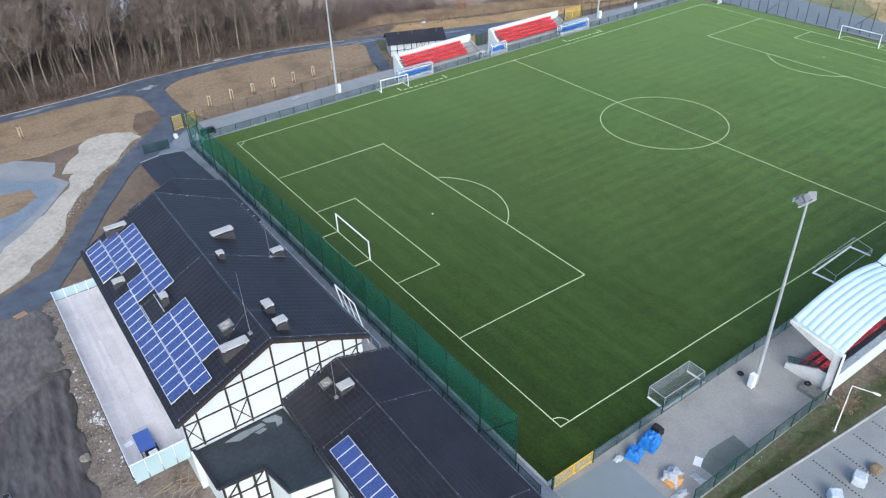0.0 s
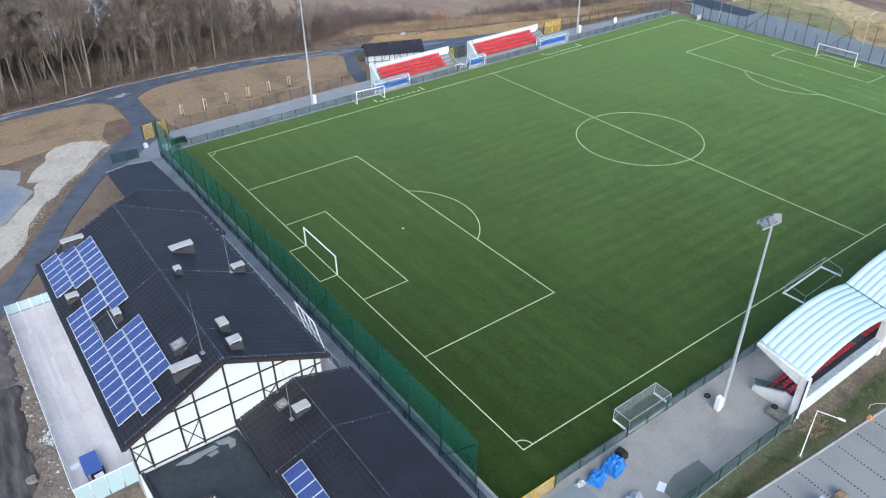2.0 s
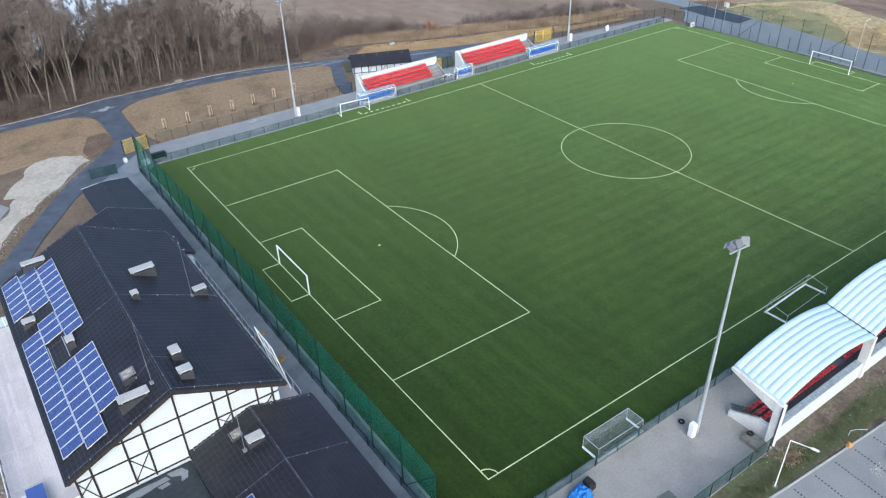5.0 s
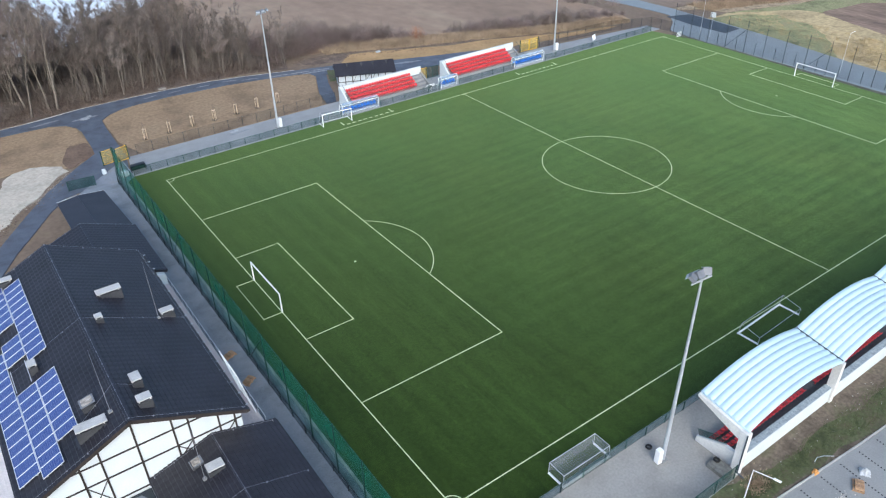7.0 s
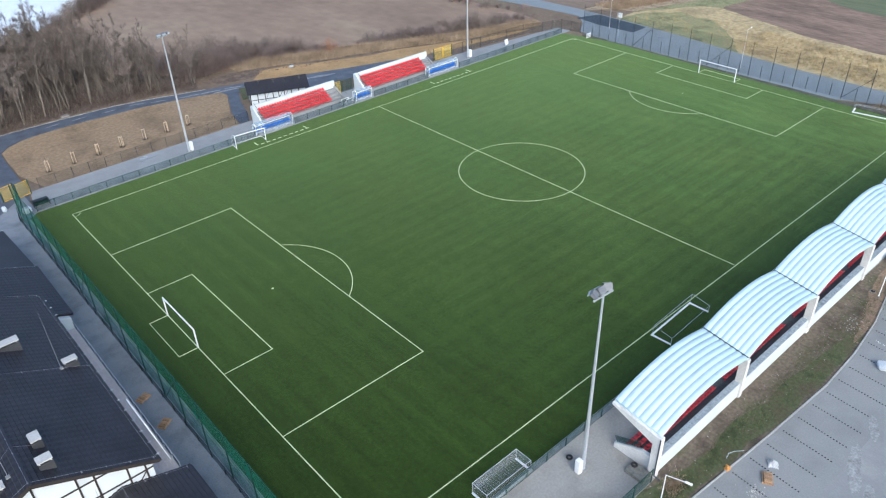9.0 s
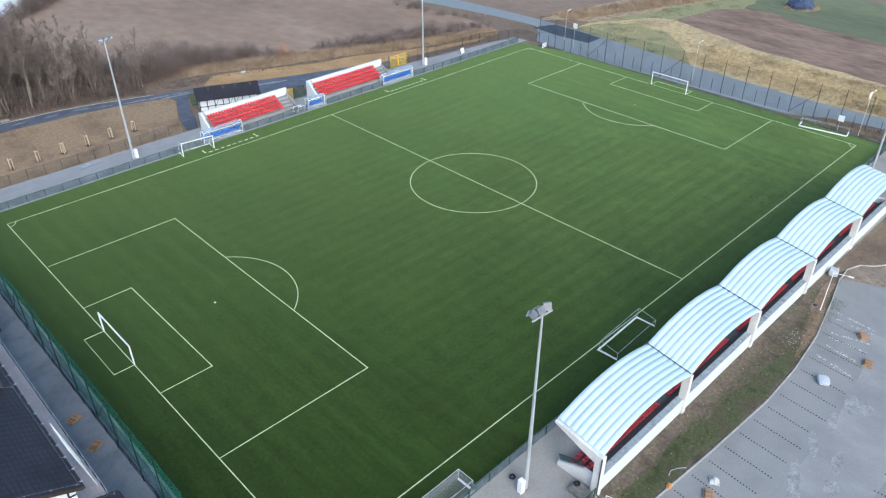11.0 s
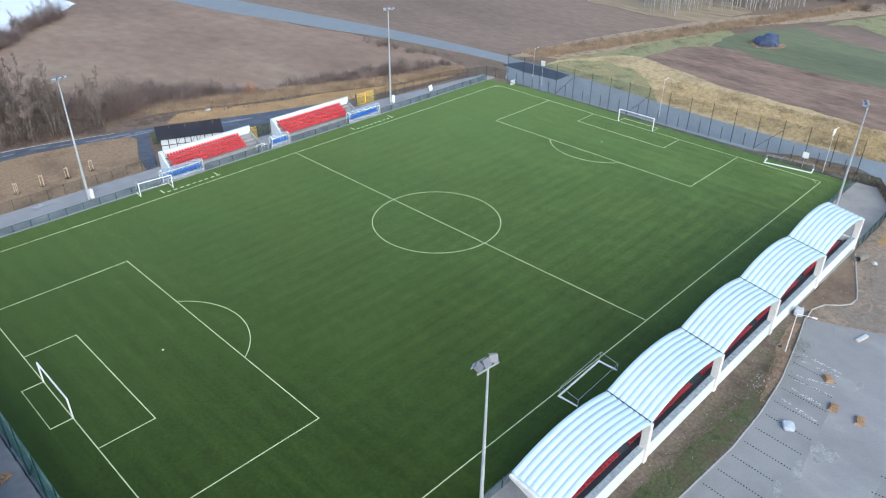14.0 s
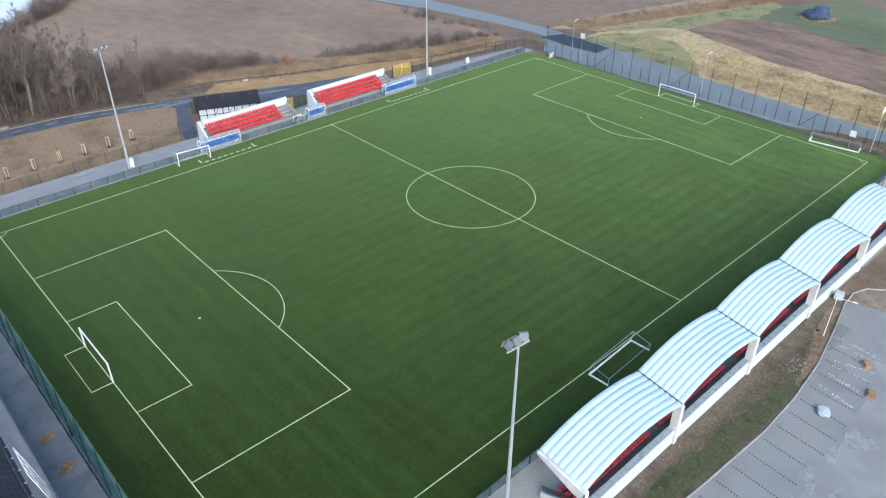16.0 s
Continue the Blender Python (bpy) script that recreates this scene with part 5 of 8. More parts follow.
# ---- open stands on the far side ----
def far_stand(x0, x1, label):
    s = thing("open_stand", ((x0 + x1) / 2, 76, 0), label, "grandstand", "open stands")
    yb, yf, n, rise, deep = 77.3, 74.5, 4, 0.42, 0.68
    for k in range(n):
        part("step", bx(x0 + 0.35, x1 - 0.35, yf + deep * k, yb, (0.55 + rise * (k - 1)) if k else 0.0, 0.55 + rise * k), GREYC, s)
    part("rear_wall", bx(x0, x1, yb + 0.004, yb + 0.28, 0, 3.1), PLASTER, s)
    for x in (x0, x1 - 0.3):
        bm = bmesh.new()
        top_ = 3.1 if x == x0 else 2.1
        o = [(yb, 0), (yf - 0.5, 0), (yf - 0.5, 0.6), (yb - 0.35, top_), (yb, top_)]
        lo, hi = [bm.verts.new((x, y, z)) for y, z in o], [bm.verts.new((x + 0.3, y, z)) for y, z in o]
        bm.faces.new(lo)
        bm.faces.new(hi[::-1])
        for i in range(5):
            bm.faces.new((lo[i], hi[i], hi[(i + 1) % 5], lo[(i + 1) % 5]))
        bmesh.ops.recalc_face_normals(bm, faces=bm.faces[:])
        part("side_wall", bm, PLASTER if x == x0 else GREYC, s)
        part("handrail", bar((x + 0.42, yf - 0.5, 1.5), (x + 0.42, yb - 0.4, 3.6), 0.06, sides=6), GREEN, s)
    for k in range(n):
        c = int((x1 - x0 - 3.2) / 0.51)
        for i in range(c):
            piece("seat", SEAT, s, pose(x0 + 1.3 + 0.51 * i - (x0 + x1) / 2, yf + deep * k + 0.34 - 76, 0.55 + rise * k, 0, 0, 180) @ Matrix.Diagonal((0.92, 1, 1, 1)))
    part("aisle_step", bx(x1 - 1.7, x1 - 0.7, yf - 0.4, yf, 0, 0.28), GREYC, s)
    return s


far_stand(33.2, 50.0, "open stand with red seats and white back wall beside the hut")
far_stand(54.4, 71.9, "open stand with red seats and white back wall past the gate")


def dugout(x0, x1, label):
    d = thing("dugout", ((x0 + x1) / 2, 72.9, 0.01), label, "dugout", "team dugouts")
    yf, yb = 72.35, 73.5
    part("base", bx(x0, x1, yf, yb, 0.01, 0.12), GREYC, d)
    for x in (x0, x1):
        bm = bmesh.new()
        pts = [(yf + 0.25, 0.1), (yf, 1.75), (yf + 0.45, 2.05), (yb, 1.7), (yb, 0.1)]
        v = [bm.verts.new((x + e, y, z)) for e in (-0.015, 0.015) for y, z in pts]
        bm.faces.new(v[:5])
        bm.faces.new(v[5:][::-1])
        part("side_pane", bm, CLEAR, d)
        for a, b in zip(pts, pts[1:]):
            part("frame_bar", bar((x, *a), (x, *b), 0.06), WHITE, d)
    part("front_rail", bar((x0, yf, 1.75), (x1, yf, 1.75), 0.06), WHITE, d)
    part("roof_pane", bar((x0, yf + 0.22, 1.92), (x1, yf + 0.22, 1.92), 0.5, 0.03), CLEAR, d)
    part("rear_roof_pane", bar((x0, yb - 0.36, 1.88), (x1, yb - 0.36, 1.88), 0.68, 0.03), CLEAR, d)
    part("rear_pane", bx(x0, x1, yb - 0.02, yb, 0.15, 1.7), CLEAR, d)
    part("bench", bx(x0 + 0.1, x1 - 0.1, yb - 0.75, yb - 0.25, 0.12, 0.3), GALV, d)
    k = int((x1 - x0 - 0.3) / 0.55)
    for i in range(k):
        piece("seat", SEATB, d, pose(x0 + 0.4 + i * (x1 - x0 - 0.8) / max(1, k - 1) - (x0 + x1) / 2, yb - 0.5 - 72.9, 0.25, 0, 0, 180) @ Matrix.Diagonal((1.1, 1, 1.15, 1)))
    part("advert_board", bx(x0 + 0.1, x1 - 0.1, yf + 0.18, yf + 0.22, 0.12, 0.40), CLEAR, d)
    return d


SEATB = seat_mesh("seat", BLUESEAT)
dugout(31.0, 37.9, "long dugout with white frame, clear canopy and blue seats")
dugout(51.2, 54.6, "short dugout with white frame, clear canopy and blue seats")
dugout(68.3, 75.6, "long dugout with white frame and blue seats by the mast")


def yellow_gate(a, b, h, label, leaves=2, base=0.01):
    a, b = Vector((*a, 0)), Vector((*b, 0))
    g = thing("yellow_gate", (a.x, a.y, base), label, "gate", "yellow gates")
    for i in range(leaves):
        p, q = a.lerp(b, i / leaves), a.lerp(b, (i + 1) / leaves)
        d = (q - p).normalized() * 0.05
        p, q = p + d, q - d
        leaf = part("leaf_frame", bar((p.x, p.y, base + 0.1), (p.x, p.y, base + h), 0.08), YELLOW, g)
        for u, v in (((q.x, q.y, base + 0.1), (q.x, q.y, base + h)), ((p.x, p.y, base + 0.12), (q.x, q.y, base + 0.12)), ((p.x, p.y, base + h), (q.x, q.y, base + h))):
            part("frame_bar", bar(u, v, 0.06), YELLOW, leaf)
        part("mesh_infill", bar((p.x, p.y, base + h / 2), (q.x, q.y, base + h / 2), 0.012, h - 0.2), YELLOWNET, leaf)
    for p in (a, b):
        part("gate_post", bx(p.x - 0.07, p.x + 0.07, p.y - 0.07, p.y + 0.07, base, base + h + 0.15), GREEN, g)
    return g


yellow_gate((-4.7, -4.1), (-0.5, -4.1), 1.25, "low yellow double gate at the pitch corner")
yellow_gate((75.2, 78.9), (79.8, 78.75), 2.3, "tall yellow double gate behind the dugout")
yellow_gate((-5.9, 78.2), (-4.15, 78.55), 2.2, "yellow gate leaf standing open by the junction", 1)
yellow_gate((-4.0, 77.9), (-2.2, 78.35), 2.2, "second yellow gate leaf standing open", 1)
yellow_gate((50.4, 78.3), (51.9, 78.2), 2.2, "narrow yellow gate between the open stands", 1)
low_fence([(51.9, 78.2), (54.3, 78.1)], 2.2, "dark mesh gate between the open stands", spacing=1.2)
cage = thing("goal_cage", (49.8, 72.6, 0.01), "small white mini goal by the fence", "goal")
for x in (49.2, 50.5):
    part("post", bar((x, 72.75, 0.01), (x, 72.75, 0.95), 0.06), WHITE, cage)
    part("stay", bar((x, 72.75, 0.95), (x, 73.3, 0.03), 0.05), WHITE, cage)
part("crossbar", bar((49.2, 72.75, 0.95), (50.5, 72.75, 0.95), 0.06), WHITE, cage)


# ---- half-timbered hut behind the far stand ----
HUT = pose(36.4, 84.1, 0, 0, 0, -22.2)
hut = thing("hut", (0, 0, 0), "low white half-timbered hut with a dark roof behind the stand", "hut")
hut.matrix_basis = HUT
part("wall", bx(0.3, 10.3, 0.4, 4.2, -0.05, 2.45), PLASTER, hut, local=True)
for k, x in enumerate((0.32, 1.6, 2.9, 4.3, 5.3, 6.3, 7.6, 8.9, 10.2)):
    part("timber_post", bx(x - 0.07, x + 0.07, 0.35, 0.398, 0, 2.44), TIMBER, hut, local=True)
for x in (3.0, 5.4, 6.4):
    part("timber_brace", bar((x, 0.372, 1.0), (x + 0.85, 0.372, 2.4), 0.12, 0.045), TIMBER, hut, local=True)
for z in (1.0, 2.38):
    part("timber_rail", bx(0.3, 10.3, 0.362, 0.396, z - 0.06, z + 0.06), TIMBER, hut, local=True)
bm = bmesh.new()
o = [(-0.15, 2.35), (2.3, 3.85), (4.75, 2.35), (4.75, 2.25), (2.3, 3.7), (-0.15, 2.22)]
lo, hi = [bm.verts.new((-0.2, y, z)) for y, z in o], [bm.verts.new((10.8, y, z)) for y, z in o]
bm.faces.new(lo)
bm.faces.new(hi[::-1])
for i in range(6):
    bm.faces.new((lo[i], hi[i], hi[(i + 1) % 6], lo[(i + 1) % 6]))
bmesh.ops.recalc_face_normals(bm, faces=bm.faces[:])
roof = part("roof", bm, TILE, hut, local=True)
for x in (2.2, 4.8, 6.9, 9.4):
    part("roof_vent", bx(x - 0.12, x + 0.12, 1.55, 1.85, 3.3, 3.85), SLATE, roof, local=True)


# ---- clubhouse ----
house = thing("clubhouse", (-18.5, 25, 0), "white half-timbered clubhouse with an anthracite tiled gable roof", "clubhouse")
RX, RZ, EZ, HALF = -18.5, 11.5, 7.8, 7.85
Y0, Y1 = 11.3, 38.7


def slope(name, ex, ez, rx, rz, y0, y1, parent, row=0.36, thick=0.22):
    """One roof slope of stepped metal tile rows from the eave (ex, ez) up to the ridge (rx, rz)."""
    d = math.hypot(rx - ex, rz - ez)
    n = max(2, round(d / row))
    ux, uz = (rx - ex) / d, (rz - ez) / d
    nx, nz = (-uz, ux) if ux > 0 else (uz, -ux)
    top = []
    for i in range(n):
        for s, h in ((i / n, 0.07), ((i + 0.16) / n, 0.095), ((i + 1) / n, 0.0)):
            top.append((ex + ux * d * s + nx * h, ez + uz * d * s + nz * h))
    under = [(rx - nx * thick, rz - nz * thick), (ex - nx * thick, ez - nz * thick)]
    bm = bmesh.new()
    k = max(1, int((y1 - y0) / 0.3))
    ring_prev = None
    pts = top + under
    for j in range(k + 1):
        y = y0 + (y1 - y0) * j / k
        ring = [bm.verts.new((x, y, z + (0.022 if j % 2 and i < len(top) else 0))) for i, (x, z) in enumerate(pts)]
        if ring_prev:
            for i in range(len(pts)):
                a = (i + 1) % len(pts)
                bm.faces.new((ring_prev[i], ring_prev[a], ring[a], ring[i]))
        else:
            bm.faces.new(ring)
        ring_prev = ring
    bm.faces.new(ring_prev[::-1])
    bmesh.ops.recalc_face_normals(bm, faces=bm.faces[:])
    return part(name, bm, TILE, parent)


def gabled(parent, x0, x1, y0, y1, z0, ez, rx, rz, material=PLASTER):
    """Walls under a gable roof."""
    bm = bmesh.new()
    o = [(x0, z0), (x1, z0), (x1, ez), (rx, rz), (x0, ez)]
    lo, hi = [bm.verts.new((x, y0, z)) for x, z in o], [bm.verts.new((x, y1, z)) for x, z in o]
    bm.faces.new(lo)
    bm.faces.new(hi[::-1])
    for i in range(5):
        bm.faces.new((lo[i], hi[i], hi[(i + 1) % 5], lo[(i + 1) % 5]))
    bmesh.ops.recalc_face_normals(bm, faces=bm.faces[:])
    return part("wall", bm, material, parent, "white plastered wall")


def wire(parent, pts, lift=0.16, clips=1.6):
    """A lightning conductor on clips along the roof."""
    pts = [Vector(p) + Vector((0, 0, lift)) for p in pts]
    bm = bmesh.new()
    for a, b in zip(pts, pts[1:]):
        beam(bm, a, b, 0.020, sides=5)
        k = max(1, int((b - a).length / clips))
        for i in range(k + 1):
            p = a.lerp(b, i / k)
            box(bm, p.x - 0.035, p.x + 0.035, p.y - 0.035, p.y + 0.035, p.z - lift + 0.02, p.z + 0.02)
    part("lightning_conductor", bm, WIREM, parent)


def rz_at(x):
    return RZ - abs(x - RX) * (RZ - EZ) / HALF


gabled(house, RX - 7.4, RX + 7.4, 12.0, 38.2, -0.2, 7.75, RX, 11.2)
roofL = slope("roof_slope", RX - HALF, EZ, RX, RZ, Y0, Y1, house)
roofR = slope("roof_slope", RX + HALF, EZ, RX, RZ, Y0, Y1, house)
part("ridge_cap", bar((RX, Y0, RZ + 0.05), (RX, Y1, RZ + 0.05), 0.34, 0.12), RIDGE, house)
for x in (RX - HALF - 0.06, RX + HALF + 0.06):
    part("gutter", bar((x, Y0, EZ - 0.12), (x, Y1, EZ - 0.12), 0.16, sides=8), RIDGE, house)
for y in (Y0, Y1):
    for s in (-1, 1):
        part("verge_board", bar((RX + s * HALF, y, EZ - 0.1), (RX, y, RZ - 0.1), 0.06, 0.30), TIMBER, house)
wire(house, [(RX, Y0 + 0.2, RZ), (RX, Y1 - 0.2, RZ)])
for y in (Y0 + 0.25, 25.0, Y1 - 0.25):
    wire(house, [(RX - HALF + 0.3, y, rz_at(RX - HALF + 0.3)), (RX, y, RZ), (RX + HALF - 0.3, y, rz_at(RX + HALF - 0.3))])
wire(house, [(-21.5, 14.3, rz_at(-21.5)), (RX, 15.6, RZ), (-16.9, 15.3, rz_at(-16.9))])
wire(house, [(RX + HALF - 0.15, Y0 + 0.3, EZ), (RX + HALF - 0.15, Y1 - 0.3, EZ)])

# half-timbered gable
GY = 11.985
posts_x = (-25.85, -24.8, -22.4, -21.0, -18.55, -16.0, -14.9, -12.8, -11.6)
for x in posts_x:
    part("timber_post", bx(x - 0.07, x + 0.07, GY - 0.05, GY, 4.3, rz_at(x) - 0.32), TIMBER, house)
for z, a, b in ((4.5, -25.9, -11.1), (6.85, -25.9, -11.1), (8.55, RX - 5.6, RX + 5.6)):
    part("timber_rail", bx(a, b, GY - 0.046, GY - 0.003, z - 0.065, z + 0.065), TIMBER, house)
for a, b in (((-22.4, 4.6), (-21.0, 6.8)), ((-21.0, 4.6), (-22.4, 6.8)), ((-25.85, 6.8), (-24.8, 4.6)), ((-24.8, 6.8), (-25.85, 5.6)), ((-16.0, 5.6), (-14.9, 6.8)), ((-14.9, 5.6), (-16.0, 6.8)), ((-12.8, 5.4), (-11.6, 6.8))):
    part("timber_brace", bar((a[0], GY - 0.02, a[1]), (b[0], GY - 0.02, b[1]), 0.13, 0.036), TIMBER, house)
for s in (-1, 1):
    part("timber_rafter", bar((RX + s * 7.4, GY - 0.02, rz_at(RX + 7.4) - 0.42), (RX, GY - 0.02, RZ - 0.42), 0.036, 0.2), TIMBER, house)


def chimney(x0, x1, y0, y1, top, parent, cap=True, zfun=rz_at, label=""):
    bm = bmesh.new()
    zs = [min(zfun(x), 99) - 0.1 for x in (x0, x1)]
    v = [bm.verts.new(p) for p in ((x0, y0, zs[0]), (x1, y0, zs[1]), (x1, y1, zs[1]), (x0, y1, zs[0]), (x0, y0, top), (x1, y0, top), (x1, y1, top), (x0, y1, top))]
    for f in ((3, 2, 1, 0), (4, 5, 6, 7), (0, 1, 5, 4), (1, 2, 6, 5), (2, 3, 7, 6), (3, 0, 4, 7)):
        bm.faces.new([v[i] for i in f])
    ch = part("chimney", bm, SLATE, parent, label or "sheet-clad chimney with a pale cap")
    xs, ys = (x0 + x1) / 2, (y0 + y1) / 2
    if cap:
        hx, hy = (x1 - x0) / 2 + 0.02, (y1 - y0) / 2 + 0.02
        bm = bx(xs - hx, xs + hx, ys - hy, ys + hy, top + 0.14, top + 0.25, bevel=0.02)
        part("cap", bm, CAP, ch)
        for sx_ in (-0.8, 0.8):
            for sy_ in (-0.7, 0.7):
                part("cap_foot", bx(xs + sx_ * (x1 - x0) / 2 - 0.05, xs + sx_ * (x1 - x0) / 2 + 0.05, ys + sy_ * (y1 - y0) / 2 - 0.05, ys + sy_ * (y1 - y0) / 2 + 0.05, top, top + 0.14), CAP, ch)
    bm = bmesh.new()
    for i in range(2):
        a, b = (x0 - 0.25, x1 + 0.25)
    box(bm, x0 - 0.2, x1 + 0.2, y0 - 0.2, y1 + 0.2, 0, 0.02)
    for q in bm.verts:
        q.co.z += zfun(q.co.x) + 0.055
    part("flashing", bm, RIDGE, ch)
    return ch


chimney(-23.9, -21.95, 36.9, 37.6, 9.95, roofL)
chimney(-25.45, -24.45, 29.5, 30.2, 8.85, roofL)
chimney(-23.1, -22.5, 22.9, 23.7, 10.2, roofL)
chimney(-21.75, -19.7, 12.7, 13.5, 10.98, roofL)
chimney(-16.5, -14.5, 28.5, 29.3, 10.65, roofR)
chimney(-17.5, -16.95, 24.2, 24.8, 11.4, roofR)
chimney(-12.5, -11.4, 25.1, 25.8, 8.95, roofR)
chimney(-17.3, -16.6, 15.0, 16.0, 11.4, roofR)
chimney(-17.55, -16.6, 12.55, 13.3, 11.5, roofR)
hatch = thing("roof_hatch", (-20.4, 15.4, rz_at(-20.4)), "grey glazed roof hatch tilted on its upstand", "roof hatch")
part("upstand", bx(-20.85, -20.0, 15.0, 15.8, rz_at(-20.85) - 0.1, rz_at(-20.0) + 0.25), SLATE, hatch)
lid = part("lid", bar((-20.9, 15.4, rz_at(-20.0) + 0.33), (-19.9, 15.4, rz_at(-20.0) + 0.55), 0.95, 0.06), HOUSING, hatch, "grey hatch frame")
part("pane", bar((-20.78, 15.4, rz_at(-20.0) + 0.40), (-20.02, 15.4, rz_at(-20.0) + 0.567), 0.72, 0.03), HATCHGLASS, lid, "dusty brown-grey glazing")
bed = thing("roof_tray", (-23.6, 21.9, rz_at(-23.6)), "dark bare roof patch with a mounting rail between panels", "mounting rail")
part("rail", bar((-24.4, 25.3, rz_at(-24.4) + 0.14), (-24.4, 22.4, rz_at(-24.4) + 0.14), 0.05), ALU, bed)
part("rail", bar((-23.2, 25.3, rz_at(-23.2) + 0.14), (-23.2, 22.4, rz_at(-23.2) + 0.14), 0.05), ALU, bed)


def air_rod(x, y, z, h, label):
    r = thing("air_terminal", (x, y, z), label, "lightning rod", "lightning rods")
    part("rod", bar((x, y, z), (x, y, z + h), 0.05, sides=6, taper=0.4), WIREM, r)
    part("foot", bx(x - 0.15, x + 0.15, y - 0.15, y + 0.15, z - 0.1, z + 0.1), GREYC, r)


air_rod(-12.8, 25.0, rz_at(-12.8) + 0.06, 5.9, "slim steel lightning rod on the pitch-side slope")
air_rod(-19.3, 13.4, rz_at(-19.3) + 0.06, 5.6, "slim steel lightning rod beside the big chimney")

# west terrace
TZ = 4.2
terrace = thing("terrace", (-28, 25, 0), "raised pale decked terrace with glass balustrades", "terrace")
part("podium", bx(-29.6, -25.91, 16.0, 37.4, -0.2, TZ - 0.3), GREYC, terrace)
part("floor_slab", bx(-30.0, -25.91, 12.5, 37.8, TZ - 0.3, TZ - 0.06), CONC, terrace)
bm = bx(0.004, 0.252, 0.01, 4.19, -0.035, 0.0, bevel=0.006)
me_board = bpy.data.meshes.new("deck_board")
bm.to_mesh(me_board)
bm.free()
me_board.materials.append(DECK)
for i in range(16):
    for j in range(6):
        piece("deck_board", me_board, terrace, pose(-30.02 + i * 0.257 + 28, 12.52 + j * 4.2 - 25, TZ))
for y in (12.45, 37.85):
    for k in range(4):
        x = -30.0 + k * 1.02
        part("glass_pane", bx(x + 0.03, x + 0.99, y - 0.02, y + 0.02, TZ - (0.9 if y < 20 else 0), TZ + 1.0), GLASS, terrace)
        part("baluster", bx(x - 0.03, x + 0.03, y - 0.04, y + 0.04, TZ - 0.1, TZ + 1.05), ALU, terrace)
for k in range(18):
    y = 12.5 + k * 1.49
    part("baluster", bx(-30.06, -30.0, y - 0.03, y + 0.03, TZ - 0.2, TZ + 1.0), BLACK, terrace)
    if k < 17:
        part("glass_pane", bx(-30.04, -30.02, y + 0.05, y + 1.44, TZ + 0.05, TZ + 0.95), CLEAR, terrace)
part("handrail", bar((-30.03, 12.4, TZ + 1.03), (-30.03, 37.9, TZ + 1.03), 0.06), WHITE, terrace)
part("handrail", bar((-30.03, 12.45, TZ + 1.03), (-25.95, 12.45, TZ + 1.03), 0.06), WHITE, terrace)
part("fascia", bx(-30.1, -30.02, 12.4, 37.9, TZ - 0.35, TZ - 0.05), RIDGE, terrace)

table = thing("table", (-28.4, 14.4, TZ), "blue folding table with white sheets beneath on the terrace", "table")
part("tabletop", bar((-29.0, 14.45, TZ + 0.78), (-27.85, 14.45, TZ + 0.78), 2.1, 0.05), TABLEBLUE, table)
for x in (-28.9, -27.95):
    for y in (13.6, 15.3):
        part("leg", bx(x - 0.03, x + 0.03, y - 0.03, y + 0.03, TZ, TZ + 0.76), RUBBER, table)
# black block below the near end of the table
part("black_block", bx(-28.7, -27.75, 12.75, 13.9, TZ + 0.05, TZ + 0.6), RUBBER, table)
for i, (x, y, a) in enumerate(((-29.1, 13.1, 20), (-27.4, 13.3, -30), (-28.2, 13.1, 5), (-29.4, 15.6, 10))):
    s = thing("paper_sheet", (x, y, TZ + 0.01 + (0.6 if i == 2 else 0)), "loose white sheet by the blue table", "sheet", "loose sheets", turn=a)
    part("sheet", bx(-0.3, 0.3, -0.22, 0.22, 0, 0.02), WHITE, s, local=True)

# pitch-side balcony
balcony = thing("balcony", (-10, 24, 0), "narrow pale balcony with a steel railing along the clubhouse", "balcony")
part("slab", bx(-11.09, -9.15, 12.6, 36.6, 3.85, 4.15), CONC, balcony)
me_b2 = bpy.data.meshes.new("deck_board")
bm = bx(0.004, 0.312, 0.01, 3.99, 0.0, 0.035)
bm.to_mesh(me_b2)
bm.free()
me_b2.materials.append(BOARD)
for i in range(6):
    for j in range(6):
        piece("deck_board", me_b2, balcony, pose(-11.05 + i * 0.316 + 10, 12.6 + j * 4.0 - 24, 4.15))
for k in range(17):
    y = 12.6 + k * 1.5
    part("baluster", bx(-9.2, -9.14, y - 0.03, y + 0.03, 3.9, 5.2), GALV, balcony)
for z in (5.2, 4.85, 4.5):
    part("rail", bar((-9.17, 12.6, z), (-9.17, 36.6, z), 0.045), GALV if z > 5 else BLACK, balcony)
for y in (14, 20, 26, 32, 36):
    part("support", bx(-9.45, -9.2, y - 0.12, y + 0.12, 0, 3.85), CONC, balcony)
guard = thing("roof_guard", (-9.32, 15.9, 4.185), "tall white tubular steel guard frame leaning in from the balcony", "guard rail")
for k in range(4):
    y = 14.3 + k * 1.1
    part("upright", bar((-9.32, y, 4.186), (-10.25, y, 8.95), 0.09 if k in (0, 3) else 0.06, sides=8), WHITE, guard)
part("top_rail", bar((-10.25, 14.25, 8.95), (-10.25, 17.65, 8.95), 0.10, sides=8), WHITE, guard)
part("mid_rail", bar((-9.93, 14.3, 7.3), (-9.93, 17.6, 7.3), 0.05, sides=8), WHITE, guard)
for k in range(18):
    part("snow_hook", bx(RX + HALF - 0.05, RX + HALF + 0.22, 11.8 + 1.5 * k, 11.86 + 1.5 * k, EZ + 0.06, EZ + 0.12), GALV, house)


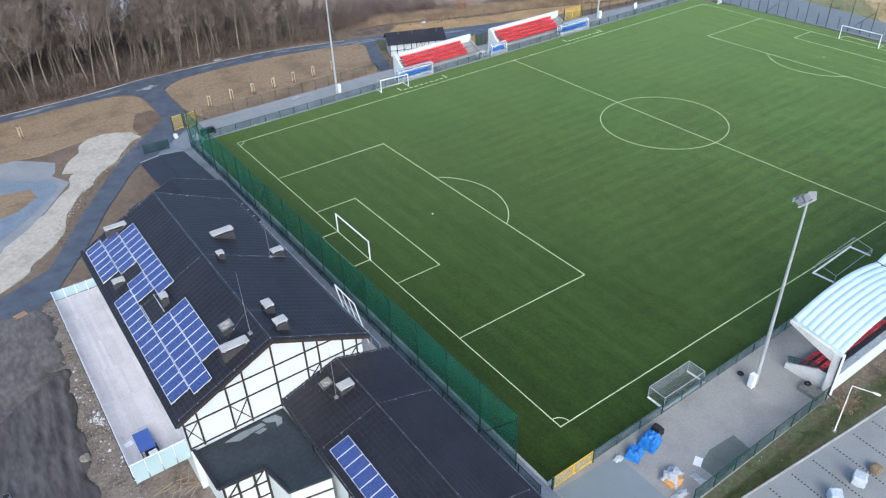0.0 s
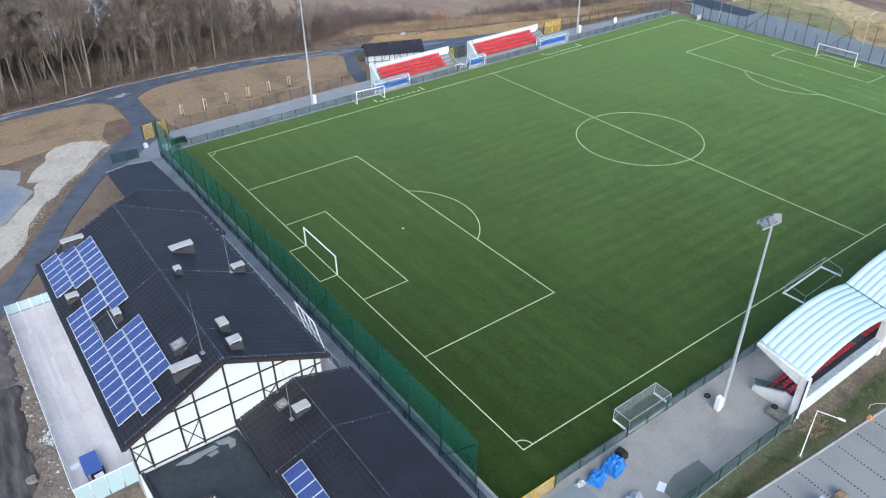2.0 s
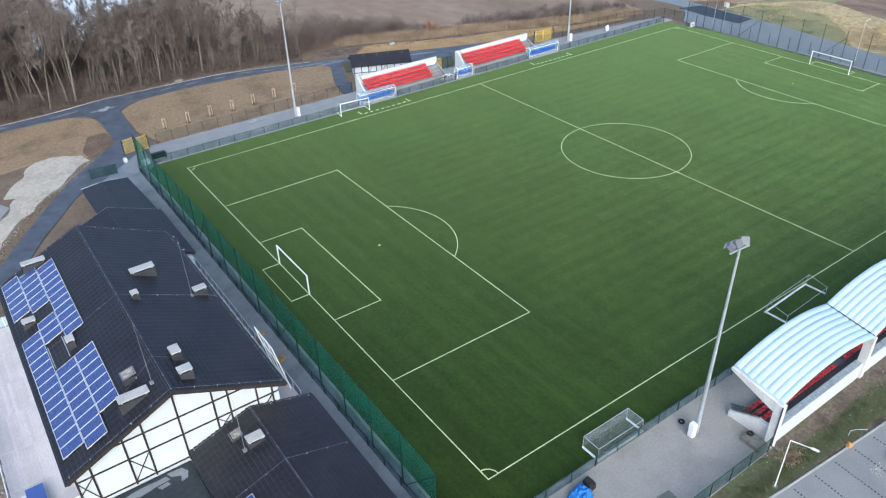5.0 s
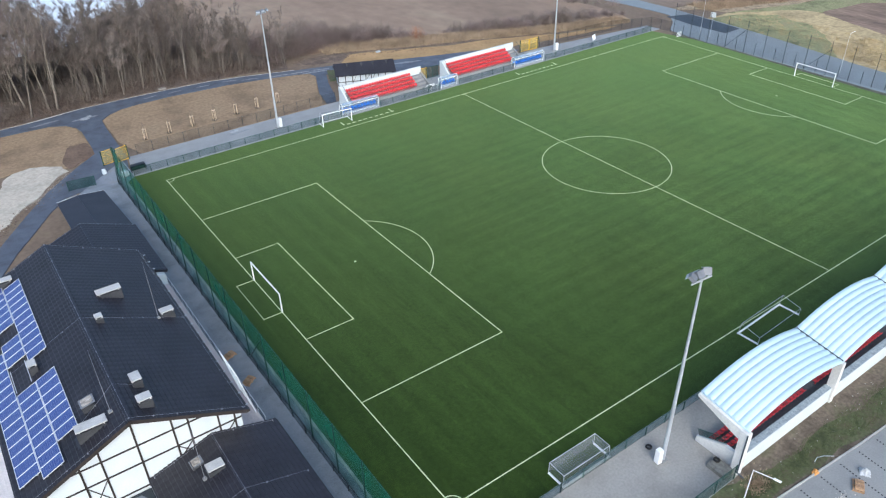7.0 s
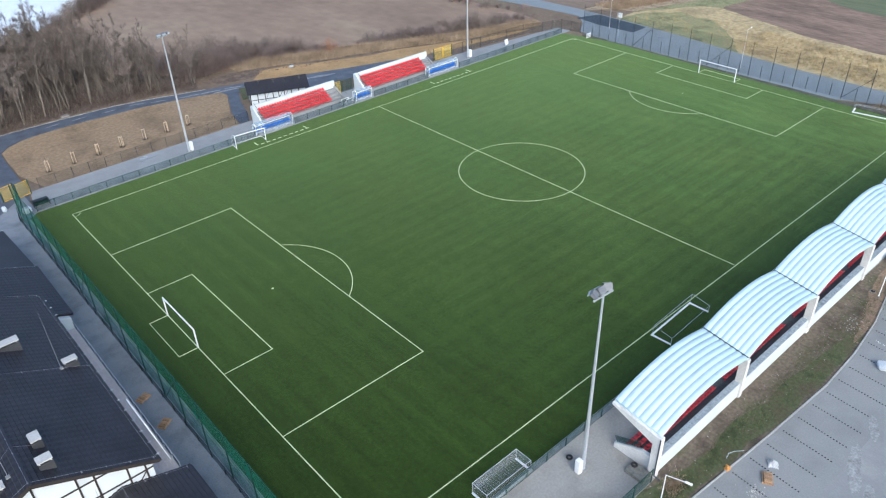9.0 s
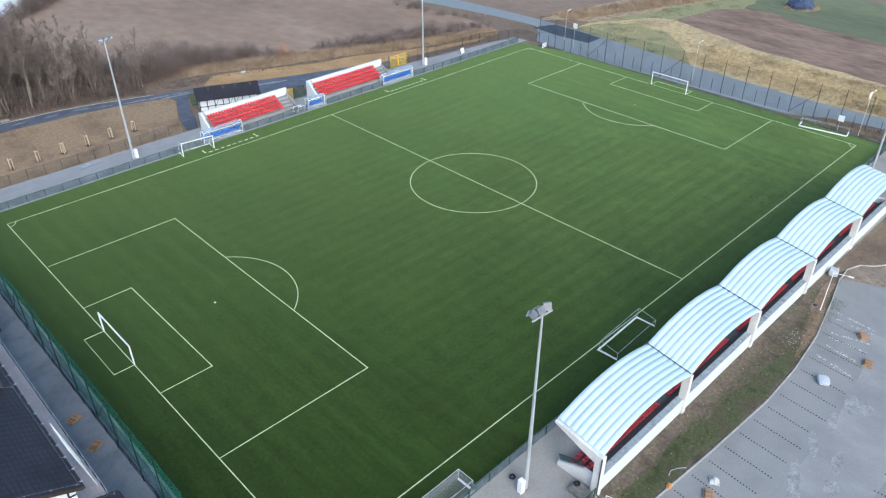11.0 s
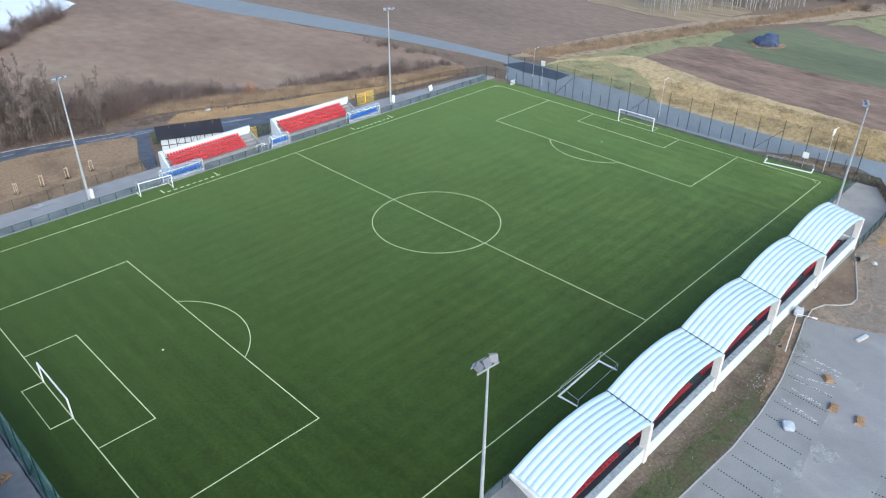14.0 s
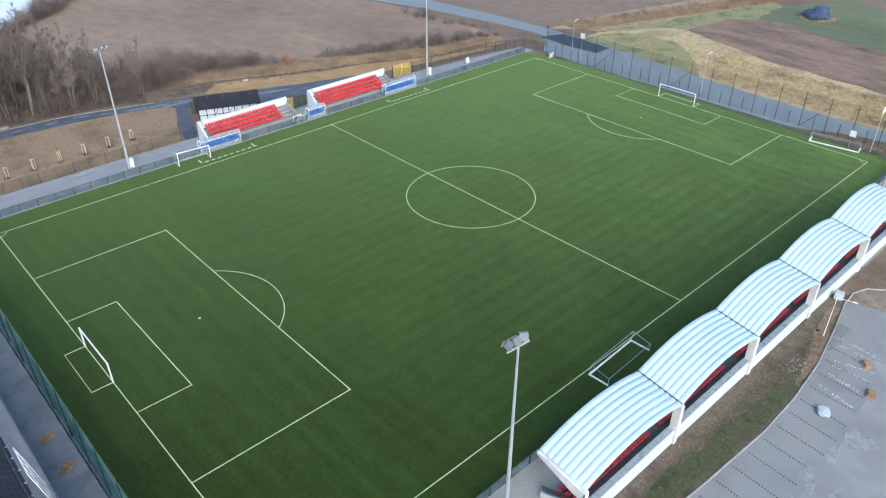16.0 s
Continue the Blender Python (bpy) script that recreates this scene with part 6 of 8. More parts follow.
# ---- annex, flat roof link, north wing, lean-to ----
annex = thing("annex", (-13.5, 0, 0), "lower white wing with an anthracite tiled roof", "clubhouse wing")
AX, AZ, AE = -13.55, 6.55, 5.0


def az_at(x):
    return AZ - abs(x - AX) * (AZ - AE) / 4.95


gabled(annex, -18.1, -9.1, -13.6, 11.9, -0.2, 4.85, AX, 6.3)
aL = slope("roof_slope", -18.5, AE, AX, AZ, -14.2, 11.95, annex)
aR = slope("roof_slope", -8.6, AE, AX, AZ, -14.2, 11.95, annex)
part("ridge_cap", bar((AX, -14.2, AZ + 0.05), (AX, 11.95, AZ + 0.05), 0.20, 0.08), RIDGE, annex)
for x in (-18.56, -8.54):
    part("gutter", bar((x, -14.2, AE - 0.1), (x, 11.9, AE - 0.1), 0.15, sides=8), RIDGE, annex)
wire(annex, [(AX, -14, AZ), (AX, 11.8, AZ)])
for y in (5.6, 11.7, -6.0):
    wire(annex, [(-18.2, y, az_at(-18.2)), (AX, y, AZ), (-8.9, y, az_at(-8.9))])
chimney(-15.1, -13.9, 8.3, 9.1, 6.62, aL, zfun=az_at)
hatch2 = thing("roof_hatch", (-15.4, 10.3, az_at(-15.4)), "small roof hatch with dusty brown glazing", "roof hatch")
part("upstand", bx(-15.8, -15.0, 9.9, 10.7, az_at(-15.8) - 0.1, az_at(-15.0) + 0.12), SLATE, hatch2)
lid = part("lid", bar((-15.85, 10.3, az_at(-15.85) + 0.32), (-14.95, 10.3, az_at(-14.95) + 0.22), 0.80, 0.06), HOUSING, hatch2, "grey hatch frame")
part("pane", bar((-15.72, 10.3, az_at(-15.72) + 0.345), (-15.08, 10.3, az_at(-15.08) + 0.265), 0.62, 0.03), HATCHGLASS, lid, "dusty brown glazing")
air_rod(-15.4, 8.6, az_at(-15.4) + 0.06, 5.0, "slim steel lightning rod on the annex roof")
for y in (-9.5, -3.5, 2.5, 8.0):
    part("timber_post", bx(-18.15, -18.105, y - 0.09, y + 0.09, 0, 4.7), TIMBER, annex)

link = thing("entrance_block", (-22, 8, 0), "white entrance block with a dark felt flat roof", "entrance block")
FLAT = [(-25.7, 11.9), (-25.55, 7.6), (-22.2, 7.3), (-21.7, 4.4), (-18.6, 3.8), (-18.6, 11.9)]
inner = [(-25.45, 11.9), (-25.3, 7.85), (-22.0, 7.55), (-21.5, 4.65), (-18.6, 4.05), (-18.6, 11.9)]
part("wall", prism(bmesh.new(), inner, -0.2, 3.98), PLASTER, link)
part("flat_roof", prism(bmesh.new(), FLAT, 3.985, 4.2), FELT, link)
for a, b in zip(FLAT, FLAT[1:4]):
    part("parapet", bar((*a, 4.3), (*b, 4.3), 0.22, 0.2), RIDGE, link)
for k, pts_ in enumerate(([(-23.6, 11.3), (-22.2, 11.55), (-20.6, 11.5), (-20.4, 11.1), (-21.6, 11.0), (-22.6, 10.75)], [(-20.5, 11.75), (-19.4, 11.7), (-19.1, 11.1), (-19.3, 10.5), (-19.8, 10.4), (-19.7, 11.0), (-20.3, 11.3)], [(-21.4, 10.8), (-20.6, 10.9), (-20.5, 10.6), (-21.2, 10.45)])):
    part("puddle", prism(bmesh.new(), rough_outline(pts_, 0.14, 0.25, 3 + k), 4.15, 4.206 + 0.001 * k), WET, link)
for x, y in ((-25.2, 7.78), (-24.2, 7.7), (-23.0, 7.58), (-22.1, 7.5)):
    part("timber_post", bx(x - 0.08, x + 0.08, y - 0.04 - 0.02, y + 0.03, 0, 3.95), TIMBER, link)
for z in (1.2, 2.6, 3.8):
    part("timber_rail", bar((-25.3, 7.82, z), (-22.0, 7.52, z), 0.05, 0.14), TIMBER, link)
    part("timber_rail", bar((-21.5, 4.62, z), (-18.6, 4.02, z), 0.05, 0.14), TIMBER, link)
for a, b in ((0.2, 1.2), (2.0, 1.1)):
    part("timber_brace", bar((-25.2 + a, 7.78 - a * 0.09, 2.65), (-25.2 + a + 0.9, 7.70 - a * 0.09, 3.75), 0.05, 0.12), TIMBER, link)

wing = thing("north_wing", (-14, 44, 0), "lower tiled wing at the end of the clubhouse", "clubhouse wing")
NZ, NE, NXR = 6.6, 4.45, -14.0


def nz_at(x):
    return NZ - abs(x - NXR) * (NZ - NE) / 5.5


gabled(wing, -19.1, -8.9, 38.25, 49.8, -0.2, 4.3, NXR, 6.3)
slope("roof_slope", NXR - 5.5, NE, NXR, NZ, 38.72, 50.2, wing)
slope("roof_slope", NXR + 5.5, NE, NXR, NZ, 38.72, 50.2, wing)
part("ridge_cap", bar((NXR, 38.75, NZ + 0.05), (NXR, 50.2, NZ + 0.05), 0.20, 0.08), RIDGE, wing)
wire(wing, [(-19.2, 50.0, nz_at(-19.2)), (NXR, 50.0, NZ), (-8.8, 50.0, nz_at(-8.8))])
leanto = thing("lean_to", (-11.6, 56, 0), "low lean-to with a dark sheet roof", "lean-to")
part("wall", prism(bmesh.new(), [(-12.6, 50.1), (-8.9, 50.1), (-9.4, 61.8), (-12.6, 61.8)], -0.2, 3.4), GREYC, leanto)
for side, pts in ((-1, [(-14.6, 50.05), (-11.9, 50.05), (-12.1, 62.5), (-14.6, 62.8)]), (1, [(-11.88, 50.05), (-8.5, 50.05), (-8.95, 62.9), (-12.08, 62.5)])):
    bm = prism(bmesh.new(), pts, 3.95, 4.12)
    for v in bm.verts:
        v.co.z += 0.35 * (62.5 - v.co.y) / 12 - 0.16 * abs(v.co.x + 12.0)
    part("roof_sheet", bm, TILE if side > 0 else RIDGE, leanto)
part("ridge_cap", bar((-11.89, 50.1, 4.51), (-12.09, 62.45, 4.15), 0.14, 0.05), RIDGE, leanto)
part("edge_flashing", bar((-14.6, 62.85, 3.72), (-12.1, 62.52, 4.10), 0.05, 0.07), GALV, leanto)
part("edge_flashing", bar((-12.1, 62.52, 4.10), (-8.95, 62.92, 3.60), 0.05, 0.07), GALV, leanto)

# ---- solar panels ----
pan = thing("solar_panel", (0, 0, 0), "blue solar panel in a silver frame on the roof slope", "solar panel", "solar panels on the roofs")
part("cell_sheet", bx(-0.79, 0.79, -0.485, 0.485, 0.0, 0.035), CELLS, pan, local=True)
bm = bmesh.new()
for a in ((-0.83, -0.791, -0.52, 0.52), (0.791, 0.83, -0.52, 0.52), (-0.79, 0.79, -0.52, -0.486), (-0.79, 0.79, 0.486, 0.52)):
    box(bm, *a, -0.01, 0.05)
part("frame", bm, ALU, pan, local=True)
part("mounting_rail", bx(-0.6, -0.5, -0.52, 0.52, -0.09, -0.011), GALV, pan, local=True)
part("mounting_rail", bx(0.5, 0.6, -0.52, 0.52, -0.09, -0.011), GALV, pan, local=True)
tiltm, tilta = math.degrees(math.atan2(RZ - EZ, HALF)), math.degrees(math.atan2(AZ - AE, 4.95))
cols = [(-25.25, [(37.8, 31.4), (28.0, 13.4)]), (-23.71, [(37.1, 30.9), (28.9, 25.4), (21.9, 12.2)]), (-22.17, [(36.3, 24.7), (21.9, 14.7)])]
spots = []
for x, runs in cols:
    for a, b in runs:
        k = round((a - b) / 1.055)
        spots += [(x, a - 0.53 - i * 1.055, rz_at(x) + 0.2, -tiltm) for i in range(k)]
spots += [(-17.25, 4.45 - i * 1.055, az_at(-17.25) + 0.2, -tilta) for i in range(12)]
for i, (x, y, z, a) in enumerate(spots):
    if i:
        copy_thing(pan, pose(x, y, z, 0, a, 0))
pan.matrix_basis = pose(*spots[0][:3], 0, spots[0][3], 0)


# ---- trees and scrub ----
def ribbon(V, F, a, b, w):
    """The finest twig: a thin sliver."""
    d = (b - a).cross(Vector((0.3, 0.2, 1.0)))
    d = d.normalized() * w if d.length > 1e-6 else Vector((w, 0, 0))
    k = len(V)
    V += [tuple(a - d), tuple(a + d), tuple(b)]
    F.append((k, k + 1, k + 2))


def bare_tree(seed, h, stems=1, bark=BARK, twig=TWIG, limbs=13, spread=0.42, first=0.3):
    """A leafless tree: tapering stems, limbs, boughs and many fine twigs."""
    rnd = random.Random(seed)
    TV, TF, CV, CF = [], [], [], []

    def vec(a, e):
        return Vector((math.cos(a) * math.cos(e), math.sin(a) * math.cos(e), math.sin(e)))

    def wander(p, d, length, k, bend, lift):
        pts = [p.copy()]
        for _ in range(k):
            d = (d + Vector((rnd.uniform(-bend, bend), rnd.uniform(-bend, bend), rnd.uniform(-bend, bend) + lift))).normalized()
            pts.append(pts[-1] + d * length / k)
        return pts

    for s in range(stems):
        a0 = rnd.uniform(0, 6.28)
        root = Vector((0, 0, -0.15)) if stems == 1 else Vector((math.cos(a0) * 0.5, math.sin(a0) * 0.5, -0.15))
        hh = h * rnd.uniform(0.85, 1.0)
        trunk = wander(root, vec(a0, radians(90 if stems == 1 else 85)), hh, 7, 0.10, 0.03)
        r0 = hh * 0.0112 / (1 if stems == 1 else 1.25)
        tube(TV, TF, trunk, [r0 * (1 - 0.86 * i / 7) * (1.25 if i == 0 else 1) for i in range(8)], 6)
        for b in range(limbs):
            t = first + (0.97 - first) * (b + rnd.random()) / limbs
            i = min(6, int(t * 7))
            p = trunk[i].lerp(trunk[i + 1], t * 7 - i)
            ln = hh * spread * (1.15 - t) * rnd.uniform(0.7, 1.15)
            limb = wander(p, vec(rnd.uniform(0, 6.28), radians(rnd.uniform(30, 62))), ln, 4, 0.22, 0.08)
            r1 = r0 * (1 - 0.8 * t) * 0.55
            tube(TV, TF, limb, [r1, r1 * 0.7, r1 * 0.5, r1 * 0.33, r1 * 0.16], 4)
            for c in range(max(2, int(8 * ln / (hh * 0.3)))):
                u = rnd.uniform(0.25, 1.0)
                j = min(3, int(u * 4))
                q = limb[j].lerp(limb[j + 1], u * 4 - j)
                l2 = ln * rnd.uniform(0.25, 0.5)
                bough = wander(q, vec(rnd.uniform(0, 6.28), radians(rnd.uniform(5, 70))), l2, 2, 0.3, 0.1)
                tube(CV, CF, bough, [0.026, 0.017, 0.006], 3)
                for d in range(44):
                    w = rnd.uniform(0.1, 1.0)
                    k = min(1, int(w * 2))
                    g = bough[k].lerp(bough[k + 1], w * 2 - k)
                    tip = wander(g, vec(rnd.uniform(0, 6.28), radians(rnd.uniform(0, 75))), rnd.uniform(0.5, 1.3), 1, 0.2, 0.1)
                    ribbon(CV, CF, tip[0], tip[1], 0.0125)
    tree = thing("bare_tree", (0, 0, 0), "leafless grey-brown tree in the lakeside wood", "tree")
    from_lists("trunk", TV, TF, bark, tree, True)
    from_lists("crown", CV, CF, twig, tree)
    return tree


def bush(seed, h, r, material, stems=26, twigs=1150, label="leafless brown shrub among dry grass"):
    """A rounded, airy shrub: leaning stems and fine twigs through a dome."""
    rnd = random.Random(seed)
    V, F = [], []
    for s in range(stems):
        a, lean = rnd.uniform(0, 6.28), rnd.uniform(0.05, 0.9)
        p0 = Vector((math.cos(a) * 0.25 * r * lean, math.sin(a) * 0.25 * r * lean, -0.1))
        end = Vector((math.cos(a) * r * lean, math.sin(a) * r * lean, h * math.sqrt(1 - 0.8 * lean * lean) * rnd.uniform(0.7, 0.95)))
        mid = p0.lerp(end, 0.5) + Vector((rnd.uniform(-0.15, 0.15), rnd.uniform(-0.15, 0.15), 0.1 * h))
        tube(V, F, [p0, mid, end], [0.024, 0.014, 0.004], 3)
    for t in range(twigs):
        a, q = rnd.uniform(0, 6.28), math.sqrt(rnd.random())
        lump = 1 + 0.25 * math.sin(3 * a + seed) + 0.12 * math.sin(7 * a)
        top = h * math.sqrt(1 - 0.85 * q * q) * (0.85 + 0.15 * math.sin(5 * a + 9 * q))
        p = Vector((math.cos(a) * r * q * lump, math.sin(a) * r * q * lump, top * rnd.random() ** 0.7))
        d = Vector((math.cos(a) * q + rnd.uniform(-0.6, 0.6), math.sin(a) * q + rnd.uniform(-0.6, 0.6), rnd.uniform(0.2, 1.2))).normalized()
        ribbon(V, F, p, p + d * rnd.uniform(0.35, 0.85), 0.011)
    ob = thing("shrub", (0, 0, 0), label, "shrub")
    from_lists("crown", V, F, material, ob)
    return ob


rt = random.Random(11)
trees = [bare_tree(21, 15.5, 2, limbs=9, spread=0.36), bare_tree(22, 13.5, 2, limbs=9), bare_tree(23, 16.5, 1, limbs=14, spread=0.36), bare_tree(24, 13.0, 4, limbs=6, spread=0.34), bare_tree(25, 14.5, 1, spread=0.46, limbs=12)]
for t in trees:
    tagged(t, group="lakeside wood")
PATH_EDGE = [(-90, 106), (-45, 104), (-21.6, 103.4), (-8.5, 104.2), (1.6, 105.0), (10.7, 104.8), (18, 104.2), (25.1, 103.0), (34.7, 100.4), (46, 99)]


def edge_y(x):
    for (a, ya), (b, yb) in zip(PATH_EDGE, PATH_EDGE[1:]):
        if a <= x <= b:
            return ya + (yb - ya) * (x - a) / (b - a)
    return 120


patch("wood_floor", [(-90, 105.6), (-45, 103.2), (-21.6, 102.6), (-8.5, 103.2), (1.6, 104.2), (10.7, 104.0), (18, 103.4), (25.1, 102.2), (34, 99.6), (36, 106), (30, 115), (21, 122), (12, 127), (6, 136), (4, 142.6), (-3, 139), (-12, 144.4), (-40, 147), (-90, 150)], -0.05,
      mat("leaf_litter", (0.116, 0.088, 0.070), 0.95, 0.35, 0.2, 2.2, 0.6, second=(0.150, 0.112, 0.084), amount=0.45), "dark leaf litter under the bare trees", 0.6, seed=41, category="forest floor")
used = set()
spots = []
for row in range(12):
    x = -62.0
    while x < 38:
        depth = 1.6 + row * 3.9 + rt.uniform(-1.2, 1.4)
        lim = 40 if x < -12 else 40 - (x + 12) * 1.4 if x < 0 else 22 if x < 16 else 22 - (x - 16) * 0.62
        if depth < lim and not (row == 0 and rt.random() < 0.12):
            spots.append((x + rt.uniform(-1.5, 1.5), edge_y(min(44, x)) + depth, row))
        x += rt.uniform(2.2, 3.6)
for x, y, row in spots:
    k = rt.randrange(5)
    s = rt.uniform(0.72, 1.05) * (0.66 if x > 30 else 0.82 if x > 22 else 1.04 if x > -4 else 1.24)
    m = pose(x, y, -0.06, rt.uniform(-4, 4), rt.uniform(-4, 4), rt.uniform(0, 360)) @ Matrix.Diagonal((s, s, s * rt.uniform(0.92, 1.08), 1))
    if k not in used:
        used.add(k)
        trees[k].matrix_basis = m
    else:
        copy_thing(trees[k], m @ Matrix.Diagonal(tuple(1 / q for q in trees[k].scale) + (1,)))
for i in range(26):
    t = rt.random()
    k = rt.randrange(5)
    z = rt.uniform(0.25, 0.45)
    copy_thing(trees[k], pose(14 + 48 * t + rt.uniform(-2, 2), 151 + 44 * t + rt.uniform(-3, 1.5), -0.06, 0, 0, rt.uniform(0, 360)) @ Matrix.Diagonal((z, z, z, 1)) @ Matrix.Diagonal(tuple(1 / q for q in trees[k].scale) + (1,)))
copy_thing(trees[4], pose(21.5, 157.0, -0.06, 0, 0, 50) @ Matrix.Diagonal((0.6, 0.6, 0.6, 1)) @ Matrix.Diagonal(tuple(1 / q for q in trees[4].scale) + (1,)))
birch = bare_tree(31, 14.0, 1, bark=BIRCH, limbs=10, spread=0.3, first=0.42)
birch.name = "birch_tree"
tagged(birch, "leafless white-stemmed birch at the field edge", "tree", "birch wood")
birch.matrix_basis = pose(192, 74, 0)
for i in range(120):
    t = rt.random()
    x, y = 191 + 44 * t + rt.uniform(-2, 2), 76 - 26 * t + 18 * rt.random() ** 1.3
    copy_thing(birch, pose(x, y, -0.06, rt.uniform(-2, 2), rt.uniform(-2, 2), rt.uniform(0, 360)) @ Matrix.Diagonal((0.62, 0.62, rt.uniform(0.75, 1.0), 1)))
shrubs = [bush(51, 3.0, 2.1, SHRUB), bush(52, 2.3, 2.2, SHRUB), bush(53, 3.7, 2.2, TWIG)]
first = [True] * 3
places = []
for x0, y0, x1, y1, wide, count, s0 in ((48, 109.5, 60, 103.5, 2.4, 34, 0.95), (60, 103, 76, 98, 2.0, 10, 0.55), (75, 97.5, 87, 91.5, 1.7, 26, 0.75), (88, 92, 103, 87.5, 2.4, 26, 0.9), (103, 88, 112, 84, 1.5, 8, 0.6)):
    for i in range(count):
        t = rt.random()
        places.append((x0 + (x1 - x0) * t + rt.gauss(0, 1.0), y0 + (y1 - y0) * t + rt.gauss(0, wide * 0.6), s0 * rt.uniform(0.6, 1.2)))
for i in range(64):
    t = rt.random()
    places.append((33 + 17 * t + rt.uniform(-2, 2), 107 + 2 * t + rt.uniform(-3, 4) + 9 * rt.random() ** 3, 0.7 + 0.8 * rt.random()))
for i in range(18):
    t = rt.random()
    places.append((128 + 110 * t, 79 - 37 * t + rt.uniform(-1, 2), 0.35 + 0.3 * rt.random()))
for i in range(14):
    t = rt.random()
    places.append((116 - 8 * t + rt.uniform(-4, 1), 88 + 26 * t, 0.45 + 0.35 * rt.random()))
for i in range(70):
    t = rt.random()
    places.append((64 - 52 * t + rt.uniform(-1.5, 1.5), 197 - 48 * t + rt.uniform(-2.5, 1.5), 0.8 + 0.6 * rt.random()))
for i in range(12):
    places.append((244 + rt.uniform(-5, 30), 44 + rt.uniform(-14, 10), 1.0 + 0.7 * rt.random()))
for x, y, s in places:
    k = rt.randrange(3)
    m = pose(x, y, -0.07, 0, 0, rt.uniform(0, 360)) @ Matrix.Diagonal((s, s, s, 1))
    if first[k]:
        first[k] = False
        shrubs[k].matrix_basis = m
    else:
        copy_thing(shrubs[k], m @ Matrix.Diagonal(tuple(1 / q for q in shrubs[k].scale) + (1,)))
def thicket(name, label, count, spot, material, seed):
    """Many low leafless bushes grown into each other, as one mass of stems and twigs."""
    rnd = random.Random(seed)
    V, F = [], []
    for _ in range(count):
        x, y, k = spot(rnd)
        h, r = 2.6 * k, 2.0 * k
        for _ in range(9):
            a, lean = rnd.uniform(0, 6.28), rnd.uniform(0.05, 0.9)
            p0 = Vector((x + math.cos(a) * 0.2 * r, y + math.sin(a) * 0.2 * r, -0.12))
            tube(V, F, [p0, Vector((x + math.cos(a) * r * lean, y + math.sin(a) * r * lean, h * rnd.uniform(0.6, 0.95)))], [0.028, 0.006], 3)
        for _ in range(520):
            a, q = rnd.uniform(0, 6.28), math.sqrt(rnd.random())
            top = h * math.sqrt(1 - 0.85 * q * q)
            p = Vector((x + math.cos(a) * r * q, y + math.sin(a) * r * q, top * rnd.random() ** 0.7))
            d = Vector((math.cos(a) * q + rnd.uniform(-0.6, 0.6), math.sin(a) * q + rnd.uniform(-0.6, 0.6), rnd.uniform(0.2, 1.2))).normalized()
            ribbon(V, F, p, p + d * rnd.uniform(0.4, 1.0), 0.0125)
    return tagged(from_lists(name, V, F, material, None), label, "undergrowth", kind="stuff")


THICKET = mat("dark_thicket", (0.186, 0.152, 0.130), 0.95, 0.3, 0.4, 4, 0.0)


def thicket_spot(r):
    x = r.uniform(-60, 32)
    return x, edge_y(x) + 0.9 + 28 * r.random() ** 1.3, r.uniform(0.6, 1.0) + 0.8 * r.random() ** 2


thicket("thicket", "dark leafless undergrowth through the lakeside wood", 440, thicket_spot, THICKET, 91)
tree_r = bush(58, 3.4, 1.7, RUST, 30, 1500, "russet-leaved young beech beyond the brook")
tree_r.name = "young_beech"
tree_r.matrix_basis = pose(63.4, 98.6, -0.06)


def blades(name, label, count, spot, h0, h1, w, material, category, seed):
    """Dry blades and stalks in tufts."""
    rnd = random.Random(seed)
    V, F = [], []
    for _ in range(count):
        x, y, z = spot(rnd)
        for _ in range(5):
            a, h = rnd.uniform(0, 6.28), rnd.uniform(h0, h1)
            dx, dy = math.cos(a), math.sin(a)
            ox, oy = rnd.uniform(-0.35, 0.35), rnd.uniform(-0.35, 0.35)
            k = len(V)
            V += [(x + ox - dy * w, y + oy + dx * w, z), (x + ox + dy * w, y + oy - dx * w, z), (x + ox + dx * h * 0.3, y + oy + dy * h * 0.3, z + h)]
            F.append((k, k + 1, k + 2))
    ob = from_lists(name, V, F, material, None)
    return tagged(ob, label, category, kind="stuff")


REED_LINE = [(44, 105.4), (51, 102.8), (61, 98.2), (72, 94.2), (78, 91.6), (86, 88), (96, 84.4), (108, 81.4)]


def reed_spot(r):
    t = r.random()
    x = 44 + 64 * t
    for (a, ya), (b, yb) in zip(REED_LINE, REED_LINE[1:]):
        if a <= x <= b:
            return x, ya + (yb - ya) * (x - a) / (b - a) + r.uniform(-1, 1) * (3.0 - 1.2 * t), -0.06
    return x, 82, -0.06


blades("reeds", "band of dry reeds along the brook", 6400, reed_spot, 0.35, 1.15, 0.05, REED, "reeds", 61)


def meadow_spot(r):
    y = r.uniform(-45, 68)
    if y > 42 and r.random() < 0.75:
        y -= 60
    return (120.6 + (0.045 * (y - 8) if y > 8 else 0.0)) + r.random() * 15.0, y, -0.05


blades("dry_grass", "tufts of dry yellow grass beside the road", 5600, meadow_spot, 0.15, 0.55, 0.05, MEADOW, "grass", 62)


def rim_spot(r):
    t = r.random()
    return 129 + 118 * t, 76.5 - 38 * t + r.uniform(-2.6, 4.2), -0.05


blades("tall_grass", "tall dry grass along the field track", 5200, rim_spot, 0.4, 1.2, 0.06, REED, "grass", 63)


def verge_spot(r):
    x = 4 + 58 * r.random() ** 1.7
    return x, -12.5 - r.random() * (0.35 + 2.5 * min(1, max(0, (x - 5) / 35))), -0.012


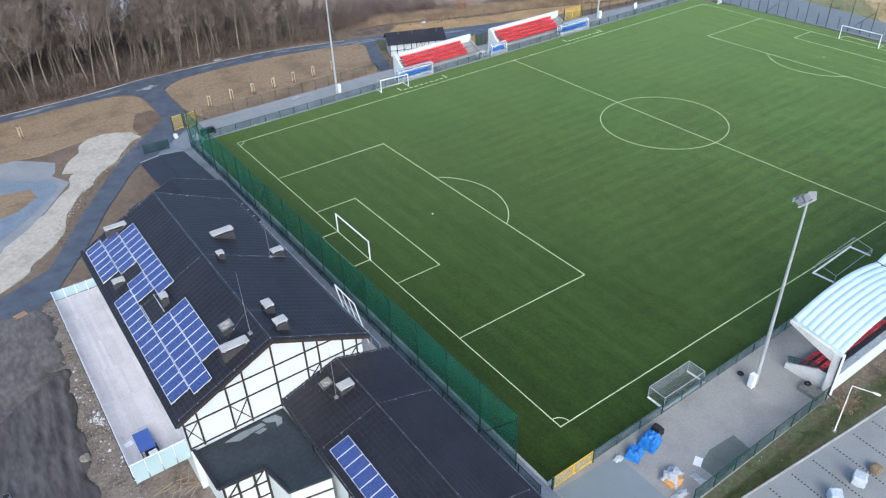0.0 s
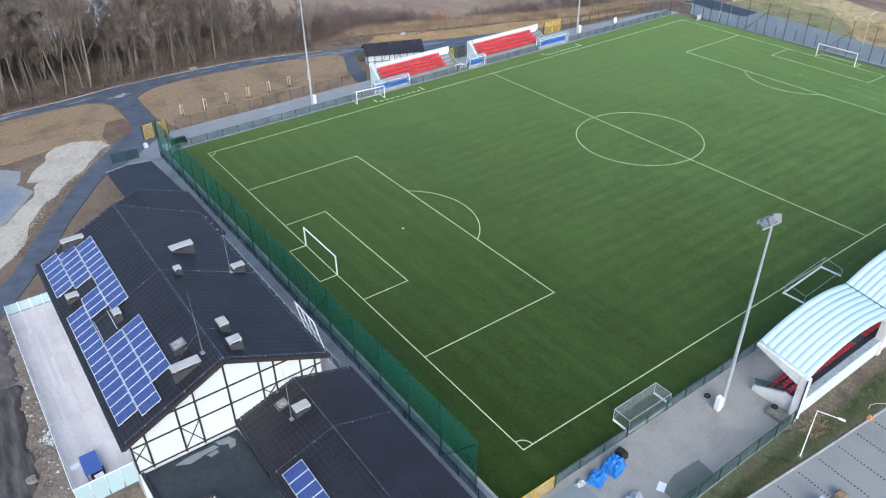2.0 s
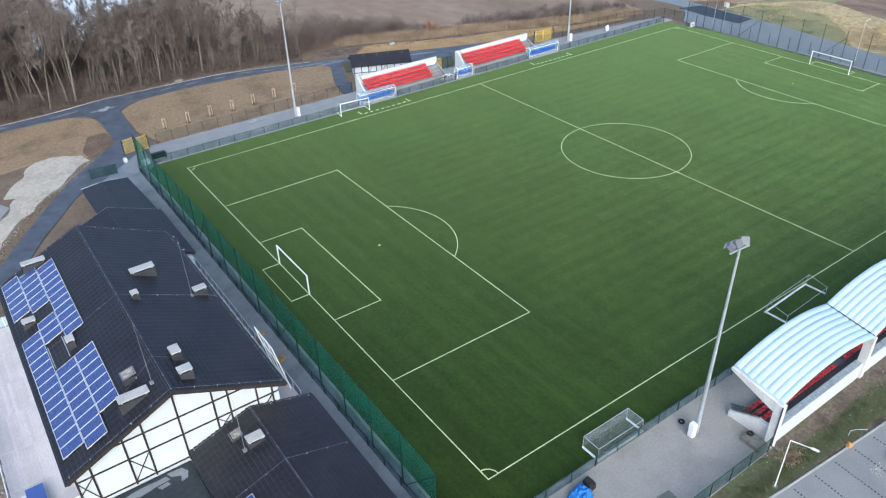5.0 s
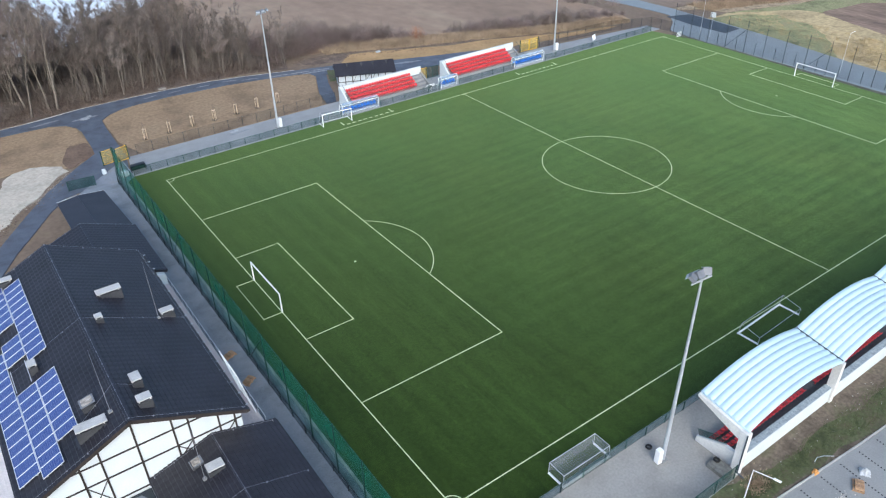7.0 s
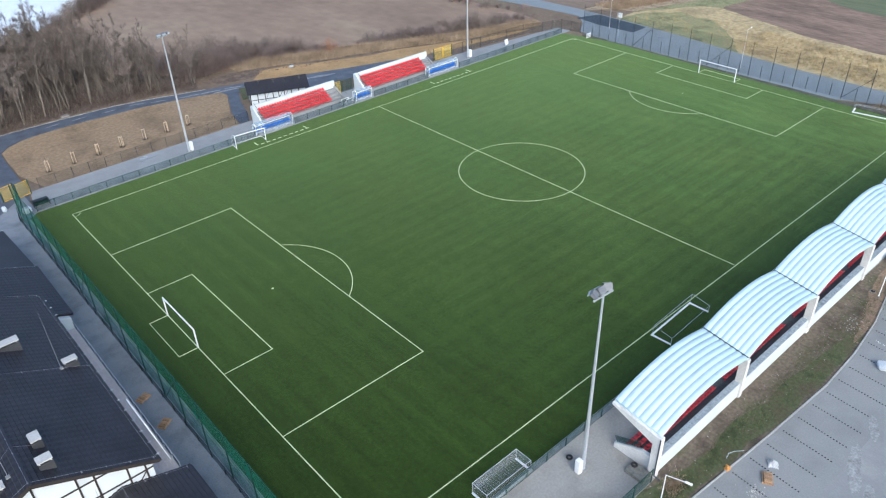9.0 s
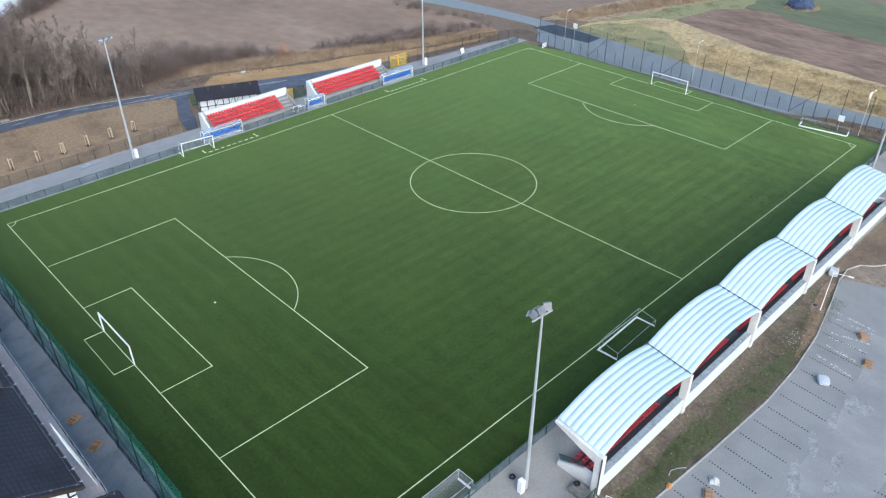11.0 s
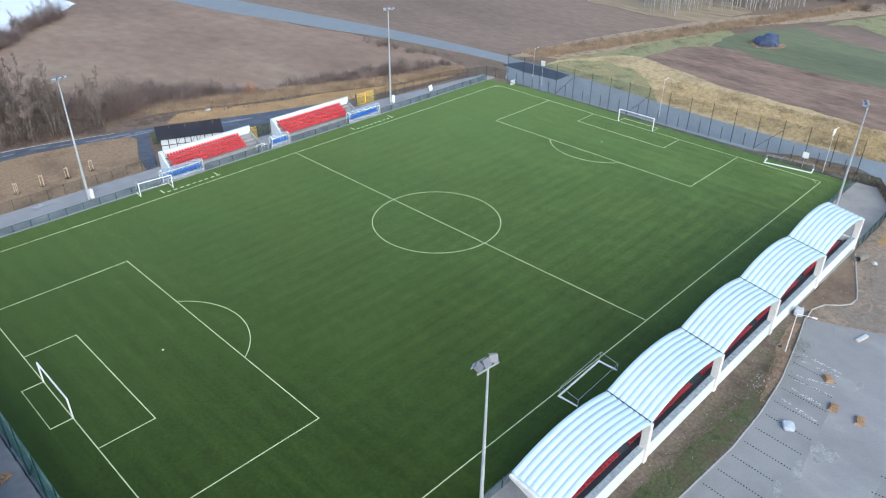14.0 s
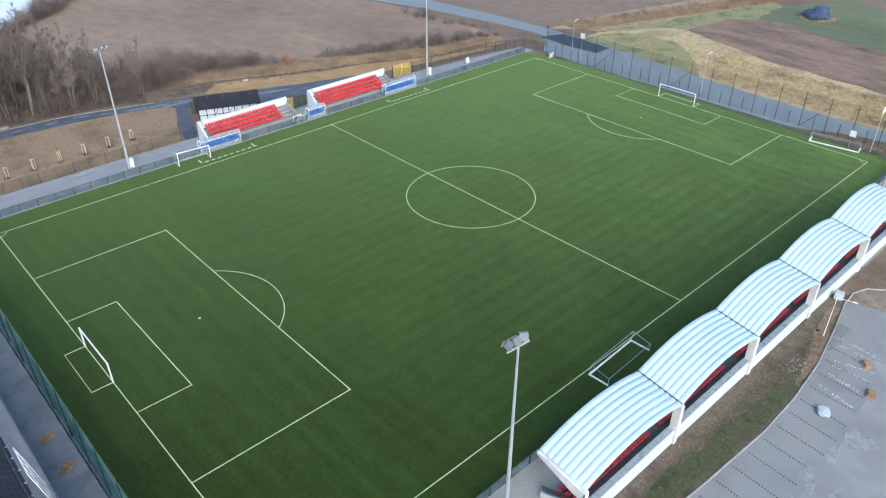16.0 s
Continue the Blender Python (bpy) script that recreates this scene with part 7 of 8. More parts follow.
blades("verge_grass", "short patchy grass on the verge behind the stand", 5200, verge_spot, 0.05, 0.16, 0.02, mat("verge_blades", (0.095, 0.118, 0.045), 0.9, 0.3, 0.5, 5, 0.0), "grass", 64)


def weed_spot(r):
    t = r.random()
    return 110.4 + r.uniform(0, 2.2) - (0 if t < 0.7 else (t - 0.7) * 22), 8 - 15 * min(t, 0.7) / 0.7 - (0 if t < 0.7 else (t - 0.7) * 12), -0.02


blades("cut_grass", "dry cut grass left on the verge", 230, lambda r: (20.7 + r.gauss(0, 0.55), -12.7 + r.gauss(0, 0.36), 0.0), 0.08, 0.22, 0.03, REED, "grass", 67)
blades("weeds", "brown dry weeds on the bank by the fence", 420, weed_spot, 0.2, 0.8, 0.04, REED, "weeds", 66)


def wood_edge(r):
    x = r.uniform(-75, 34)
    return x, edge_y(x) + r.uniform(-0.8, 8), -0.05


blades("undergrowth", "dry stalks and brambles along the wood's edge", 4600, wood_edge, 0.3, 1.2, 0.025, BRAMBLE, "undergrowth", 65)

# young trees tied to stakes
sap = thing("young_tree", (0, 0, 0), "young tree tied between three pale pine stakes", "tree", "young street trees")
for a in (90, 210, 330):
    x, y = 0.28 * math.cos(radians(a)), 0.28 * math.sin(radians(a))
    part("stake", bar((x, y, -0.05), (x, y, 1.75), 0.09, sides=6), STAKE, sap, local=True)
for a, b in ((90, 210), (210, 330), (330, 90)):
    pa, pb = [(0.28 * math.cos(radians(q)), 0.28 * math.sin(radians(q)), 1.62) for q in (a, b)]
    part("crosspiece", bar(pa, pb, 0.10, 0.05), STAKE, sap, local=True)
V, F = [], []
rs = random.Random(5)
tube(V, F, [Vector((0, 0, -0.05)), Vector((0.02, 0.01, 1.3)), Vector((0.0, 0.03, 2.7))], [0.03, 0.022, 0.006], 5)
for i in range(16):
    z = 1.2 + 0.09 * i
    a = rs.uniform(0, 6.28)
    tube(V, F, [Vector((0.01, 0.02, z)), Vector((0.4 * math.cos(a), 0.4 * math.sin(a), z + 0.45))], [0.012, 0.003], 3)
from_lists("stem", V, F, TWIG, sap)
part("mulch", prism(bmesh.new(), [(0.55 * math.cos(t / 10 * 6.2832), 0.55 * math.sin(t / 10 * 6.2832)) for t in range(10)], -0.1, -0.01), SOIL, sap, local=True)
for i in range(1, 7):
    copy_thing(sap, pose(2.0 + 3.86 * i, 84.1 + 0.18 * i, -0.02, 0, 0, 17 * i))
copy_thing(sap, pose(-25.0, 91.0, -0.02, 0, 0, 40))
sap.matrix_basis = pose(2.0, 84.1, -0.02)


# ---- clutter ----
def lumpy(name, at, size, material, label, category, seed, group="", squash=0.5, turn=0.0):
    """A sagging, creased heap or bag."""
    ob = thing(name, at, label, category, group, turn=turn)
    bm = bmesh.new()
    bmesh.ops.create_icosphere(bm, subdivisions=3, radius=1.0)
    for v in bm.verts:
        p = v.co.copy()
        q = Vector((math.copysign(abs(p.x) ** squash, p.x), math.copysign(abs(p.y) ** squash, p.y), math.copysign(abs(p.z) ** 0.7, p.z)))
        n_ = noise.noise(p * 2.1 + Vector((seed, 0, 0))) * 0.16 + noise.noise(p * 5.0 + Vector((0, seed, 0))) * 0.07
        q *= 1 + n_
        v.co = Vector((q.x * size[0], q.y * size[1], max(0.0, (q.z * 0.5 + 0.5)) * size[2]))
    part("body", bm, material, ob, local=True)
    return ob


def scatter(name, label, count, spot, s0, s1, material, category, seed):
    """Loose stones and crumbs."""
    rnd = random.Random(seed)
    V, F = [], []
    for _ in range(count):
        x, y, z = spot(rnd)
        s = rnd.uniform(s0, s1)
        k = len(V)
        for a in range(4):
            t = a * 1.57 + rnd.uniform(-0.4, 0.4)
            V.append((x + math.cos(t) * s * rnd.uniform(0.7, 1.2), y + math.sin(t) * s * rnd.uniform(0.7, 1.2), z - 0.02))
        V.append((x + rnd.uniform(-0.3, 0.3) * s, y + rnd.uniform(-0.3, 0.3) * s, z + s * rnd.uniform(0.5, 0.9)))
        F += [(k, k + 1, k + 4), (k + 1, k + 2, k + 4), (k + 2, k + 3, k + 4), (k + 3, k, k + 4)]
    return tagged(from_lists(name, V, F, material, None), label, category, kind="stuff")


def bulk_bag(at, turn, label="white woven bulk bag filled to the brim"):
    b = lumpy("bulk_bag", at, (0.47, 0.47, 0.95), BAG, label, "bulk bag", at[0], "bulk bags", 0.22, turn)
    for sx_ in (-0.4, 0.4):
        for sy_ in (-0.4, 0.4):
            part("loop", bar((sx_, sy_, 0.8), (sx_ * 0.8, sy_ * 0.8, 1.12), 0.07, 0.02), BAG, b, local=True)
    return b


bulk_bag((13.8, -17.4, 0), 20)
bulk_bag((10.9, -17.2, 0), 40)
for i, (x, y) in enumerate(((108.9, -9.3), (107.7, -9.9), (106.5, -10.6), (105.4, -11.2), (104.3, -11.9), (103.1, -12.4), (100.2, -13.9))):
    b = bulk_bag((x, y, -0.015), 25 * i, "white bulk bag in a row beside the road")
bulk_bag((66.2, -11.95, 0.0), 15, "pale blue-grey covered bulk bag near the kerb")
lumpy("rubble_sack", (15.8, -17.6, 0), (0.45, 0.4, 0.6), STRAW, "brown half-torn sack of rubble", "sack", 3.3)
def crumpled(at, size, label, seed, turn=0, material=TARP, name="tarpaulin_heap", category="tarpaulin", boxy=False):
    """Crumpled sheeting thrown over a load: sharp folds and trailing corners."""
    ob = thing(name, at, label, category, turn=turn)
    bm = bmesh.new()
    k = 22
    rows = []
    for i in range(k + 1):
        row = []
        for j in range(k + 1):
            u, v = 2 * i / k - 1, 2 * j / k - 1
            r = math.hypot(u, v)
            fold = 1.3 * abs(noise.noise(Vector((u * 1.9 + seed, v * 1.9, 1)))) + 0.45 * abs(noise.noise(Vector((u * 5 + seed, v * 5, 4))))
            edge = 1 + 0.35 * noise.noise(Vector((u * 1.7, v * 1.7, seed)))
            z = size[2] * max(0.0, 1 - (r / edge) ** 2.4) * (0.8 + 0.45 * fold) + 0.06 * fold
            if boxy:
                q = min(1.0, max(abs(u), abs(v)) / 0.86)
                z = size[2] * max(0.0, 1 - q ** 7) * (0.78 + 0.22 * fold + 0.12 * u) + 0.05 * fold
                edge = 1 + 0.14 * noise.noise(Vector((u * 1.4, v * 1.4, seed)))
            row.append(bm.verts.new((u * size[0] * edge, v * size[1] * edge, max(0.01, z))))
        rows.append(row)
    for a, b in zip(rows, rows[1:]):
        for j in range(k):
            bm.faces.new((a[j], b[j], b[j + 1], a[j + 1]))
    ext = bmesh.ops.extrude_face_region(bm, geom=bm.faces[:])
    for v in ext["geom"]:
        if isinstance(v, bmesh.types.BMVert):
            v.co.z = max(0.0, v.co.z - 0.008)
    bmesh.ops.recalc_face_normals(bm, faces=bm.faces[:])
    part("sheet", bm, material, ob, local=True)
    return ob


crumpled((2.5, -5.6, 0.012), (0.66, 0.62, 0.80), "blue tarpaulin over stacked material", 4.1, 20, boxy=True)
crumpled((4.5, -5.5, 0.012), (0.98, 0.74, 0.95), "larger blue tarpaulin over stacked material", 5.7, 12, boxy=True)
crumpled((1.3, -5.1, 0.012), (0.4, 0.3, 0.25), "crumpled grey-white plastic beside the blue tarpaulin", 12.2, 10, SCRAP, "plastic_sheet", "plastic")
lumpy("scrap_heap", (5.7, -5.2, 0.01), (0.35, 0.5, 0.8), RUBBER, "dark scrap bundle beside the blue tarpaulin", "scrap", 6.2)
lumpy("orange_sack", (3.0, -9.0, 0.01), (0.72, 0.6, 0.42), ORANGE, "orange sack with crumpled white plastic on top", "sack", 7.4)
crumpled((3.1, -8.85, 0.32), (0.78, 0.62, 0.36), "crumpled white plastic on the orange sack", 8.8, 15, SCRAP, "plastic_sheet", "plastic")
crumpled((2.2, -10.2, 0.022), (0.85, 0.32, 0.10), "crumpled clear plastic on the paving", 9.1, 0, SCRAP, "plastic_sheet", "plastic")
crumpled((4.7, -10.0, 0.022), (0.3, 0.5, 0.12), "folded white plastic by the mat", 10.2, 0, SCRAP, "plastic_sheet", "plastic")
lumpy("white_tarp", (47.1, -18.6, 0), (0.64, 0.52, 0.5), BAG, "white sheeted pallet load on the car park", "pallet load", 11.5, turn=30)
board = thing("board", (92.5, 75.2, 0.01), "white board leaning on short legs beside the concrete walk", "board", turn=20)
part("panel", box(bmesh.new(), -0.75, 0.75, -0.02, 0.02, 0.1, 1.15, Euler((radians(-16), 0, 0)).to_matrix().to_4x4()), WHITE, board, local=True)
for x in (-0.6, 0.6):
    part("leg", bar((x, 0.0, 0.0), (x, 0.28, 0.95), 0.05), GALV, board, local=True)
mini = thing("mini_goal", (49.4, 73.4, 0.01), "small grey-white mini goal beside the short dugout", "goal", turn=0)
for x in (-0.75, 0.75):
    part("post", bar((x, 0, 0), (x, 0, 0.95), 0.07), WHITE, mini, local=True)
    part("ground_bar", bar((x, 0, 0.04), (x, 0.8, 0.04), 0.06), GALV, mini, local=True)
    part("stay", bar((x, 0, 0.93), (x, 0.8, 0.06), 0.05), GALV, mini, local=True)
part("crossbar", bar((-0.78, 0, 0.95), (0.78, 0, 0.95), 0.07), WHITE, mini, local=True)
part("rear_bar", bar((-0.75, 0.8, 0.04), (0.75, 0.8, 0.04), 0.06), GALV, mini, local=True)
part("goal_net", bar((0, 0.04, 0.9), (0, 0.78, 0.08), 1.46, 0.015), GOALNET, mini, local=True)
lumpy("white_boulder", (53.0, 97.2, -0.06), (0.5, 0.28, 0.3), BAG, "pale boulder on the sandy strip", "boulder", 13.6)
lumpy("rubble_pile", (11.0, 103.9, -0.02), (0.7, 0.45, 0.35), DULL, "small pile of pale rubble by the path", "rubble", 14.9)
lumpy("white_sack", (-4.3, 72.9, 0.0), (0.6, 0.5, 0.8), BAG, "milky plastic bundle at the fence corner", "bundle", 15.0)
lumpy("white_bin", (-6.5, 75.4, 0.0), (0.3, 0.3, 0.8), BAG, "small white bin by the yellow gate", "bin", 15.6)
patch("spilled_sand", [(11.8, -20.2), (13.6, -19.6), (15.6, -20.0), (16.6, -21.6), (15.4, -23.4), (12.8, -23.2), (11.4, -21.6)], 0.012, TAN, "tan sand spilled on the car park", 0.5, step=0.6, seed=95, thick=0.05, category="sand")
pipe = thing("plastic_pipe", (27.4, -14.4, -0.01), "bent pale plastic pipe lying on the verge", "pipe")
for a, b in (((26.3, -14.2, 0.04), (26.9, -14.05, 0.05)), ((26.9, -14.05, 0.05), (27.5, -14.3, 0.05)), ((27.5, -14.3, 0.05), (28.15, -14.8, 0.04))):
    part("length", bar(a, b, 0.055, sides=8), BAG, pipe)
crumpled((25.4, -14.8, 0.01), (0.35, 0.22, 0.2), "orange crumpled sack on the kerb", 21.0, 10, ORANGE, "orange_sack", "sack")
crumpled((28.5, -17.2, 0.01), (0.4, 0.4, 0.45), "pale blue-grey crumpled bag on the car park", 22.0, 30, SCRAP, "plastic_bag", "bag")
scatter("loose_setts", "loose setts and crumbs on the car park", 60, lambda r: (24.7 + r.gauss(0, 0.4), -17.7 + r.gauss(0, 0.4), 0.0), 0.04, 0.1, STONE, "setts", 80)
pipe2 = thing("concrete_pipe", (84.3, -12.9, -0.01), "short grey concrete pipe lying on the earth", "pipe")
bm = bmesh.new()
for k in range(16):
    a0, a1 = k / 16 * 6.2832, (k + 1) / 16 * 6.2832
    ring = []
    for a in (a0, a1):
        ring.append([bm.verts.new((84.3 + u, -12.9 + 0.46 * q * math.cos(a) - 0.35 * u, 0.47 + 0.46 * q * math.sin(a))) for u, q in ((-0.75, 1.0), (0.75, 1.0), (0.75, 0.78), (-0.75, 0.78))])
    for c in range(4):
        d = (c + 1) % 4
        bm.faces.new((ring[0][c], ring[0][d], ring[1][d], ring[1][c]))
bmesh.ops.remove_doubles(bm, verts=bm.verts, dist=0.001)
bmesh.ops.recalc_face_normals(bm, faces=bm.faces[:])
part("shell", bm, CONCRETE_OLD, pipe2)
crumpled((84.9, -14.4, -0.01), (0.45, 0.3, 0.25), "crumpled white sheeting on the sandy earth", 23.0, 40, SCRAP, "plastic_sheet", "plastic")
crumpled((92.3, -19.4, -0.01), (0.4, 0.35, 0.3), "pale torn sack on the sandy earth", 24.0, 10, SCRAP, "plastic_sheet", "plastic")
crumpled((72.8, -23.4, 0.01), (0.55, 0.3, 0.35), "blue-white folded sheeting at the car park's edge", 25.0, 60, TABLEBLUE, "folded_sheet", "sheeting")
crumpled((70.6, -22.0, 0.01), (0.6, 0.5, 0.35), "dark scrap heap at the car park's edge", 26.0, 0, SLATE, "scrap_heap", "scrap")
patch("verge_soil", [(48.4, -15.2), (51, -14.6), (54.5, -14.0), (58.5, -12.8), (61.8, -12.3), (64, -12.2), (64.4, -12.9), (61, -13.6), (57, -14.7), (52.5, -15.4)], -0.002, RUDDY, "bare reddish soil on the verge by the kerb", 0.7, step=0.5, seed=97, thick=0.06, category="soil")
scatter("soil_clods", "reddish clods and stones on the bare verge", 260, lambda r: (lambda t: (49 + 15 * t, -15.0 + 2.5 * t + r.gauss(0, 0.3), -0.004))(r.random()), 0.04, 0.16, RUDDY, "soil clods", 80)
boards = thing("board_stack", (66.7, -18.8, 0.006), "low stack of pale boards at the car park's end", "boards", turn=-14)
for k in range(3):
    part("board", bx(-0.95, 0.95, -0.26 + 0.02 * k, 0.24 - 0.03 * k, 0.075 * k, 0.07 + 0.075 * k, bevel=0.01), BAG if k == 2 else STAKE, boards, local=True)
rp = random.Random(17)
for i in range(14):
    plank = thing("plank", (-27.0 + rp.uniform(-1.3, 0.9), 13.0 + rp.uniform(-1.0, 0.9), -0.02 + 0.025 * i), "rough timber offcut in a heap by the terrace", "plank", "timber offcuts", turn=rp.uniform(-40, 75))
    part("board", bx(-rp.uniform(0.4, 1.1), rp.uniform(0.4, 1.1), -0.035, 0.035, 0, 0.03), OLDWOOD if i % 3 else PALLET, plank, local=True)
sheet = thing("white_board", (6.0, -9.0, 0.012), "white board lying on the paving", "board", turn=25)
part("board", bx(-0.45, 0.45, -0.3, 0.3, 0, 0.04), WHITE, sheet, local=True)
rubber_mat = thing("rubber_mat", (8.0, -9.9, 0.012), "dark green rubber mat lying on the yard", "mat")
part("mat", prism(bmesh.new(), rough_outline([(10.4, -9.0), (10.2, -10.7), (5.8, -11.0), (5.8, -9.3), (7.6, -8.8)], 0.08, 0.8, 2), 0.013, 0.03), MAT_G, rubber_mat)
rack = thing("equipment_rack", (-2.2, 73.6, 0.01), "dark low equipment rack beside the walk", "rack")
for x in (-3.2, -1.2):
    part("side_panel", bx(x - 0.03, x + 0.03, 73.2, 74.0, 0.01, 0.95), BLACK, rack)
part("top_panel", bx(-3.2, -1.2, 73.2, 74.0, 0.952, 1.0), BLACK, rack)
part("rear_panel", bx(-3.17, -1.23, 73.95, 74.0, 0.01, 0.95), GREEN, rack)


def pallet(at, turn, label="wooden pallet lying on the paving", load=False):
    p = thing("pallet", at, label, "pallet", "pallets", turn=turn)
    for i in range(6):
        part("slat", bx(-0.6, 0.6, -0.4 + i * 0.15, -0.3 + i * 0.15, 0.12, 0.145), PALLET, p, local=True)
    for x in (-0.55, 0.0, 0.55):
        part("bearer", bx(x - 0.05, x + 0.05, -0.4, 0.45, 0.0, 0.118), PALLET, p, local=True)
    if load:
        for i in range(5):
            part("block", bx(-0.5 + 0.21 * i, -0.32 + 0.21 * i, -0.3, 0.3, 0.147, 0.3 + 0.06 * (i % 2)), PALLET, p, local=True)
    return p


pallet((-7.2, 27.1, 0.006), 20, "broken wooden pallet on the dark paving", True)
pallet((-7.1, 22.6, 0.006), 35, "wooden pallet with offcuts on the dark paving", True)
for x, y, a, l in ((52.9, -20.7, 10, True), (52.8, -23.2, 15, True), (26.8, -17.6, 30, True), (57.0, -18.7, 40, True), (25.0, -24, 30, True)):
    pallet((x, y, 0.006), a, "wooden pallet with blocks on the car park" if l else "wooden pallet on the car park", l)
pallet((-33.3, 44.0, -0.02), 15, "pale weathered pallet by the path")
slabs = thing("slab_stack", (19.5, -10.05, 0.012), "stack of grey concrete slabs beside the stand", "slab stack")
for k, (x0, x1, y0, y1, turn) in enumerate(((-0.62, 0.62, -0.86, 0.86, 0), (-0.60, 0.63, -0.84, 0.84, 2.5), (-0.63, 0.60, -0.88, 0.82, -2))):
    bm = bx(x0, x1, y0, y1, 0.13 * k, 0.13 * k + 0.122, bevel=0.012)
    bmesh.ops.rotate(bm, cent=(0, 0, 0), matrix=Matrix.Rotation(radians(turn), 3, "Z"), verts=bm.verts)
    part("slab", bm, CONCRETE_OLD, slabs, local=True)


def tyre(at, label):
    t = thing("tyre", at, label, "tyre", "old tyres")
    bm = bmesh.new()
    for i in range(16):
        for j in range(8):
            a, b = i / 16 * 6.2832, j / 8 * 6.2832
            bm.verts.new(((0.21 + 0.085 * math.cos(b)) * math.cos(a), (0.21 + 0.085 * math.cos(b)) * math.sin(a), 0.09 + 0.09 * math.sin(b)))
    bm.verts.ensure_lookup_table()
    for i in range(16):
        for j in range(8):
            bm.faces.new([bm.verts[(i + a) % 16 * 8 + (j + b) % 8] for a, b in ((0, 0), (1, 0), (1, 1), (0, 1))]).smooth = True
    part("tread", bm, RUBBER, t, local=True)
    return t


tyre((16.7, -5.1, 0.012), "old black tyre lying on the yard")
tyre((19.75, -9.5, 0.408), "old black tyre on the slab stack")
drum = thing("drum", (-38.3, 19.7, -0.03), "dark open drum standing in the mud", "drum")
part("shell", bar((-38.3, 19.7, -0.03), (-38.3, 19.7, 0.8), 0.6, sides=14), GREYC, drum)
# the drum is closed; a black disc paints its shaded inside
part("mouth", bar((-38.3, 19.7, 0.801), (-38.3, 19.7, 0.82), 0.5, sides=14), RUBBER, drum)
lumpy("stump", (-32.6, 20.5, -0.03), (0.45, 0.4, 0.4), DULL, "round grey boulder in the mud", "boulder", 17.0)
lumpy("plastic_bag", (-30.6, 13.6, -0.02), (0.7, 0.5, 0.2), BAG, "clear sheeting on the soil by the terrace", "plastic", 20.0)
heap = lumpy("silage_heap", (180.6, 41.5, -0.05), (3.5, 3.1, 0.45), STRAW, "straw heap under dark blue foil in the field", "heap", 30.0)
cover = bmesh.new()
bmesh.ops.create_icosphere(cover, subdivisions=3, radius=1.0)
for v in cover.verts:
    p = v.co.copy()
    n_ = 1 + noise.noise(p * 1.6) * 0.30 + noise.noise(p * 4.5) * 0.14
    v.co = Vector((p.x * 3.5 * n_, p.y * 3.1 * n_, 0.02 + max(0.0, p.z) * 2.9 * n_))
part("foil", cover, FOIL, heap, "dark blue foil cover", local=True)
scatter("straw_spill", "straw and soil spilt round the foil-covered heap", 420, lambda r: (lambda a, q: (180.6 + q * 4.3 * math.cos(a), 41.5 + q * 3.9 * math.sin(a), -0.04))(r.uniform(0, 6.28), r.uniform(0.75, 1.1)), 0.12, 0.45, STRAW, "straw", 81)
barrier = thing("barrier", (107.8, 65.8, 0), "small white lattice barrier at the pitch corner", "barrier")
for z in (0.15, 0.45, 0.75, 1.0):
    part("rail", bar((107.2, 65.8, z), (108.5, 65.8, z), 0.07), WHITE, barrier)
for x in (107.2, 107.63, 108.07, 108.5):
    part("upright", bar((x, 65.8, 0.02), (x, 65.8, 1.03), 0.06), WHITE, barrier)


scatter("rubble", "scattered pale rubble along the terrace wall", 1500, lambda r: (-30.6 + r.gauss(0, 0.75), r.uniform(8, 44), -0.02), 0.03, 0.15, DULL, "rubble", 71)
scatter("brick_bits", "broken brick and timber bits by the terrace", 160, lambda r: (-31.2 + r.gauss(0, 0.7), r.uniform(14, 36), -0.02), 0.04, 0.12, BROWN, "brick bits", 79)
scatter("torn_plastic", "torn white plastic scraps among the rubble", 70, lambda r: ((-30.6 + r.gauss(0, 0.3), 24.4 + r.gauss(0, 0.6), -0.01) if r.random() < 0.6 else (-30.6 + r.gauss(0, 0.4), r.uniform(16, 33), -0.01)), 0.05, 0.22, SCRAP, "plastic scraps", 78)
scatter("clods", "clods of dark soil in the builders' yard", 700, lambda r: (r.uniform(-50, -33), r.uniform(0, 44), -0.03), 0.06, 0.3, SOIL, "soil clods", 72)
scatter("bank_rubble", "rubble and roots along the brook's bank", 150, lambda r: (lambda x: (x, 101.6 - 0.36 * (x - 40) + r.gauss(0, 0.6), -0.05))(r.uniform(37, 62)), 0.06, 0.24, TURNED, "rubble", 82)
CHALK_EDGE = ((-9.9, 79.1), (-13.4, 75.2), (-15.8, 72.8), (-18.8, 70.7), (-21.6, 67.2), (-24.1, 62.3), (-26.0, 59.0), (-27.9, 56.1))


def chalk_spot(r):
    i = r.randrange(7)
    (ax, ay), (bx_, by), t = CHALK_EDGE[i], CHALK_EDGE[i + 1], r.random()
    side = r.gauss(0, 0.3) - (0.3 if r.random() < 0.6 else 2.0 * r.random())
    return ax + (bx_ - ax) * t + 0.8 * side, ay + (by - ay) * t - 0.6 * side, -0.01


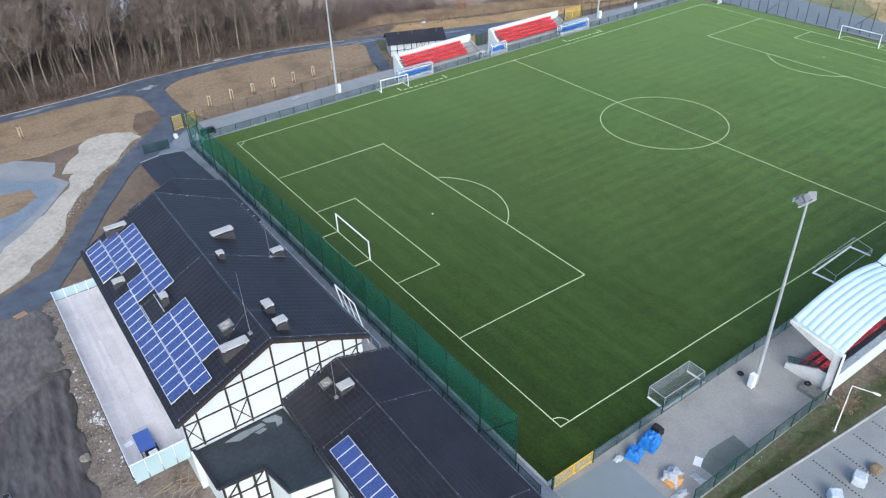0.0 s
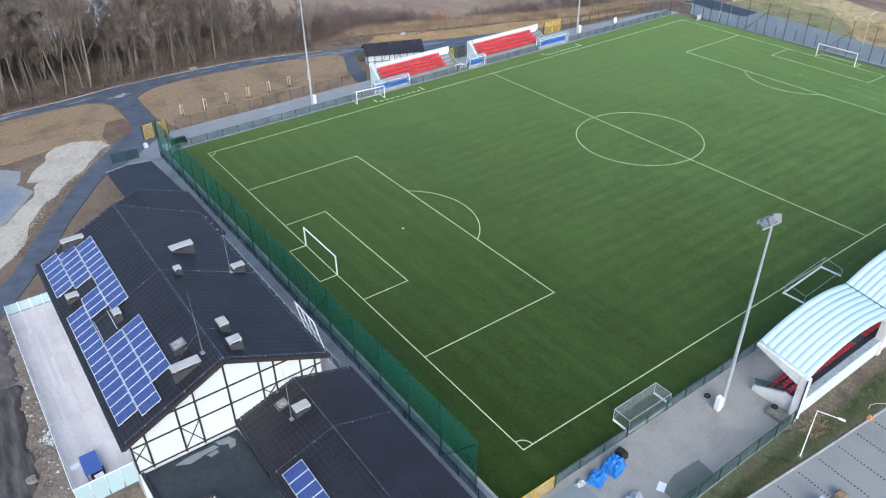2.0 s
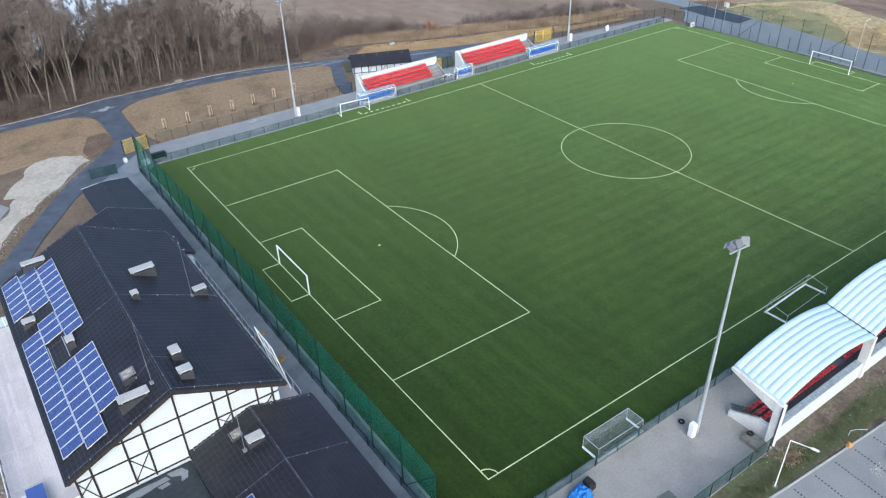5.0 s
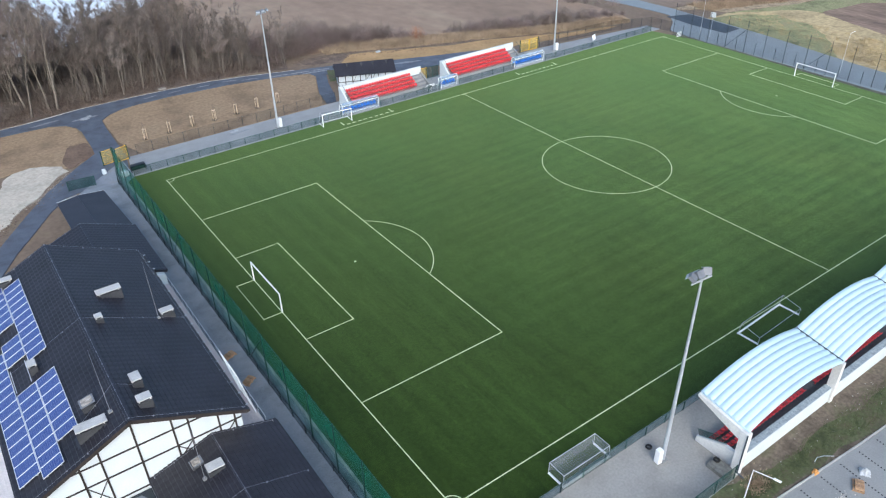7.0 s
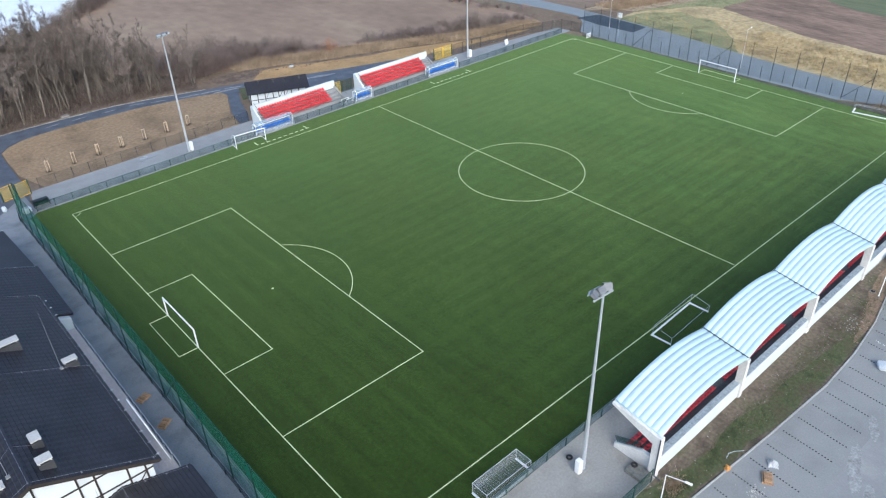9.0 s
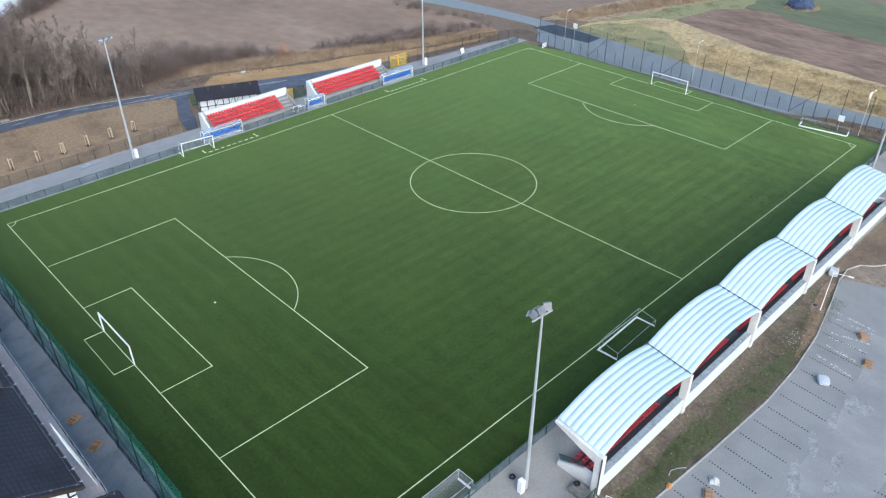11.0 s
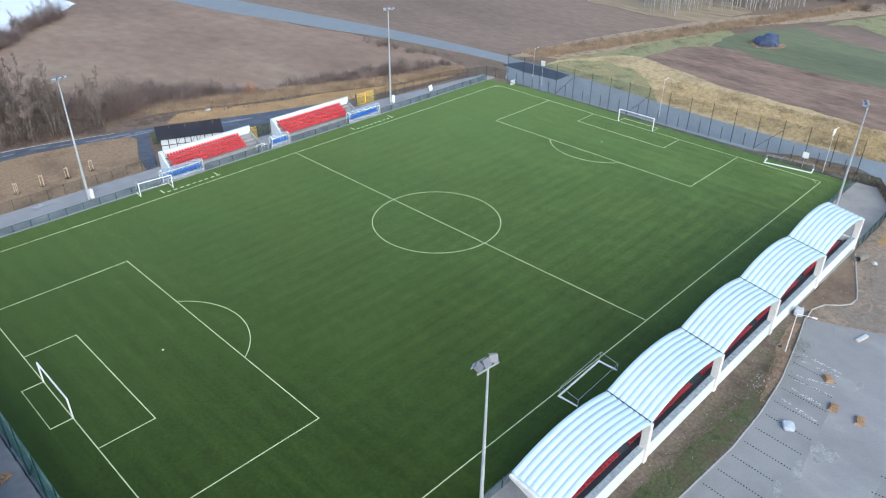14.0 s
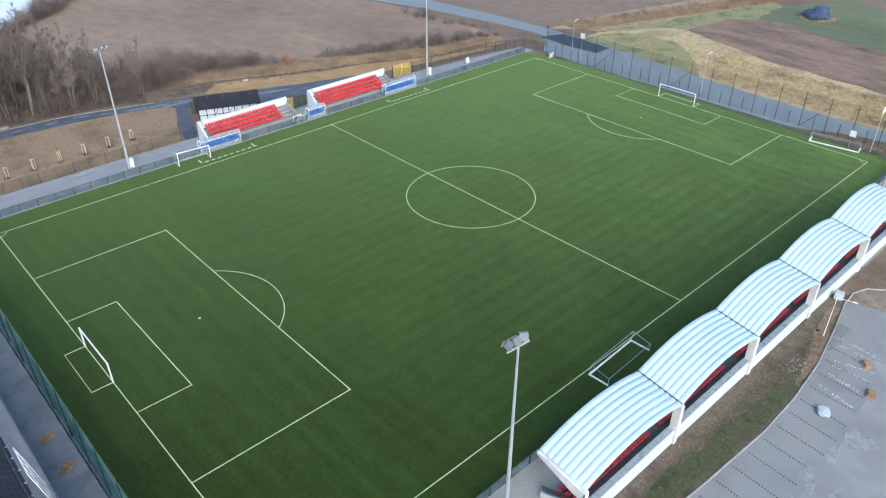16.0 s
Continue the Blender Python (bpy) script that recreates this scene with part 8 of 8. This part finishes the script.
scatter("stone_crumbs", "crumbs of pale crushed stone along the strip's edge", 600, chalk_spot, 0.025, 0.09, CHALK, "crushed stone", 83)
scatter("path_clods", "clods of brown earth beside the footpath", 420, lambda r: (lambda p: (p[0] + 0.9, p[1] - 0.7, -0.05))(chalk_spot(r)), 0.05, 0.18, TURNED, "soil clods", 84)
drain = thing("drain", (58.9, -12.9, -0.01), "open dark drain shaft in the verge", "drain")
part("rim", bar((58.9, -12.9, -0.2), (58.9, -12.9, 0.03), 0.62, sides=16), GREYC, drain)
# black disc on the rim paints the shade inside the shaft
part("mouth", bar((58.9, -12.9, 0.031), (58.9, -12.9, 0.045), 0.48, sides=16), RUBBER, drain)
scatter("verge_stones", "pale stones on the verge near the kerb", 45, lambda r: (51.5 + r.gauss(0, 1.2), -13.9 + r.gauss(0, 0.6), -0.012), 0.06, 0.16, STONE, "stones", 73)
scatter("verge_litter", "scattered stones on the verge", 170, lambda r: (r.uniform(5, 64), r.uniform(-14.4, -11.4), -0.012), 0.03, 0.09, STONE, "stones", 74)
scatter("corner_stones", "stones scattered on the trampled earth", 130, lambda r: (r.uniform(71, 98), -12.2 - r.random() * 9 * min(1, (r.uniform(0.2, 1))), -0.016), 0.04, 0.14, DULL, "stones", 75)
SETT_ROWS = ((59.3, -15.3, 58.9, -19.3), (58.1, -15.6, 58.2, -19.4), (55.3, -16.1, 56.3, -19.8), (54.5, -16.4, 54.6, -19.9), (52.9, -16.6, 52.5, -19.8), (50.7, -16.5, 49.9, -20.2))


def sett_spot(r):
    xa, ya, xb, yb = SETT_ROWS[min(5, int(6.0 * r.random()))]
    t = r.random()
    return xa + (xb - xa) * t + r.gauss(0, 0.09), ya + (yb - ya) * t + r.gauss(0, 0.05), 0.0


scatter("loose_setts", "rows of loose pale setts laid out on the car park", 230, sett_spot, 0.06, 0.10, SETTS, "setts", 76)
scatter("fence_stones", "stones along the foot of the far fence", 260, lambda r: (109.6 + r.gauss(0, 0.4), r.uniform(-3, 66), 0.0), 0.05, 0.14, DULL, "stones", 77)

# ---- kerbs, bay markers (pieces) ----
kerb_line("car_park_kerb", [(-10, -12.45), (5.9, -13.1), (18.5, -14.3), (31.5, -15.4), (40.9, -16.0), (47, -15.9), (53.6, -15.3), (61.2, -13.9), (66.2, -12.8)], "pale concrete kerb between verge and car park", unit=1.0)
kerb_line("bed_kerb", [(66.4, -12.9), (68.6, -12.7), (70.6, -13.4), (71.8, -14.8), (73.0, -15.6), (74.6, -15.7), (76.8, -15.0), (80.6, -13.6), (85.8, -11.8)], "curved concrete kerb round the earth bed")
kerb_line("far_kerb", [(20, -33.1), (46, -31.5), (57, -32.7), (70, -31.1), (74, -26.6)], "concrete kerb at the far side of the car park")
kerb_line("path_kerb", [(-45, 102.7), (-21.6, 102.1), (-13.1, 102.3), (-3.4, 103.6), (6.9, 103.4), (13, 103.1), (19, 102.6), (25.1, 101.1), (34.7, 98.1)], "thin concrete edging along the footpath", 0.06, 0.03)
me_mark = bpy.data.meshes.new("marker_paver")
bm = bx(-0.06, 0.06, -0.06, 0.06, -0.05, 0.012)
bm.to_mesh(me_mark)
bm.free()
me_mark.materials.append(DARKP)


def kerb_y(x):
    pts = [(5.9, -13.2), (31.5, -15.5), (40.9, -16.1), (47, -16.0), (53.6, -15.4), (61.2, -14.0)]
    for (a, ya), (b, yb) in zip(pts, pts[1:]):
        if a <= x <= b:
            return ya + (yb - ya) * (x - a) / (b - a)
    return -15


far_marks = bmesh.new()
for i in range(21):
    x = 8.2 + 2.45 * i
    for j in range(17):
        m = pose(x - 0.022 * j, kerb_y(min(60, x)) - 0.42 - 0.27 * j, 0.0)
        if i < 17:
            piece("marker_paver", me_mark, carpark, m)
        else:
            box(far_marks, -0.06, 0.06, -0.06, 0.06, -0.05, 0.012, m)
for i in range(11):
    x = 37.2 + 2.45 * i
    for j in range(15):
        box(far_marks, -0.06, 0.06, -0.06, 0.06, -0.05, 0.012, pose(x + 0.035 * j, -26.9 - 0.27 * j + (0.9 if x > 60 else 0), 0.004))
tagged(part("marker_row", far_marks, DARKP, carpark), kind="stuff")
